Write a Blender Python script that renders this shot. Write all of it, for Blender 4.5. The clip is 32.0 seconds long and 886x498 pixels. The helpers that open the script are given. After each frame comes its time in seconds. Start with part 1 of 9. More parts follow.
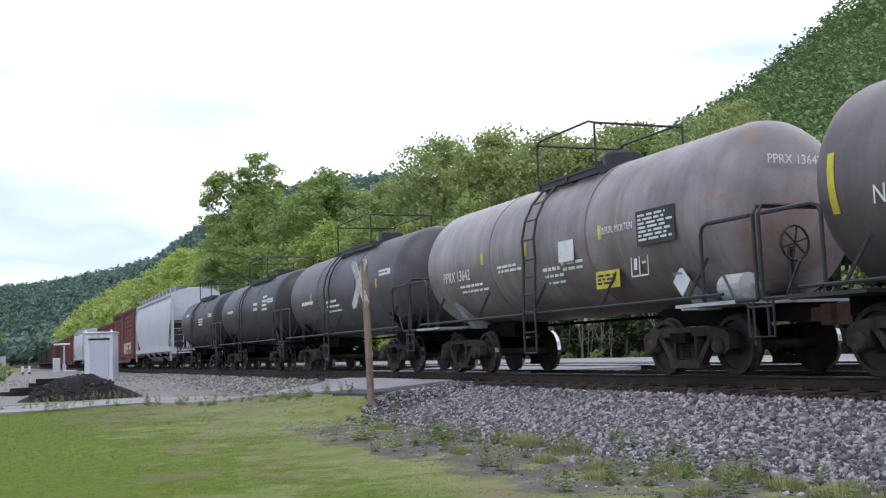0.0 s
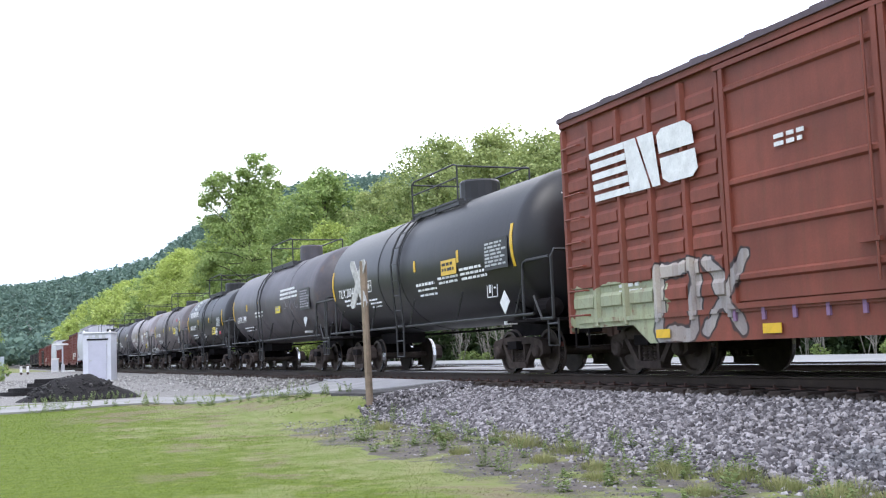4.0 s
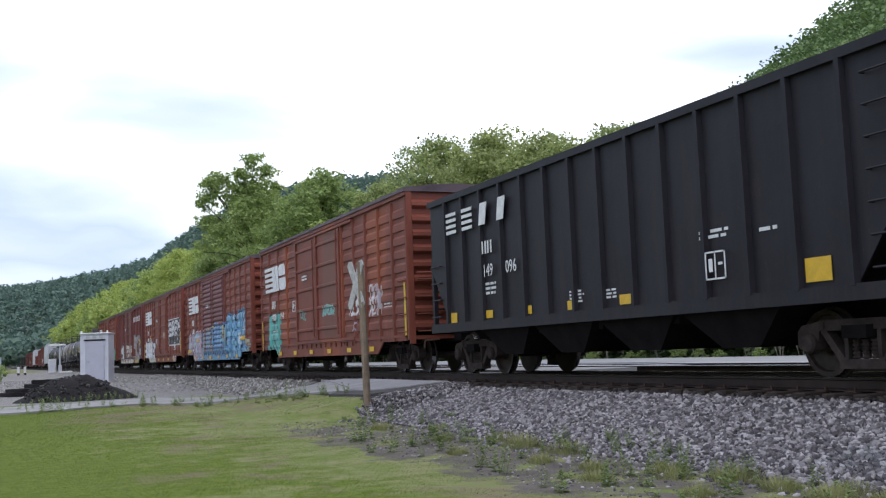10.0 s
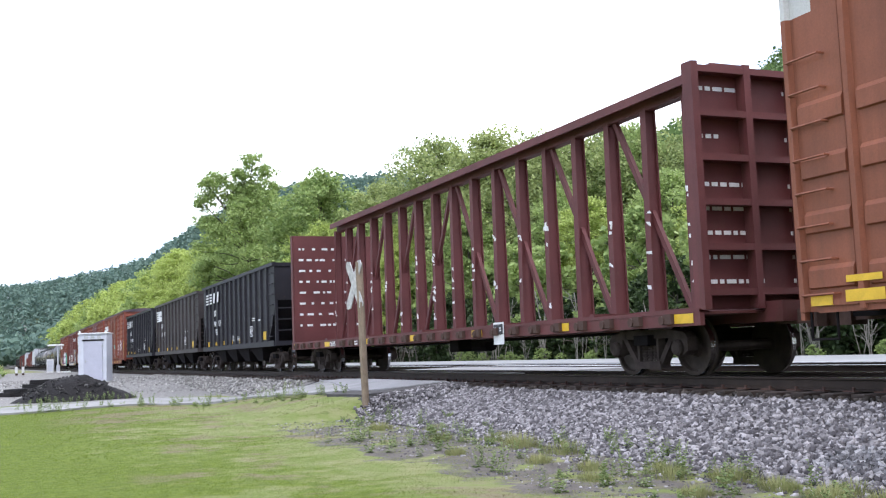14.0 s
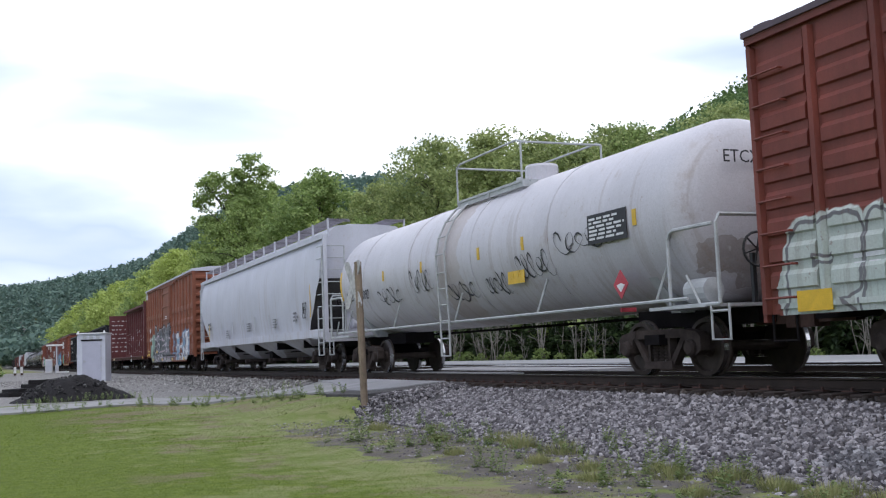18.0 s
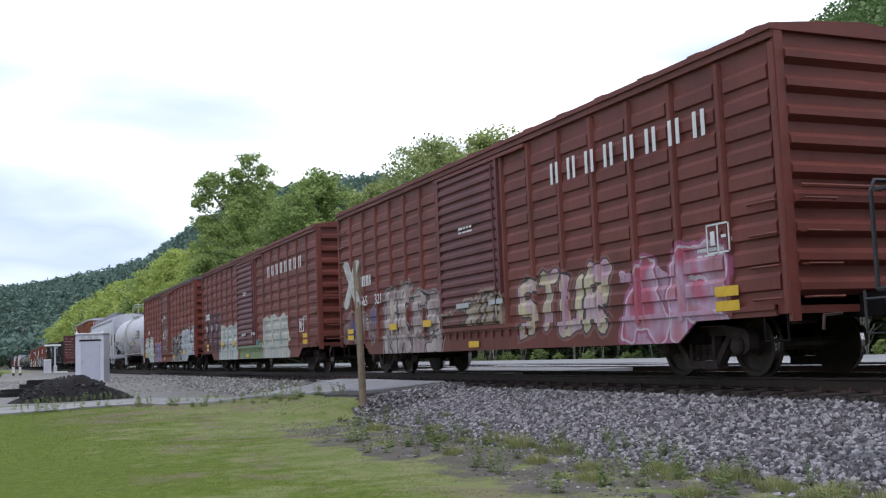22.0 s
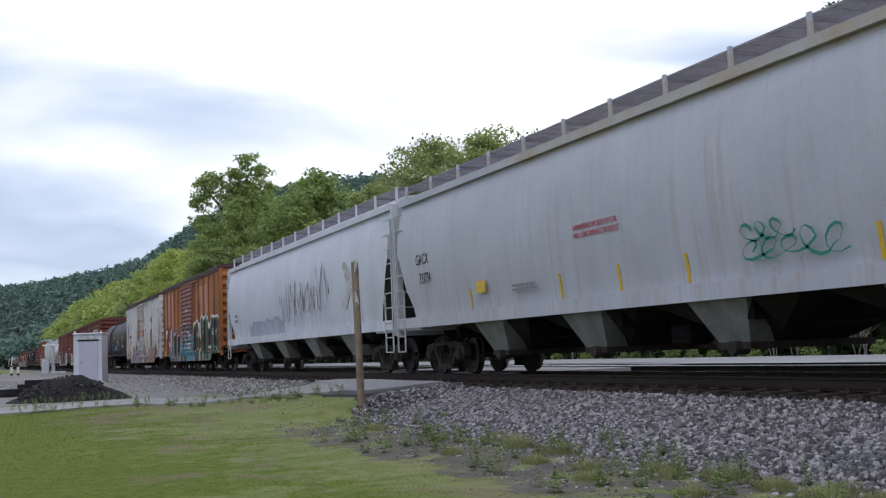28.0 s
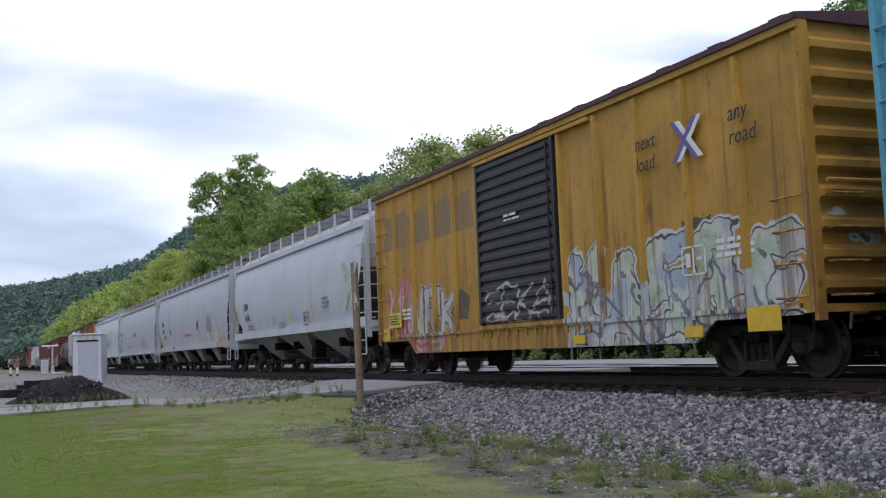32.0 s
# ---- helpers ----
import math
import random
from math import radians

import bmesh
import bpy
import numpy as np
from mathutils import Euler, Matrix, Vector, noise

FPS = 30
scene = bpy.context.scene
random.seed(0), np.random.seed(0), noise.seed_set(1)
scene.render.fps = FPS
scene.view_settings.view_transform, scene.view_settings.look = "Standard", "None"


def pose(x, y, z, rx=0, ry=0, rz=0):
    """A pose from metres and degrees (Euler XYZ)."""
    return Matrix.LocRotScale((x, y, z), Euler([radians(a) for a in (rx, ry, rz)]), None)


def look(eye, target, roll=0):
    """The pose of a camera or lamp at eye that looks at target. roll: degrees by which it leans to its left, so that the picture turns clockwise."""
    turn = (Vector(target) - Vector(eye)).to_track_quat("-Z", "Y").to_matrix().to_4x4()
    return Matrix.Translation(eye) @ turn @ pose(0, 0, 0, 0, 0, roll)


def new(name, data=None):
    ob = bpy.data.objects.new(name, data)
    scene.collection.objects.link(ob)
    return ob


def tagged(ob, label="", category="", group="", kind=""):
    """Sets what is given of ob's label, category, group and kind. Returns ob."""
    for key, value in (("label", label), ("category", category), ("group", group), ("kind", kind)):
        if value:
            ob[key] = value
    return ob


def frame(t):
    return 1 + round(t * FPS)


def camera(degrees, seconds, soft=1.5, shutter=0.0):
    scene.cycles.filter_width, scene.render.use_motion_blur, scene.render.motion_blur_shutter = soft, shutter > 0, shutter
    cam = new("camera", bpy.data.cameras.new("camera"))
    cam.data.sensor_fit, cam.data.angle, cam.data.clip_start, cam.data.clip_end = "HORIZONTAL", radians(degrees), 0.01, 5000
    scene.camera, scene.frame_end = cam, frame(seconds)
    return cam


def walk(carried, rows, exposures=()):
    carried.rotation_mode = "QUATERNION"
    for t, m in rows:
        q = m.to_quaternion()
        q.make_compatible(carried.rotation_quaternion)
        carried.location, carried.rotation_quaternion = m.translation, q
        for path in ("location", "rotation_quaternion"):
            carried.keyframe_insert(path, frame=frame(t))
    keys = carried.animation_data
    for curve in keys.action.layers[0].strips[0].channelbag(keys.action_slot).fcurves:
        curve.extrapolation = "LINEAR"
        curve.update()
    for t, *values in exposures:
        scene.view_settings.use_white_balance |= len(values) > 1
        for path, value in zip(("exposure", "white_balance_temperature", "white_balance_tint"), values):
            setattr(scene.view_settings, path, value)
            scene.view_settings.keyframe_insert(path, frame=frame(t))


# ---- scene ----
# Plan: z = 0 at the rail tops, +Y the way the train goes, the track's axis at X = TRACK.
EYE = (0.0, 0.0, 0.5387)
TRACK, TRACK_2 = 10.808, 15.2
SPIN = True


def aim(yaw, pitch):
    a, b = radians(yaw), radians(pitch)
    return look(EYE, (EYE[0] + math.sin(a) * math.cos(b), math.cos(a) * math.cos(b), EYE[2] + math.sin(b)), -2.223)


cam = camera(45.55, 32.0, soft=1.2)
walk(cam, [(0, aim(22.895, 5.465)), (3, aim(22.948, 5.465)), (6, aim(23.02, 5.50)), (9, aim(23.08, 5.506)), (13, aim(23.173, 5.506)),
           (17, aim(23.236, 5.506)), (20, aim(23.296, 5.506)), (24, aim(23.36, 5.506)), (28, aim(23.42, 5.506)), (32, aim(23.458, 5.535))],
     exposures=[(0, -0.25), (1, 0.0), (2, 0.25), (3, 0.45), (6, 0.40), (7, -0.05), (8, -0.38), (9, -0.46), (10, -0.40), (12, 0.15), (13, 0.42), (14, 0.47), (17, 0.10), (18, -0.43), (19, -0.58), (20, -0.48), (22, -0.40), (23, -0.36), (24, -0.38), (25, -0.47), (28, -0.72), (30, -0.70), (32, -0.69)])

# ---- light: a bright overcast sky with a weak, wide sun ----
SUN_UP, SUN_TURN = 56, 215      # elevation; compass turn from +Y towards +X
world = bpy.data.worlds.new("overcast_sky")
scene.world = world
world.use_nodes = True
wt = world.node_tree
wt.nodes.clear()


def wnode(kind, **values):
    n = wt.nodes.new(kind)
    for key, v in values.items():
        n.inputs[key].default_value = v
    return n


w_sky = wnode("ShaderNodeTexSky")
w_sky.sky_type, w_sky.sun_disc = "NISHITA", False
w_sky.sun_elevation, w_sky.sun_rotation = radians(SUN_UP), radians(SUN_TURN)
w_coord = wnode("ShaderNodeTexCoord")
w_map = wnode("ShaderNodeMapping", Scale=(1.0, 1.0, 3.4), Location=(0.35, 0.1, 0.2))
w_noise = wnode("ShaderNodeTexNoise", Scale=2.6, Detail=5.0, Roughness=0.42, Distortion=0.3)
w_ramp = wnode("ShaderNodeValToRGB")
w_ramp.color_ramp.elements[0].position, w_ramp.color_ramp.elements[0].color = 0.30, (0.685, 0.765, 0.98, 1)
w_ramp.color_ramp.elements[1].position, w_ramp.color_ramp.elements[1].color = 0.62, (1.45, 1.47, 1.60, 1)
for w_at, w_col in ((0.39, (0.55, 0.655, 0.86, 1)), (0.46, (0.72, 0.815, 1.01, 1)), (0.53, (1.0, 1.055, 1.19, 1))):
    w_ramp.color_ramp.elements.new(w_at).color = w_col
w_mul = wnode("ShaderNodeVectorMath")
w_mul.operation = "SCALE"
w_mul.inputs["Scale"].default_value = 0.09
w_mix = wnode("ShaderNodeMix")
w_mix.data_type = "RGBA"
w_mix.inputs["Factor"].default_value = 0.86
w_bg = wnode("ShaderNodeBackground", Strength=1.75)
w_out = wnode("ShaderNodeOutputWorld")
wt.links.new(w_coord.outputs["Generated"], w_map.inputs["Vector"])
wt.links.new(w_map.outputs["Vector"], w_noise.inputs["Vector"])
# the cloud is thinner towards the east
w_dot = wnode("ShaderNodeVectorMath")
w_dot.operation = "DOT_PRODUCT"
w_dot.inputs[1].default_value = (0.85, 0.15, 0.45)
w_add = wnode("ShaderNodeMath")
w_add.operation = "MULTIPLY_ADD"
w_add.inputs[1].default_value, w_add.inputs[2].default_value = 0.24, -0.10
w_sum = wnode("ShaderNodeMath")
wt.links.new(w_coord.outputs["Generated"], w_dot.inputs[0])
wt.links.new(w_dot.outputs["Value"], w_add.inputs[0])
wt.links.new(w_add.outputs[0], w_sum.inputs[0])
wt.links.new(w_noise.outputs["Fac"], w_sum.inputs[1])
wt.links.new(w_sum.outputs[0], w_ramp.inputs["Fac"])
wt.links.new(w_sky.outputs["Color"], w_mul.inputs[0])
wt.links.new(w_mul.outputs["Vector"], w_mix.inputs["A"])
wt.links.new(w_ramp.outputs["Color"], w_mix.inputs["B"])
wt.links.new(w_mix.outputs["Result"], w_bg.inputs["Color"])
wt.links.new(w_bg.outputs["Background"], w_out.inputs["Surface"])

sun = new("sun", bpy.data.lights.new("sun", "SUN"))
sun.data.energy, sun.data.angle, sun.data.color = 1.35, radians(25), (1.0, 0.965, 0.94)
_e, _t = radians(SUN_UP), radians(SUN_TURN)
sun.matrix_world = look((0, 0, 60), (-math.sin(_t) * math.cos(_e), -math.cos(_t) * math.cos(_e), 60 - math.sin(_e)))
# ---- materials ----
class Nodes:
    """A material's node tree, with short ways to add nodes."""

    def __init__(self, name):
        self.m = bpy.data.materials.new(name)
        self.m.use_nodes = True
        self.t = self.m.node_tree
        self.b = self.t.nodes["Principled BSDF"]
        self.coord = self.t.nodes.new("ShaderNodeTexCoord").outputs["Object"]

    def add(self, kind, links=(), **values):
        n = self.t.nodes.new(kind)
        for key, v in values.items():
            n.inputs[key.replace("_", " ")].default_value = v
        for key, out in dict(links).items():
            self.t.links.new(out, n.inputs[key])
        return n

    def math(self, op, a, b=0.0):
        n = self.t.nodes.new("ShaderNodeMath")
        n.operation = op
        for i, v in enumerate((a, b)):
            if isinstance(v, (int, float)):
                n.inputs[i].default_value = v
            else:
                self.t.links.new(v, n.inputs[i])
        return n.outputs[0]

    def map(self, scale, coord=None):
        return self.add("ShaderNodeMapping", {"Vector": coord or self.coord}, Scale=scale).outputs[0]

    def noise(self, scale, detail=4.0, rough=0.6, coord=None, distort=0.0):
        return self.add("ShaderNodeTexNoise", {"Vector": coord or self.coord}, Scale=scale, Detail=detail, Roughness=rough, Distortion=distort).outputs["Fac"]

    def ramp(self, fac, stops, step=False):
        n = self.add("ShaderNodeValToRGB", {"Fac": fac})
        r = n.color_ramp
        r.interpolation = "CONSTANT" if step else "LINEAR"
        while len(r.elements) < len(stops):
            r.elements.new(1.0)
        for e, (p, c) in zip(r.elements, stops):
            e.position, e.color = p, (*c, 1) if len(c) == 3 else c
        return n.outputs["Color"]

    def mask(self, fac, lo, hi):
        n = self.add("ShaderNodeMapRange", {"Value": fac})
        n.inputs["From Min"].default_value, n.inputs["From Max"].default_value = lo, hi
        return n.outputs["Result"]

    def mix(self, fac, a, b, blend="MIX"):
        n = self.t.nodes.new("ShaderNodeMix")
        n.data_type, n.blend_type = "RGBA", blend
        for key, v in (("Factor", fac), ("A", a), ("B", b)):
            sock = [s for s in n.inputs if s.name == key and (s.type == ("VALUE" if key == "Factor" else "RGBA"))][0]
            if isinstance(v, (int, float)):
                sock.default_value = v
            elif isinstance(v, tuple):
                sock.default_value = (*v, 1)
            else:
                self.t.links.new(v, sock)
        return [s for s in n.outputs if s.type == "RGBA"][0]

    def done(self, color, rough=0.6, metal=0.0, bump=None, height=0.3, dist=0.02, spec=0.4):
        for key, v in (("Base Color", color), ("Roughness", rough), ("Metallic", metal), ("Specular IOR Level", spec)):
            if isinstance(v, (int, float)):
                self.b.inputs[key].default_value = v
            elif isinstance(v, tuple):
                self.b.inputs[key].default_value = (*v, 1)
            else:
                self.t.links.new(v, self.b.inputs[key])
        if bump is not None:
            n = self.add("ShaderNodeBump", {"Height": bump}, Strength=height, Distance=dist)
            self.t.links.new(n.outputs[0], self.b.inputs["Normal"])
        return self.m


def shade(c, k):
    return tuple(min(1.0, x * k) for x in c)


def plain(name, base, rough=0.6, metal=0.0, var=0.25, scale=2.0, grain=60.0, bump=0.15, dist=0.01, per_object=0.0, spec=0.4):
    n = Nodes(name)
    a = n.noise(scale)
    g = n.noise(grain, 6)
    c = n.mix(n.mask(a, 0.3, 0.7), shade(base, 1 - var), shade(base, 1 + var))
    c = n.mix(n.math("MULTIPLY", n.mask(g, 0.45, 0.75), 0.35), c, shade(base, 0.55))
    if per_object:
        r = n.t.nodes.new("ShaderNodeObjectInfo").outputs["Random"]
        c = n.mix(n.math("MULTIPLY", r, per_object), c, shade(base, 0.45))
    return n.done(c, rough, metal, g, bump, dist, spec)


# spray letters as strokes on a grid of 5 by 5: x and height of each corner
GLYPHS = {"A": "00,24,40/11,31", "B": "00,04,34,33,22,02/22,42,31,30,00", "C": "43,24,03,01,20,41", "E": "44,04,00,40/02,32", "F": "00,04,44/02,32", "G": "43,34,04,00,40,42,22", "H": "00,04/40,44/02,42",
          "I": "20,24", "K": "00,04/44,02,40", "L": "04,00,40", "M": "00,04,22,44,40", "N": "00,04,40,44", "O": "04,00,40,44,04", "P": "00,04,44,42,02", "R": "00,04,44,42,02,40", "S": "44,04,02,42,40,00",
          "T": "04,44/24,20", "U": "04,00,40,44", "V": "04,20,44", "W": "04,10,23,30,44", "X": "00,44/04,40", "Y": "04,22,44/22,20", "Z": "04,44,00,40", "9": "42,02,04,44,40", "J": "44,40,00,01"}


def sprayed_word(n, c, y, z, text, y0, y1, z0, z1, thick, cols, line, halo=None, edge=0.035, glow=0.06, slant=0.12, bend=0.35, cover=0.95):
    """A word in fat sprayed letters from y0 back to y1: filled strokes with an edge line and a halo round them."""
    salt = float(sum(map(ord, text)) % 17)
    wob_y = n.math("MULTIPLY", n.math("SUBTRACT", n.noise(1.9, 2), 0.5), bend)
    wob_z = n.math("MULTIPLY", n.math("SUBTRACT", n.noise(1.5 + 0.05 * salt, 2), 0.5), bend)
    at = n.add("ShaderNodeCombineXYZ", {"Y": n.math("ADD", n.math("ADD", y, wob_y), n.math("MULTIPLY", n.math("SUBTRACT", z, z0), slant)), "Z": n.math("ADD", z, wob_z)}).outputs[0]

    def vec(op, a, b=None, scale=None):
        v = n.t.nodes.new("ShaderNodeVectorMath")
        v.operation = op
        for i, q in enumerate((a, b)):
            if isinstance(q, tuple):
                v.inputs[i].default_value = q
            elif q is not None:
                n.t.links.new(q, v.inputs[i])
        if scale is not None:
            n.t.links.new(scale, v.inputs["Scale"])
        return v.outputs["Value"] if op in ("DOT_PRODUCT", "DISTANCE") else v.outputs["Vector"]
    pitch = (y0 - y1) / len(text)
    wide, tall = max(0.05, pitch - 2 * thick - 2 * edge), z1 - z0 - 2 * thick
    rng = random.Random(text + str(y0))
    d = None
    for k, ch in enumerate(text):
        ya, za = y0 - k * pitch - thick - edge, z0 + thick + rng.uniform(-0.06, 0.06) * tall
        grow = rng.uniform(0.9, 1.08)
        for line_pts in GLYPHS[ch].split("/"):
            pts = [(ya - int(q[0]) / 4 * wide, za + int(q[1]) / 4 * tall * grow) for q in line_pts.split(",")]
            for p, q in zip(pts, pts[1:]):
                by, bz = q[0] - p[0], q[1] - p[1]
                ll = by * by + bz * bz
                near = at
                if d is not None:       # one stroke after the other
                    v = n.t.nodes.new("ShaderNodeVectorMath")
                    v.operation = "MULTIPLY_ADD"
                    v.inputs[1].default_value = (1e-7, 1e-7, 1e-7)
                    n.t.links.new(d, v.inputs[0])
                    n.t.links.new(at, v.inputs[2])
                    near = v.outputs["Vector"]
                pa = vec("SUBTRACT", near, (0.0, p[0], p[1]))
                h = n.t.nodes.new("ShaderNodeClamp")
                n.t.links.new(vec("DOT_PRODUCT", pa, (0.0, by / ll, bz / ll)), h.inputs["Value"])
                e = vec("DISTANCE", pa, vec("SCALE", (0.0, by, bz), scale=h.outputs[0]))
                d = e if d is None else n.math("MINIMUM", d, e)
    body = n.ramp(n.noise(1.1 + 0.03 * salt, 2, 0.4), [(0.36 + 0.28 * i / max(1, len(cols) - 1), q) for i, q in enumerate(cols)])
    body = n.mix(n.mask(d, thick - 0.006, thick + 0.006), body, line)
    if halo:
        body = n.mix(n.mask(d, thick + edge - 0.005, thick + edge + 0.005), body, halo)
    out = thick + edge + (glow if halo else 0.0)
    m = n.math("SUBTRACT", 1.0, n.mask(d, out - 0.01, out + 0.012))
    m = n.math("MULTIPLY", m, n.math("MULTIPLY", n.mask(n.noise(7, 4), 0.22, 0.36), cover))
    return n.mix(m, c, body)


def paint(name, base, rough=0.55, fade=0.25, rust=0.3, rust_col=(0.16, 0.065, 0.035), grime=0.4, low=1.2, tags=(), blocks=(), patch=(), spec=0.35, runs=0.22, words=()):
    """Weathered car paint in the car's own space: fading, streaks, rust, road dirt and painted tags.
    tags: (y0, y1, z0, z1, colours, line colour, cell size); blocks: (y0, y1, z0, z1, colour); patch: colour of new paint in odd cells."""
    n = Nodes(name)
    cloud = n.noise(0.8, 5)
    streak = n.noise(1.0, 5, 0.65, n.map((0.5, 5.0, 0.35)))
    fine = n.noise(35, 5, 0.7)
    c = n.mix(n.mask(cloud, 0.3, 0.7), shade(base, 1 - fade), shade(base, 1 + fade))
    c = n.mix(n.math("MULTIPLY", n.mask(streak, 0.42, 0.72), fade * 1.4), c, shade(base, 0.5))
    sep = n.add("ShaderNodeSeparateXYZ", {"Vector": n.coord})
    y, z = sep.outputs["Y"], sep.outputs["Z"]
    if patch:
        c = n.mix(n.math("MULTIPLY", n.mask(n.noise(0.35, 1, 0.4, n.map((0.2, 1.0, 0.12))), 0.54, 0.56), 0.8), c, patch)
    wob = n.math("MULTIPLY", n.math("SUBTRACT", n.noise(1.6, 3), 0.5), 0.9)
    for y0, y1, z0, z1, col in blocks:
        m = n.math("MULTIPLY", n.math("GREATER_THAN", y, y0), n.math("LESS_THAN", y, y1))
        m = n.math("MULTIPLY", m, n.math("MULTIPLY", n.math("GREATER_THAN", z, z0), n.math("LESS_THAN", z, z1)))
        c = n.mix(n.math("MULTIPLY", m, 0.92), c, col)
    for k, (y0, y1, z0, z1, cols, line, size, *more) in enumerate(tags):
        wear = n.mask(n.noise(6, 4), 0.25, 0.4)
        if not size:
            # a cloud or buffed patch of paint with soft uneven edges
            zz, yy = n.math("ADD", z, n.math("MULTIPLY", wob, 0.6)), n.math("ADD", y, wob)
            m = n.math("MULTIPLY", n.math("GREATER_THAN", yy, y0), n.math("LESS_THAN", yy, y1))
            m = n.math("MULTIPLY", m, n.math("MULTIPLY", n.math("GREATER_THAN", z, z0), n.math("LESS_THAN", zz, z1)))
            body = n.ramp(n.noise(1.4, 3), [(0.3 + 0.4 * i / max(1, len(cols) - 1), cc) for i, cc in enumerate(cols)])
            c = n.mix(n.math("MULTIPLY", n.math("MULTIPLY", m, wear), 0.9), c, body)
            continue
        # a row of fat sprayed shapes of uneven height, each with slots, a line and a halo
        halo = more[0] if more else line
        wide, tall = size * 1.6, z1 - z0
        bend = n.math("MULTIPLY", n.math("SUBTRACT", n.noise(1.5, 1), 0.5), 0.7)
        ys = n.math("ADD", n.math("ADD", y, bend), n.math("MULTIPLY", z, 0.16))
        zs = n.math("ADD", z, n.math("MULTIPLY", n.math("SUBTRACT", n.noise(2.3, 2, 0.5, n.map((1.0, 1.3, 0.7))), 0.5), 0.5))
        q = n.math("DIVIDE", ys, wide)
        cell, u = n.math("FLOOR", q), n.math("SUBTRACT", n.math("FRACT", q), 0.5)
        w = n.t.nodes.new("ShaderNodeTexWhiteNoise")
        w.noise_dimensions = "1D"
        n.t.links.new(n.math("ADD", cell, 17.3 * (k + 1) + len(name)), w.inputs["W"])
        rnd = n.add("ShaderNodeSeparateColor", {"Color": w.outputs["Color"]}).outputs
        side = n.math("SUBTRACT", (0.5 - 0.02) * wide, n.math("MULTIPLY", n.math("ABSOLUTE", u), wide))
        d = n.math("MINIMUM", side, n.math("SUBTRACT", n.math("SUBTRACT", z1, n.math("MULTIPLY", rnd[0], 0.32 * tall)), zs))
        d = n.math("MINIMUM", d, n.math("MINIMUM", n.math("SUBTRACT", y1, y), n.math("SUBTRACT", y, y0)))
        for ch, lean, off in ((1, 0.5, 0.0), (2, -0.8, 0.3))[:2 if size > 0.66 else 1]:
            # slots: from above or below into the shape
            sx = n.math("SUBTRACT", n.math("MULTIPLY", n.math("ABSOLUTE", n.math("SUBTRACT", u, n.math("MULTIPLY", n.math("SUBTRACT", rnd[ch], 0.5), lean))), wide), 0.022 * wide)
            zc = n.math("ADD", n.math("MULTIPLY", rnd[3 - ch], 0.75 * tall), z0 + off * tall * 0.5)
            sz = n.math("SUBTRACT", n.math("ABSOLUTE", n.math("SUBTRACT", zs, zc)), 0.24 * tall)
            d = n.math("MINIMUM", d, n.math("MAXIMUM", sx, sz))
        count = len(cols)
        body = n.ramp(rnd[0], [((i + 0.001) / count, cc) for i, cc in enumerate(cols)], True)
        other = n.ramp(rnd[1], [((i + 0.001) / count, cc) for i, cc in enumerate(cols[::-1])], True)
        body = n.mix(n.mask(n.math("ADD", n.noise(2.0, 2), n.math("MULTIPLY", z, -0.12)), 0.32, 0.40), other, body)
        body = n.mix(n.math("LESS_THAN", d, 0.05), body, line)
        body = n.mix(n.math("LESS_THAN", d, -0.012), body, halo)
        m = n.math("MULTIPLY", n.math("GREATER_THAN", d, -0.075), n.math("GREATER_THAN", z, z0))
        c = n.mix(n.math("MULTIPLY", n.math("MULTIPLY", m, wear), 0.94), c, body)
    for word in words:
        c = sprayed_word(n, c, y, z, *word)
    spots = n.math("MULTIPLY", n.mask(n.noise(2.6, 8, 0.7), 0.56, 0.66), n.mask(streak, 0.35, 0.6))
    c = n.mix(n.math("MULTIPLY", spots, rust), c, rust_col)
    # rust and dirt that has run down the sheets, thicker low down where it collects
    drip = n.math("ADD", n.noise(1.0, 6, 0.6, n.map((0.4, 7.0, 0.28))), n.math("MULTIPLY", z, -0.045))
    c = n.mix(n.math("MULTIPLY", n.mask(drip, 0.445, 0.53), runs), c, shade(rust_col, 0.8))
    chips = n.mask(n.noise(14, 4, 0.6, n.map((1.0, 1.0, 0.6))), 0.66, 0.70)
    c = n.mix(n.math("MULTIPLY", chips, min(0.7, rust + 0.15)), c, rust_col)
    dirt = n.math("MULTIPLY", n.mask(fine, 0.35, 0.7), grime)
    c = n.mix(dirt, c, n.mix(0.5, c, (0.035, 0.03, 0.03)))
    return n.done(c, n.math("ADD", n.math("MULTIPLY", fine, 0.25), rough - 0.1), 0.0, n.noise(9, 3), 0.12, 0.02, spec)


def stone_mat(name, a, b, c, rough=0.85):
    n = Nodes(name)
    r = n.t.nodes.new("ShaderNodeNewGeometry").outputs["Random Per Island"]
    col = n.ramp(r, [(0.0, a), (0.45, b), (0.8, c), (1.0, shade(c, 1.5))])
    g = n.noise(50, 5)
    col = n.mix(n.math("MULTIPLY", n.mask(g, 0.4, 0.7), 0.4), col, shade(a, 0.6))
    return n.done(col, rough, 0.0, g, 0.3, 0.01)


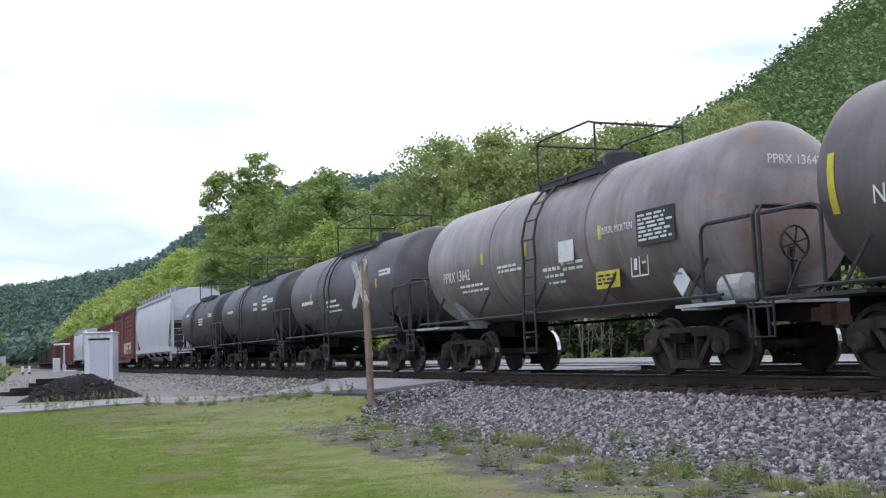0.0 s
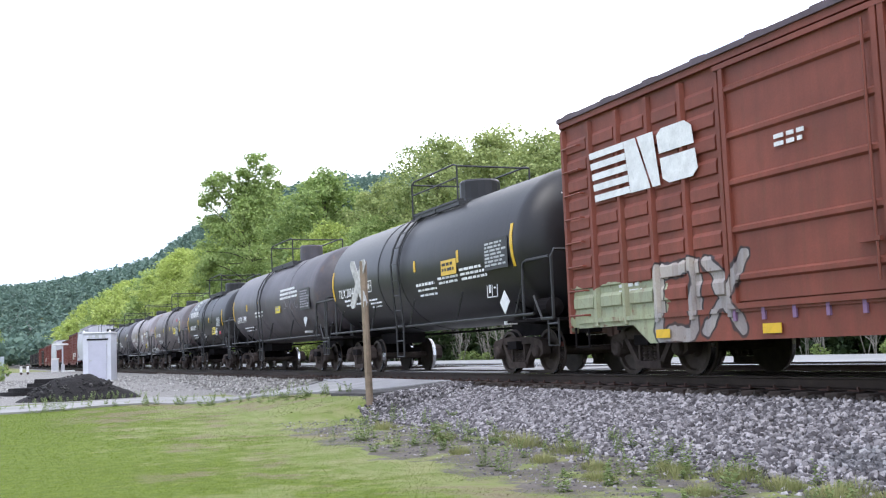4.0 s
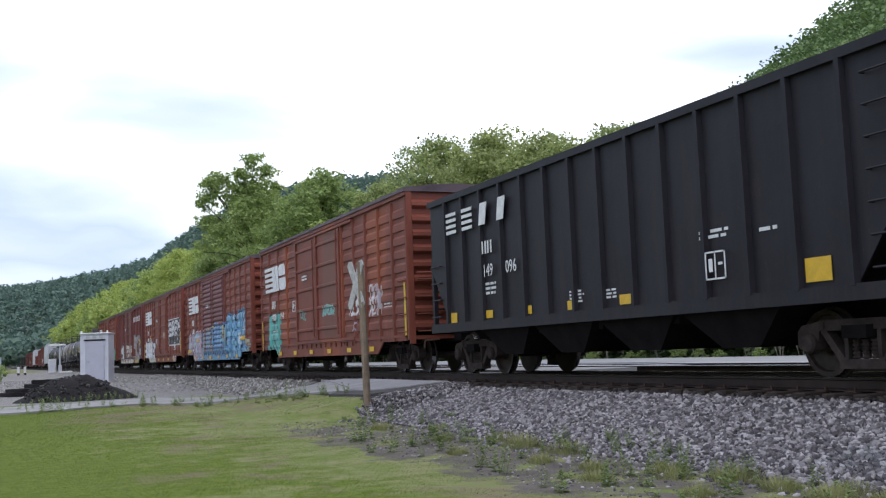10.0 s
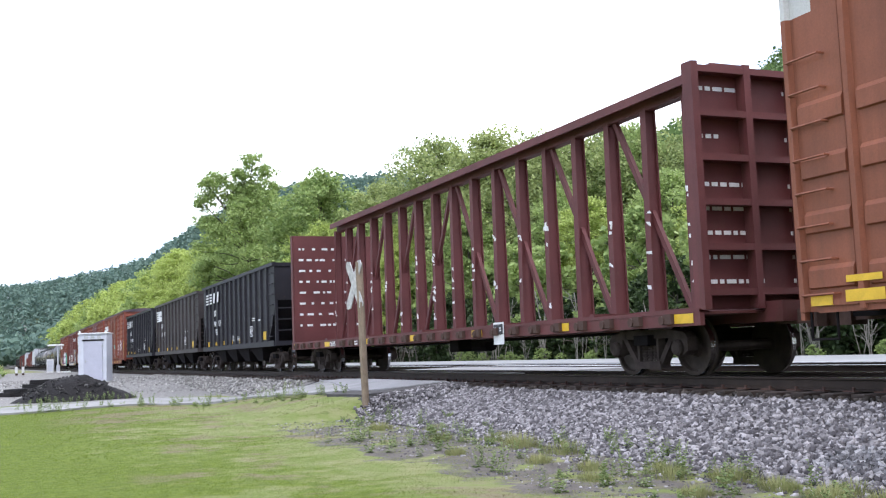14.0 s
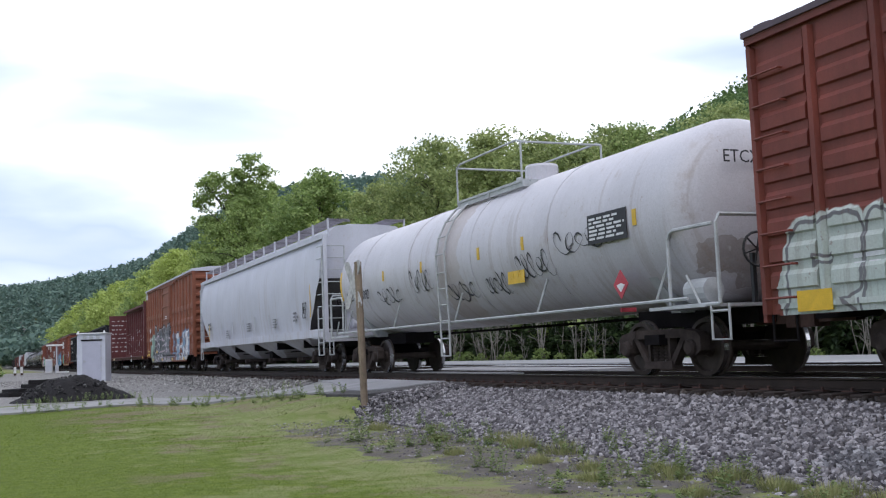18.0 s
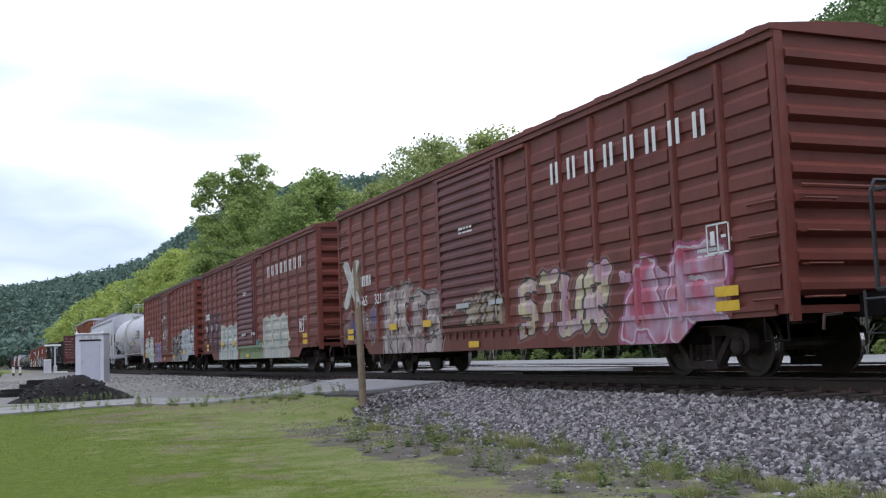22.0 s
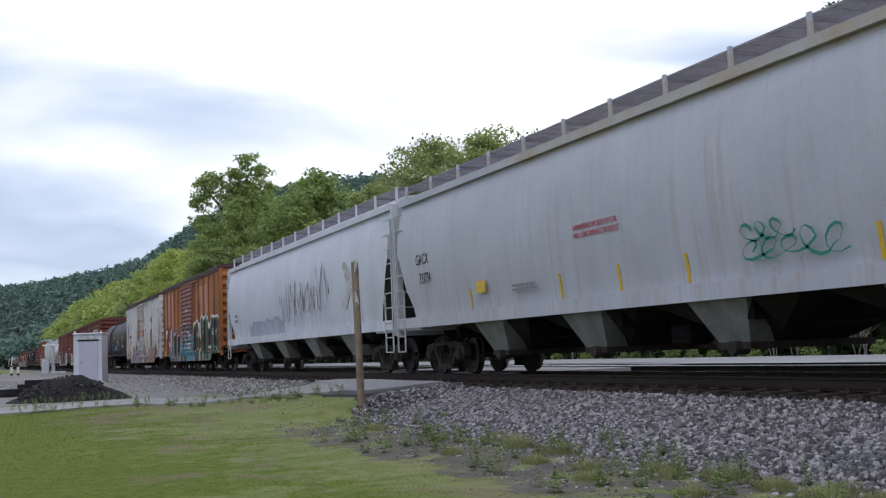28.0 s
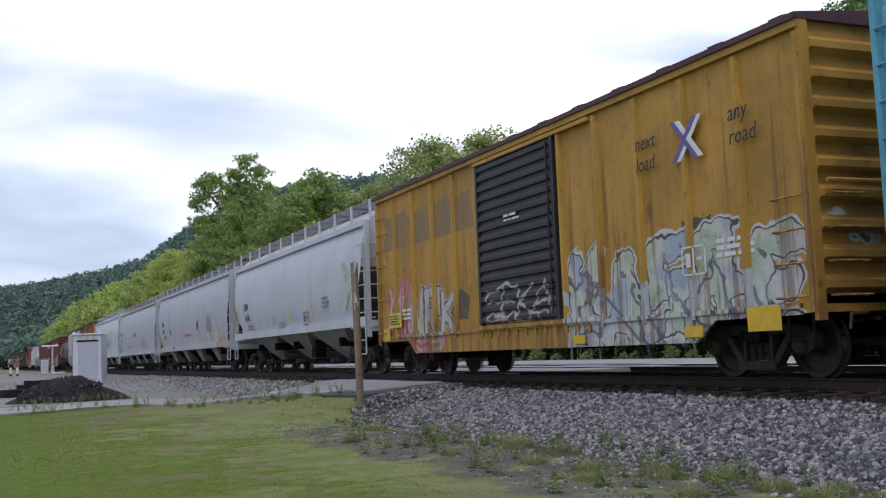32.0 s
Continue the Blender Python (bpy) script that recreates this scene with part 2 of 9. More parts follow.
def leaf_mat(name, dark, mid, light, through_light=0.35, per_object=0.35):
    n = Nodes(name)
    r = n.t.nodes.new("ShaderNodeNewGeometry").outputs["Random Per Island"]
    col = n.ramp(r, [(0.0, dark), (0.5, mid), (1.0, light)])
    o = n.t.nodes.new("ShaderNodeObjectInfo").outputs["Random"]
    col = n.mix(n.math("MULTIPLY", o, per_object), col, shade(light, 1.15))
    col = n.mix(n.mask(n.noise(0.22, 3), 0.35, 0.7), col, n.mix(0.5, col, dark))
    n.done(col, 0.6, 0.0, None, spec=0.25)
    tr = n.add("ShaderNodeBsdfTranslucent", {"Color": col})
    mx = n.add("ShaderNodeMixShader", Fac=through_light)
    out = n.t.nodes["Material Output"]
    n.t.links.new(n.b.outputs[0], mx.inputs[1])
    n.t.links.new(tr.outputs[0], mx.inputs[2])
    n.t.links.new(mx.outputs[0], out.inputs["Surface"])
    return n.m


WHITE, CREAM, BLACK_P = (0.75, 0.75, 0.76), (0.62, 0.57, 0.42), (0.02, 0.02, 0.023)
RED, RED_2, RED_3 = (0.20, 0.045, 0.03), (0.155, 0.04, 0.035), (0.205, 0.052, 0.033)
M_STEEL = plain("rail_steel", (0.042, 0.029, 0.024), 0.65, 0.5, 0.3, 3, 50)
M_SHINE = plain("polished_rail_head", (0.55, 0.55, 0.56), 0.22, 1.0, 0.1, 8, 80, 0.03)
M_WHEEL = plain("wheel_steel", (0.048, 0.036, 0.031), 0.6, 0.2, 0.35, 5, 60, spec=0.2)
M_CAST = plain("cast_steel_dirt", (0.054, 0.042, 0.038), 0.9, 0.0, 0.4, 4, 50, 0.3, spec=0.1)
M_UNDER = plain("underframe_black", (0.012, 0.010, 0.011), 0.9, 0.0, 0.3, 3, 40, spec=0.08)
M_RUSTY = plain("rusty_steel", (0.07, 0.038, 0.03), 0.85, 0.0, 0.4, 3, 40, 0.3)
M_TIE = plain("creosoted_tie", (0.045, 0.031, 0.026), 0.9, 0.0, 0.35, 5, 60, 0.5, 0.01, 0.5)
M_PIPE_D = plain("dark_pipe_paint", (0.03, 0.03, 0.033), 0.5, 0.0, 0.2, 4, 60, 0.05)
M_PIPE_L = plain("light_pipe_paint", (0.42, 0.43, 0.44), 0.5, 0.0, 0.2, 4, 60, 0.05)
M_YELLOW = plain("reflector_yellow", (0.66, 0.41, 0.03), 0.4, 0.0, 0.12, 6, 80, 0.02)
M_WHITE = plain("stencil_white", (0.70, 0.70, 0.71), 0.6, 0.0, 0.12, 5, 30, 0.02)
M_DARKL = plain("stencil_black", (0.03, 0.03, 0.035), 0.6, 0.0, 0.12, 5, 30, 0.02)
M_FAINT = plain("faded_grey_stencil", (0.20, 0.20, 0.215), 0.6, 0.0, 0.2, 5, 30, 0.02)
M_REDL = plain("stencil_red", (0.45, 0.06, 0.08), 0.6, 0.0, 0.12, 5, 30, 0.02)
M_BLUEL = plain("stencil_purple", (0.16, 0.11, 0.33), 0.6, 0.0, 0.12, 5, 30, 0.02)
M_SIGN = plain("signboard_yellow", (0.62, 0.50, 0.05), 0.5, 0.0, 0.15, 6, 50, 0.03)
M_GALV = plain("dark_weathered_roof", (0.11, 0.08, 0.095), 0.6, 0.2, 0.35, 1.2, 40, 0.1)
M_EAVE = plain("dark_maroon_eave", (0.075, 0.03, 0.04), 0.6, 0.0, 0.35, 1.5, 40, 0.1)
M_GRATE = plain("walkway_grating", (0.30, 0.28, 0.31), 0.6, 0.4, 0.2, 4, 60, 0.1)
# ---- building tools ----
def link(name, bm, mats, parent=None, label="", smooth=False):
    me = bpy.data.meshes.new(name)
    bm.normal_update()
    bm.to_mesh(me)
    bm.free()
    for m in mats if isinstance(mats, (list, tuple)) else [mats]:
        me.materials.append(m)
    if smooth:
        me.shade_smooth()
    return place(name, me, parent, label)


def place(name, me, parent=None, label="", m=None):
    ob = new(name, me)
    if parent:
        ob.parent = parent
    if m is not None:
        ob.matrix_basis = m
    return tagged(ob, label)


def part(name, bm, material, parent, label="", smooth=False):
    return link(name, bm, material, parent, label, smooth)


def box(bm, x0, x1, y0, y1, z0, z1, mat=0, bevel=0.0):
    v = [bm.verts.new((x, y, z)) for z in (z0, z1) for x, y in ((x0, y0), (x1, y0), (x1, y1), (x0, y1))]
    fs = [bm.faces.new([v[i] for i in q]) for q in ((3, 2, 1, 0), (4, 5, 6, 7), (0, 1, 5, 4), (1, 2, 6, 5), (2, 3, 7, 6), (3, 0, 4, 7))]
    for f in fs:
        f.material_index = mat
    if bevel:
        bmesh.ops.bevel(bm, geom=list({e for f in fs for e in f.edges}), offset=bevel, segments=1, affect="EDGES")
    return fs


def prism(bm, poly, axis, a, b, mat=0):
    """A polygon of two coordinates, drawn out along the third axis from a to b."""
    def at(p, w):
        return {"x": (w, p[0], p[1]), "y": (p[0], w, p[1]), "z": (p[0], p[1], w)}[axis]
    lo = [bm.verts.new(at(p, a)) for p in poly]
    hi = [bm.verts.new(at(p, b)) for p in poly]
    n = len(poly)
    fs = [bm.faces.new(lo[::-1]), bm.faces.new(hi)] + [bm.faces.new((lo[i], lo[(i + 1) % n], hi[(i + 1) % n], hi[i])) for i in range(n)]
    for f in fs:
        f.material_index = mat
    return fs


def tube(bm, points, r, seg=6, mat=0):
    """A pipe along the points."""
    rings, pts = [], [Vector(p) for p in points]
    for i, p in enumerate(pts):
        d = (pts[min(i + 1, len(pts) - 1)] - pts[max(i - 1, 0)]).normalized()
        a = d.orthogonal().normalized() if i == 0 or abs(d.dot(last)) > 0.99 else (last - d * last.dot(d)).normalized()
        last = a
        b = d.cross(a)
        rings.append([bm.verts.new(p + (a * math.cos(k * math.tau / seg) + b * math.sin(k * math.tau / seg)) * r) for k in range(seg)])
    for r0, r1 in zip(rings, rings[1:]):
        for k in range(seg):
            bm.faces.new((r0[k], r0[(k + 1) % seg], r1[(k + 1) % seg], r1[k])).material_index = mat
    bm.faces.new(rings[0][::-1]).material_index = mat
    bm.faces.new(rings[-1]).material_index = mat


def lathe(bm, profile, seg, axis="y", centre=(0, 0, 0), mat=0):
    """profile: (along, radius) turned about an axis through the centre."""
    rings = []
    for s, r in profile:
        ring = []
        for k in range(seg):
            a = k * math.tau / seg
            p = {"y": (math.sin(a) * r, s, math.cos(a) * r), "x": (s, math.cos(a) * r, math.sin(a) * r), "z": (math.cos(a) * r, math.sin(a) * r, s)}[axis]
            ring.append(bm.verts.new(Vector(p) + Vector(centre)))
        rings.append(ring)
    for r0, r1 in zip(rings, rings[1:]):
        for k in range(seg):
            bm.faces.new((r0[k], r0[(k + 1) % seg], r1[(k + 1) % seg], r1[k])).material_index = mat
    bm.faces.new(rings[0][::-1]).material_index = mat
    bm.faces.new(rings[-1]).material_index = mat
    bmesh.ops.recalc_face_normals(bm, faces=bm.faces[:])


def fast_mesh(name, verts, faces, mats):
    """A mesh from numpy arrays; faces all have the same number of corners."""
    verts, faces = np.asarray(verts, np.float32), np.asarray(faces, np.int32)
    me = bpy.data.meshes.new(name)
    k = faces.shape[1]
    me.vertices.add(len(verts))
    me.vertices.foreach_set("co", verts.ravel())
    me.loops.add(faces.size)
    me.loops.foreach_set("vertex_index", faces.ravel())
    me.polygons.add(len(faces))
    me.polygons.foreach_set("loop_start", np.arange(0, faces.size, k, dtype=np.int32))
    for m in mats if isinstance(mats, (list, tuple)) else [mats]:
        me.materials.append(m)
    me.update(calc_edges=True)
    return me


def hand_wheel(bm, centre, r, mat=0):
    """A brake wheel facing along the car: rim, hub and spokes."""
    x, y, z = centre
    tube(bm, [(x + math.cos(k * math.tau / 16) * r, y, z + math.sin(k * math.tau / 16) * r) for k in range(17)], 0.02, 5, mat)
    for k in range(3):
        a = k * math.pi / 3 + 0.3
        tube(bm, [(x - math.cos(a) * r, y, z - math.sin(a) * r), (x + math.cos(a) * r, y, z + math.sin(a) * r)], 0.014, 4, mat)


def soup(name, verts, faces, mats, kind="", label="", parent=None):
    """One mesh of many pieces from numpy arrays; faces all have the same number of corners."""
    me = fast_mesh(name, verts, faces, mats)
    return tagged(place(name, me, parent), label, kind=kind) if label or kind else place(name, me, parent)


def lettering(text, size, x, y, z, material, parent, name="lettering", squeeze=1.0, face=-1, slant=0.0):
    """Words on the side that looks towards -X (face -1), read from y downwards, or on the end that looks towards -Y (face 0)."""
    cu = bpy.data.curves.new(name, "FONT")
    cu.body, cu.size, cu.resolution_u, cu.extrude, cu.shear = text, size, 2, 0.002, slant
    tmp = bpy.data.objects.new(name, cu)
    scene.collection.objects.link(tmp)
    bpy.context.view_layer.update()
    me = bpy.data.meshes.new_from_object(tmp)
    bpy.data.objects.remove(tmp)
    me.materials.append(material)
    turn = Matrix(((0, 0, -1), (-1, 0, 0), (0, 1, 0))) if face == -1 else Matrix(((1, 0, 0), (0, 0, -1), (0, 1, 0)))
    for v in me.vertices:
        v.co = turn @ Vector((v.co.x * squeeze, v.co.y, v.co.z)) + Vector((x, y, z))
    return place(name, me, parent)


def stencil_bars(bm, x, y, z, width, rows, row_h, rng, gap=0.45):
    """Lines of unreadable stencilling: short bars in rows; y is the forward edge."""
    for i in range(rows):
        zz, yy = z - i * row_h, y
        stop = y - width * rng.uniform(0.75, 1.0)
        while yy > stop:
            w = rng.uniform(0.08, 0.28)
            box(bm, x - 0.002, x + 0.01, max(yy - w, stop), yy, zz - row_h * (1 - gap), zz)
            yy -= w + 0.06
# ---- the lie of the land ----
def ease(a, b, v):
    t = np.clip((v - a) / (b - a), 0.0, 1.0)
    return t * t * (3 - 2 * t)


# wooded ridges: compass turn in degrees, rise over distance of the bare crest
RIDGE_A = ((-10, 0.0), (24, 0.09), (34, 0.15), (38, 0.19), (41, 0.217), (45, 0.268), (50, 0.31), (75, 0.34), (110, 0.30), (150, 0.0))
RIDGE_B = ((-40, 0.06), (-5, 0.055), (0.3, 0.061), (3, 0.0645), (7.4, 0.079), (9.5, 0.105), (11.5, 0.123), (14.6, 0.139), (17.3, 0.148), (21, 0.148), (30, 0.11), (60, 0.0))


def rough_noise(x, y, s, seed=0):
    """Cheap smooth unevenness from a few sines."""
    return (np.sin(x / s + 1.3 + seed) * np.cos(y / s * 1.13 + 0.7 * seed) + 0.5 * np.sin(x / s * 2.3 + y / s * 1.7 + seed) + 0.3 * np.cos(x / s * 4.1 - y / s * 3.7)) / 1.8


def ground_z(x, y):
    x, y = np.asarray(x, float), np.asarray(y, float)
    west = -0.9 + 0.15 * ease(15, 32, y) + 0.38 * ease(40, 56, y)
    west = west + 0.03 * rough_noise(x, y, 1.9) * (1 - ease(30, 60, y))
    shoulder = -0.30 - np.clip(9.45 - x, 0, 40) * 0.30
    z = np.maximum(west, shoulder)
    lane = np.interp(x, (5.2, 7.4, 8.6, 9.6), (-0.78, -0.42, -0.29, -0.16))
    z = np.maximum(z, -0.95 + (lane + 0.92) * ease(21.6, 22.8, y + 0.9 * np.clip(x - 7.4, 0, 2)) * ease(37, 29, y) * (x > 5.2))
    z = np.where(x > 9.45, -0.29, z)
    z = z - 0.03 * ease(18.0, 20.5, x)
    far = -0.32 - 0.25 * ease(31, 33, x) + 0.9 * ease(33, 42, x)
    z = np.where(x > 20.5, far, z)
    r, az = np.hypot(x, y), np.degrees(np.arctan2(x, y))
    za, zb = np.interp(az, *zip(*RIDGE_A)), np.interp(az, *zip(*RIDGE_B))
    ha = 430 * za * np.clip((r - 75) / 355, 0, 1) ** 1.15 * (1 - 0.5 * ease(450, 700, r))
    dist = np.interp(az, (0, 9, 18), (1500, 1150, 900))
    start = np.interp(az, (0, 9, 18), (0.58, 0.42, 0.30))
    hb = dist * zb * ease(0, 1, (r / dist - start) / (1.02 - start))
    hill = np.maximum(ha * ease(40, 75, x), hb * ease(40, 75, x + 0.6 * np.clip(y - 320, 0, 1000))) + 3.0 * rough_noise(x, y, 37, 2) * ease(120, 300, r) * ease(45, 90, x)
    behind = 0.06 * np.clip(r - 250, 0, 600) * ease(0, 60, -x - 10) + 0.05 * np.clip(-y - 150, 0, 600)
    return z + hill + behind


def lawn_dryness(n, x):
    """Lush in the west of the lawn, dry and patchy towards the line."""
    f = n.math("ADD", n.math("MULTIPLY", n.noise(0.5, 3), 1.0), n.math("MULTIPLY", n.noise(2.2, 5, 0.65), 0.8))
    return n.math("ADD", n.math("SUBTRACT", f, 0.60), n.math("MULTIPLY", x, 0.115))


def lawn_worn(n, x, y):
    """Thin brown turf in patches, mostly towards the lane."""
    near_lane = n.math("ADD", n.math("MULTIPLY", n.mask(n.math("MULTIPLY", y, 0.02), 0.40, 0.58), 0.085), n.noise(0.8, 5, 0.65))
    worn = n.mask(near_lane, 0.55, 0.66)
    return n.math("MULTIPLY", n.math("MULTIPLY", worn, n.mask(n.math("MULTIPLY", x, 0.1), 0.08, 0.25)), 0.75)


def ground_mat():
    n = Nodes("ground")
    sep = n.add("ShaderNodeSeparateXYZ", {"Vector": n.coord})
    x, y = sep.outputs["X"], sep.outputs["Y"]
    mid, fine = n.noise(2.2, 5), n.noise(22, 6, 0.7)
    # lush green towards the lawn's west, drier and patchy towards the line
    dryness = lawn_dryness(n, x)
    lush = n.mix(n.mask(n.noise(5.5, 4), 0.4, 0.62), (0.082, 0.118, 0.011), (0.125, 0.165, 0.02))
    dry = n.mix(n.mask(n.noise(1.6, 5, 0.6), 0.42, 0.62), (0.155, 0.19, 0.055), (0.225, 0.225, 0.105))
    grass = n.mix(n.mask(dryness, 0.60, 0.82), lush, dry)
    grass = n.mix(n.math("MULTIPLY", n.mask(n.noise(3.3, 4, 0.6), 0.60, 0.70), 0.5), grass, (0.075, 0.105, 0.02))
    grass = n.mix(lawn_worn(n, x, y), grass, n.mix(n.mask(fine, 0.4, 0.6), (0.21, 0.165, 0.115), (0.14, 0.11, 0.075)))
    dirt = n.mix(n.mask(mid, 0.3, 0.7), (0.10, 0.087, 0.078), (0.175, 0.155, 0.14))
    dirt = n.mix(n.math("MULTIPLY", n.mask(fine, 0.4, 0.7), 0.6), dirt, (0.05, 0.043, 0.038))
    wob = n.math("MULTIPLY", n.math("SUBTRACT", n.noise(0.9, 5), 0.5), 2.6)
    xx = n.math("ADD", x, wob)
    # bare strip along the foot of the ballast, gravel beyond it, a gravel yard further on
    bare = n.math("MULTIPLY", n.math("GREATER_THAN", xx, 5.0), n.mask(n.noise(1.3, 5), 0.38, 0.50))
    bare = n.math("MULTIPLY", bare, n.math("LESS_THAN", n.math("ADD", y, wob), 20.5))
    c = n.mix(bare, grass, dirt)
    # gravel kept dark, painting the shade in the gaps between ballast stones
    gravel = n.mix(n.mask(fine, 0.35, 0.65), (0.03, 0.027, 0.028), (0.10, 0.095, 0.097))
    # between the rails: darkened for oil and for the train's shade
    gravel = n.mix(n.math("MULTIPLY", n.math("GREATER_THAN", x, 9.6), n.math("LESS_THAN", x, 12.2)), gravel, (0.045, 0.04, 0.038))
    g = n.math("GREATER_THAN", n.math("ADD", x, n.math("MULTIPLY", wob, 0.25)), 7.5)
    yard = n.math("GREATER_THAN", n.math("ADD", y, wob), 38.6)
    g = n.math("MAXIMUM", g, n.math("MULTIPLY", yard, n.math("MULTIPLY", n.math("GREATER_THAN", xx, -1.5), n.math("LESS_THAN", y, 170.0))))
    gravel = n.mix(n.math("GREATER_THAN", y, 33.0), gravel, n.mix(n.mask(fine, 0.35, 0.65), (0.11, 0.105, 0.10), (0.30, 0.285, 0.275)))
    c = n.mix(g, c, gravel)
    wood = n.mix(n.mask(mid, 0.3, 0.7), (0.035, 0.045, 0.015), (0.075, 0.085, 0.028))
    c = n.mix(n.math("GREATER_THAN", xx, 31.5), c, wood)
    return n.done(c, 0.9, 0.0, fine, 0.5, 0.03, 0.2)


def build_ground():
    xs = np.unique(np.concatenate([np.linspace(-900, -60, 15), np.linspace(-60, -4, 15), np.arange(-4, 12.5, 0.3), np.arange(12.5, 45, 1.0), np.geomspace(45, 2600, 70)]))
    ys = np.unique(np.concatenate([-np.geomspace(30, 900, 14), np.linspace(-30, 2, 12), np.arange(2, 42, 0.35), np.arange(42, 70, 1.2), np.geomspace(70, 3200, 75)]))
    gx, gy = np.meshgrid(xs, ys, indexing="ij")
    v = np.stack([gx, gy, ground_z(gx, gy)], -1).reshape(-1, 3)
    i, j = np.meshgrid(np.arange(len(xs) - 1), np.arange(len(ys) - 1), indexing="ij")
    a = (i * len(ys) + j).ravel()
    ob = soup("ground", v, np.stack([a, a + len(ys), a + len(ys) + 1, a + 1], -1), ground_mat())
    ob.data.shade_smooth()
    return tagged(ob, "valley floor of mown grass, gravel and wooded slopes", "ground", kind="structure")


build_ground()


def gz(x, y):
    return float(ground_z(x, y))


def ribbon(name, near, far, lift, mats, label, category, rows=40, thick=0.12):
    """A road laid on the land between two edges of as many points, with a real thickness."""
    def along(pts, s):
        k = s * (len(pts) - 1)
        i = min(int(k), len(pts) - 2)
        return Vector(pts[i]).lerp(Vector(pts[i + 1]), k - i)
    bm = bmesh.new()
    cols, top = 9, []
    for r in range(rows + 1):
        a, b = along(near, r / rows), along(far, r / rows)
        line = []
        for c in range(cols):
            p = a.lerp(b, c / (cols - 1))
            z = p.z if len(p) > 2 else gz(p.x, p.y)
            line.append(bm.verts.new((p.x + 0.10 * rough_noise(p.x, p.y, 0.6), p.y + 0.10 * rough_noise(p.y, p.x, 0.5), z + lift + 0.012 * rough_noise(p.x, p.y, 0.8))))
        top.append(line)
    for r in range(rows):
        for c in range(cols - 1):
            bm.faces.new((top[r][c], top[r + 1][c], top[r + 1][c + 1], top[r][c + 1]))
    geom = bmesh.ops.extrude_face_region(bm, geom=bm.faces[:])
    for e in geom["geom"]:
        if isinstance(e, bmesh.types.BMVert):
            e.co.z -= thick
    bmesh.ops.recalc_face_normals(bm, faces=bm.faces[:])
    return tagged(link(name, bm, mats), label, category, kind="structure")


M_ASPHALT = plain("worn_asphalt", (0.28, 0.275, 0.285), 0.9, 0.0, 0.2, 0.8, 70, 0.3)
M_GRAVELROAD = plain("pale_gravel_road", (0.27, 0.265, 0.26), 0.95, 0.0, 0.2, 0.9, 60, 0.5)
M_FARROAD = plain("pale_concrete_road", (0.27, 0.27, 0.275), 0.85, 0.0, 0.12, 0.5, 40, 0.1)
M_FLANGE = plain("dark_asphalt_edge", (0.07, 0.065, 0.065), 0.9, 0.0, 0.3, 1.5, 60, 0.4)


def build_roads():
    near = [(8.0, 24.6), (7.5, 26.2), (7.15, 27.6), (6.7, 29.2), (6.2, 30.8), (4.3, 33.4), (2.05, 32.2), (0.3, 31.2), (-12, 30), (-60, 29)]
    far = [(9.6, 31.8), (9.3, 32.2), (8.9, 32.6), (8.0, 33.4), (7.2, 34.4), (5, 37.6), (2.4, 37.2), (0.3, 36.5), (-12, 36.5), (-60, 35.5)]
    ribbon("gravel_road", near, far, 0.05, M_GRAVELROAD, "pale grey gravel lane leading up to the crossing", "road", 84)
    ribbon("crossing_apron", [(9.98, 21.8), (9.5, 22.1), (8.7, 22.9), (8.0, 23.7), (8.0, 24.6)], [(9.98, 32.0), (9.75, 32.2), (9.65, 32.3), (9.55, 32.4), (9.5, 32.5)], 0.075, M_ASPHALT, "worn grey asphalt apron of the level crossing", "road", 30, 0.3)
    ribbon("crossing_edge", [(9.98, 20.4), (9.5, 20.8), (8.6, 21.8), (7.6, 22.9), (7.4, 24.6)], [(9.98, 21.8), (9.5, 22.1), (8.7, 22.9), (8.0, 23.7), (7.95, 24.9)], 0.055, M_FLANGE, "dark broken asphalt edge of the crossing", "road", 24, 0.3)
    for a, b in ((TRACK - 0.62, TRACK + 0.62), (TRACK + 0.86, TRACK_2 - 0.86), (TRACK_2 - 0.62, TRACK_2 + 0.62)):
        ribbon("crossing_deck", [(a, 21.9, -.03), (b, 21.9, -.03)], [(a, 32.5, -.03), (b, 32.5, -.03)], 0.0, M_ASPHALT, "worn asphalt between the rails of the crossing", "road", 4, 0.16)
    ribbon("crossing_road", [(TRACK_2 + 0.86, 21.9, -.03), (20, 21.9, -.15), (24.5, 21.9, -.24)], [(TRACK_2 + 0.86, 32.5, -.03), (20, 32.5, -.15), (24.5, 32.5, -.24)], 0.0, M_ASPHALT, "asphalt road beyond the crossing", "road", 8, 0.2)
    ys = [-80, 0, 60, 140, 300]
    ribbon("far_road", [(24.2, y, -.3) for y in ys], [(30.9, y, -.3) for y in ys], 0.06, M_FARROAD, "pale concrete road along the edge of the woods", "road", 40, 0.15)


build_roads()


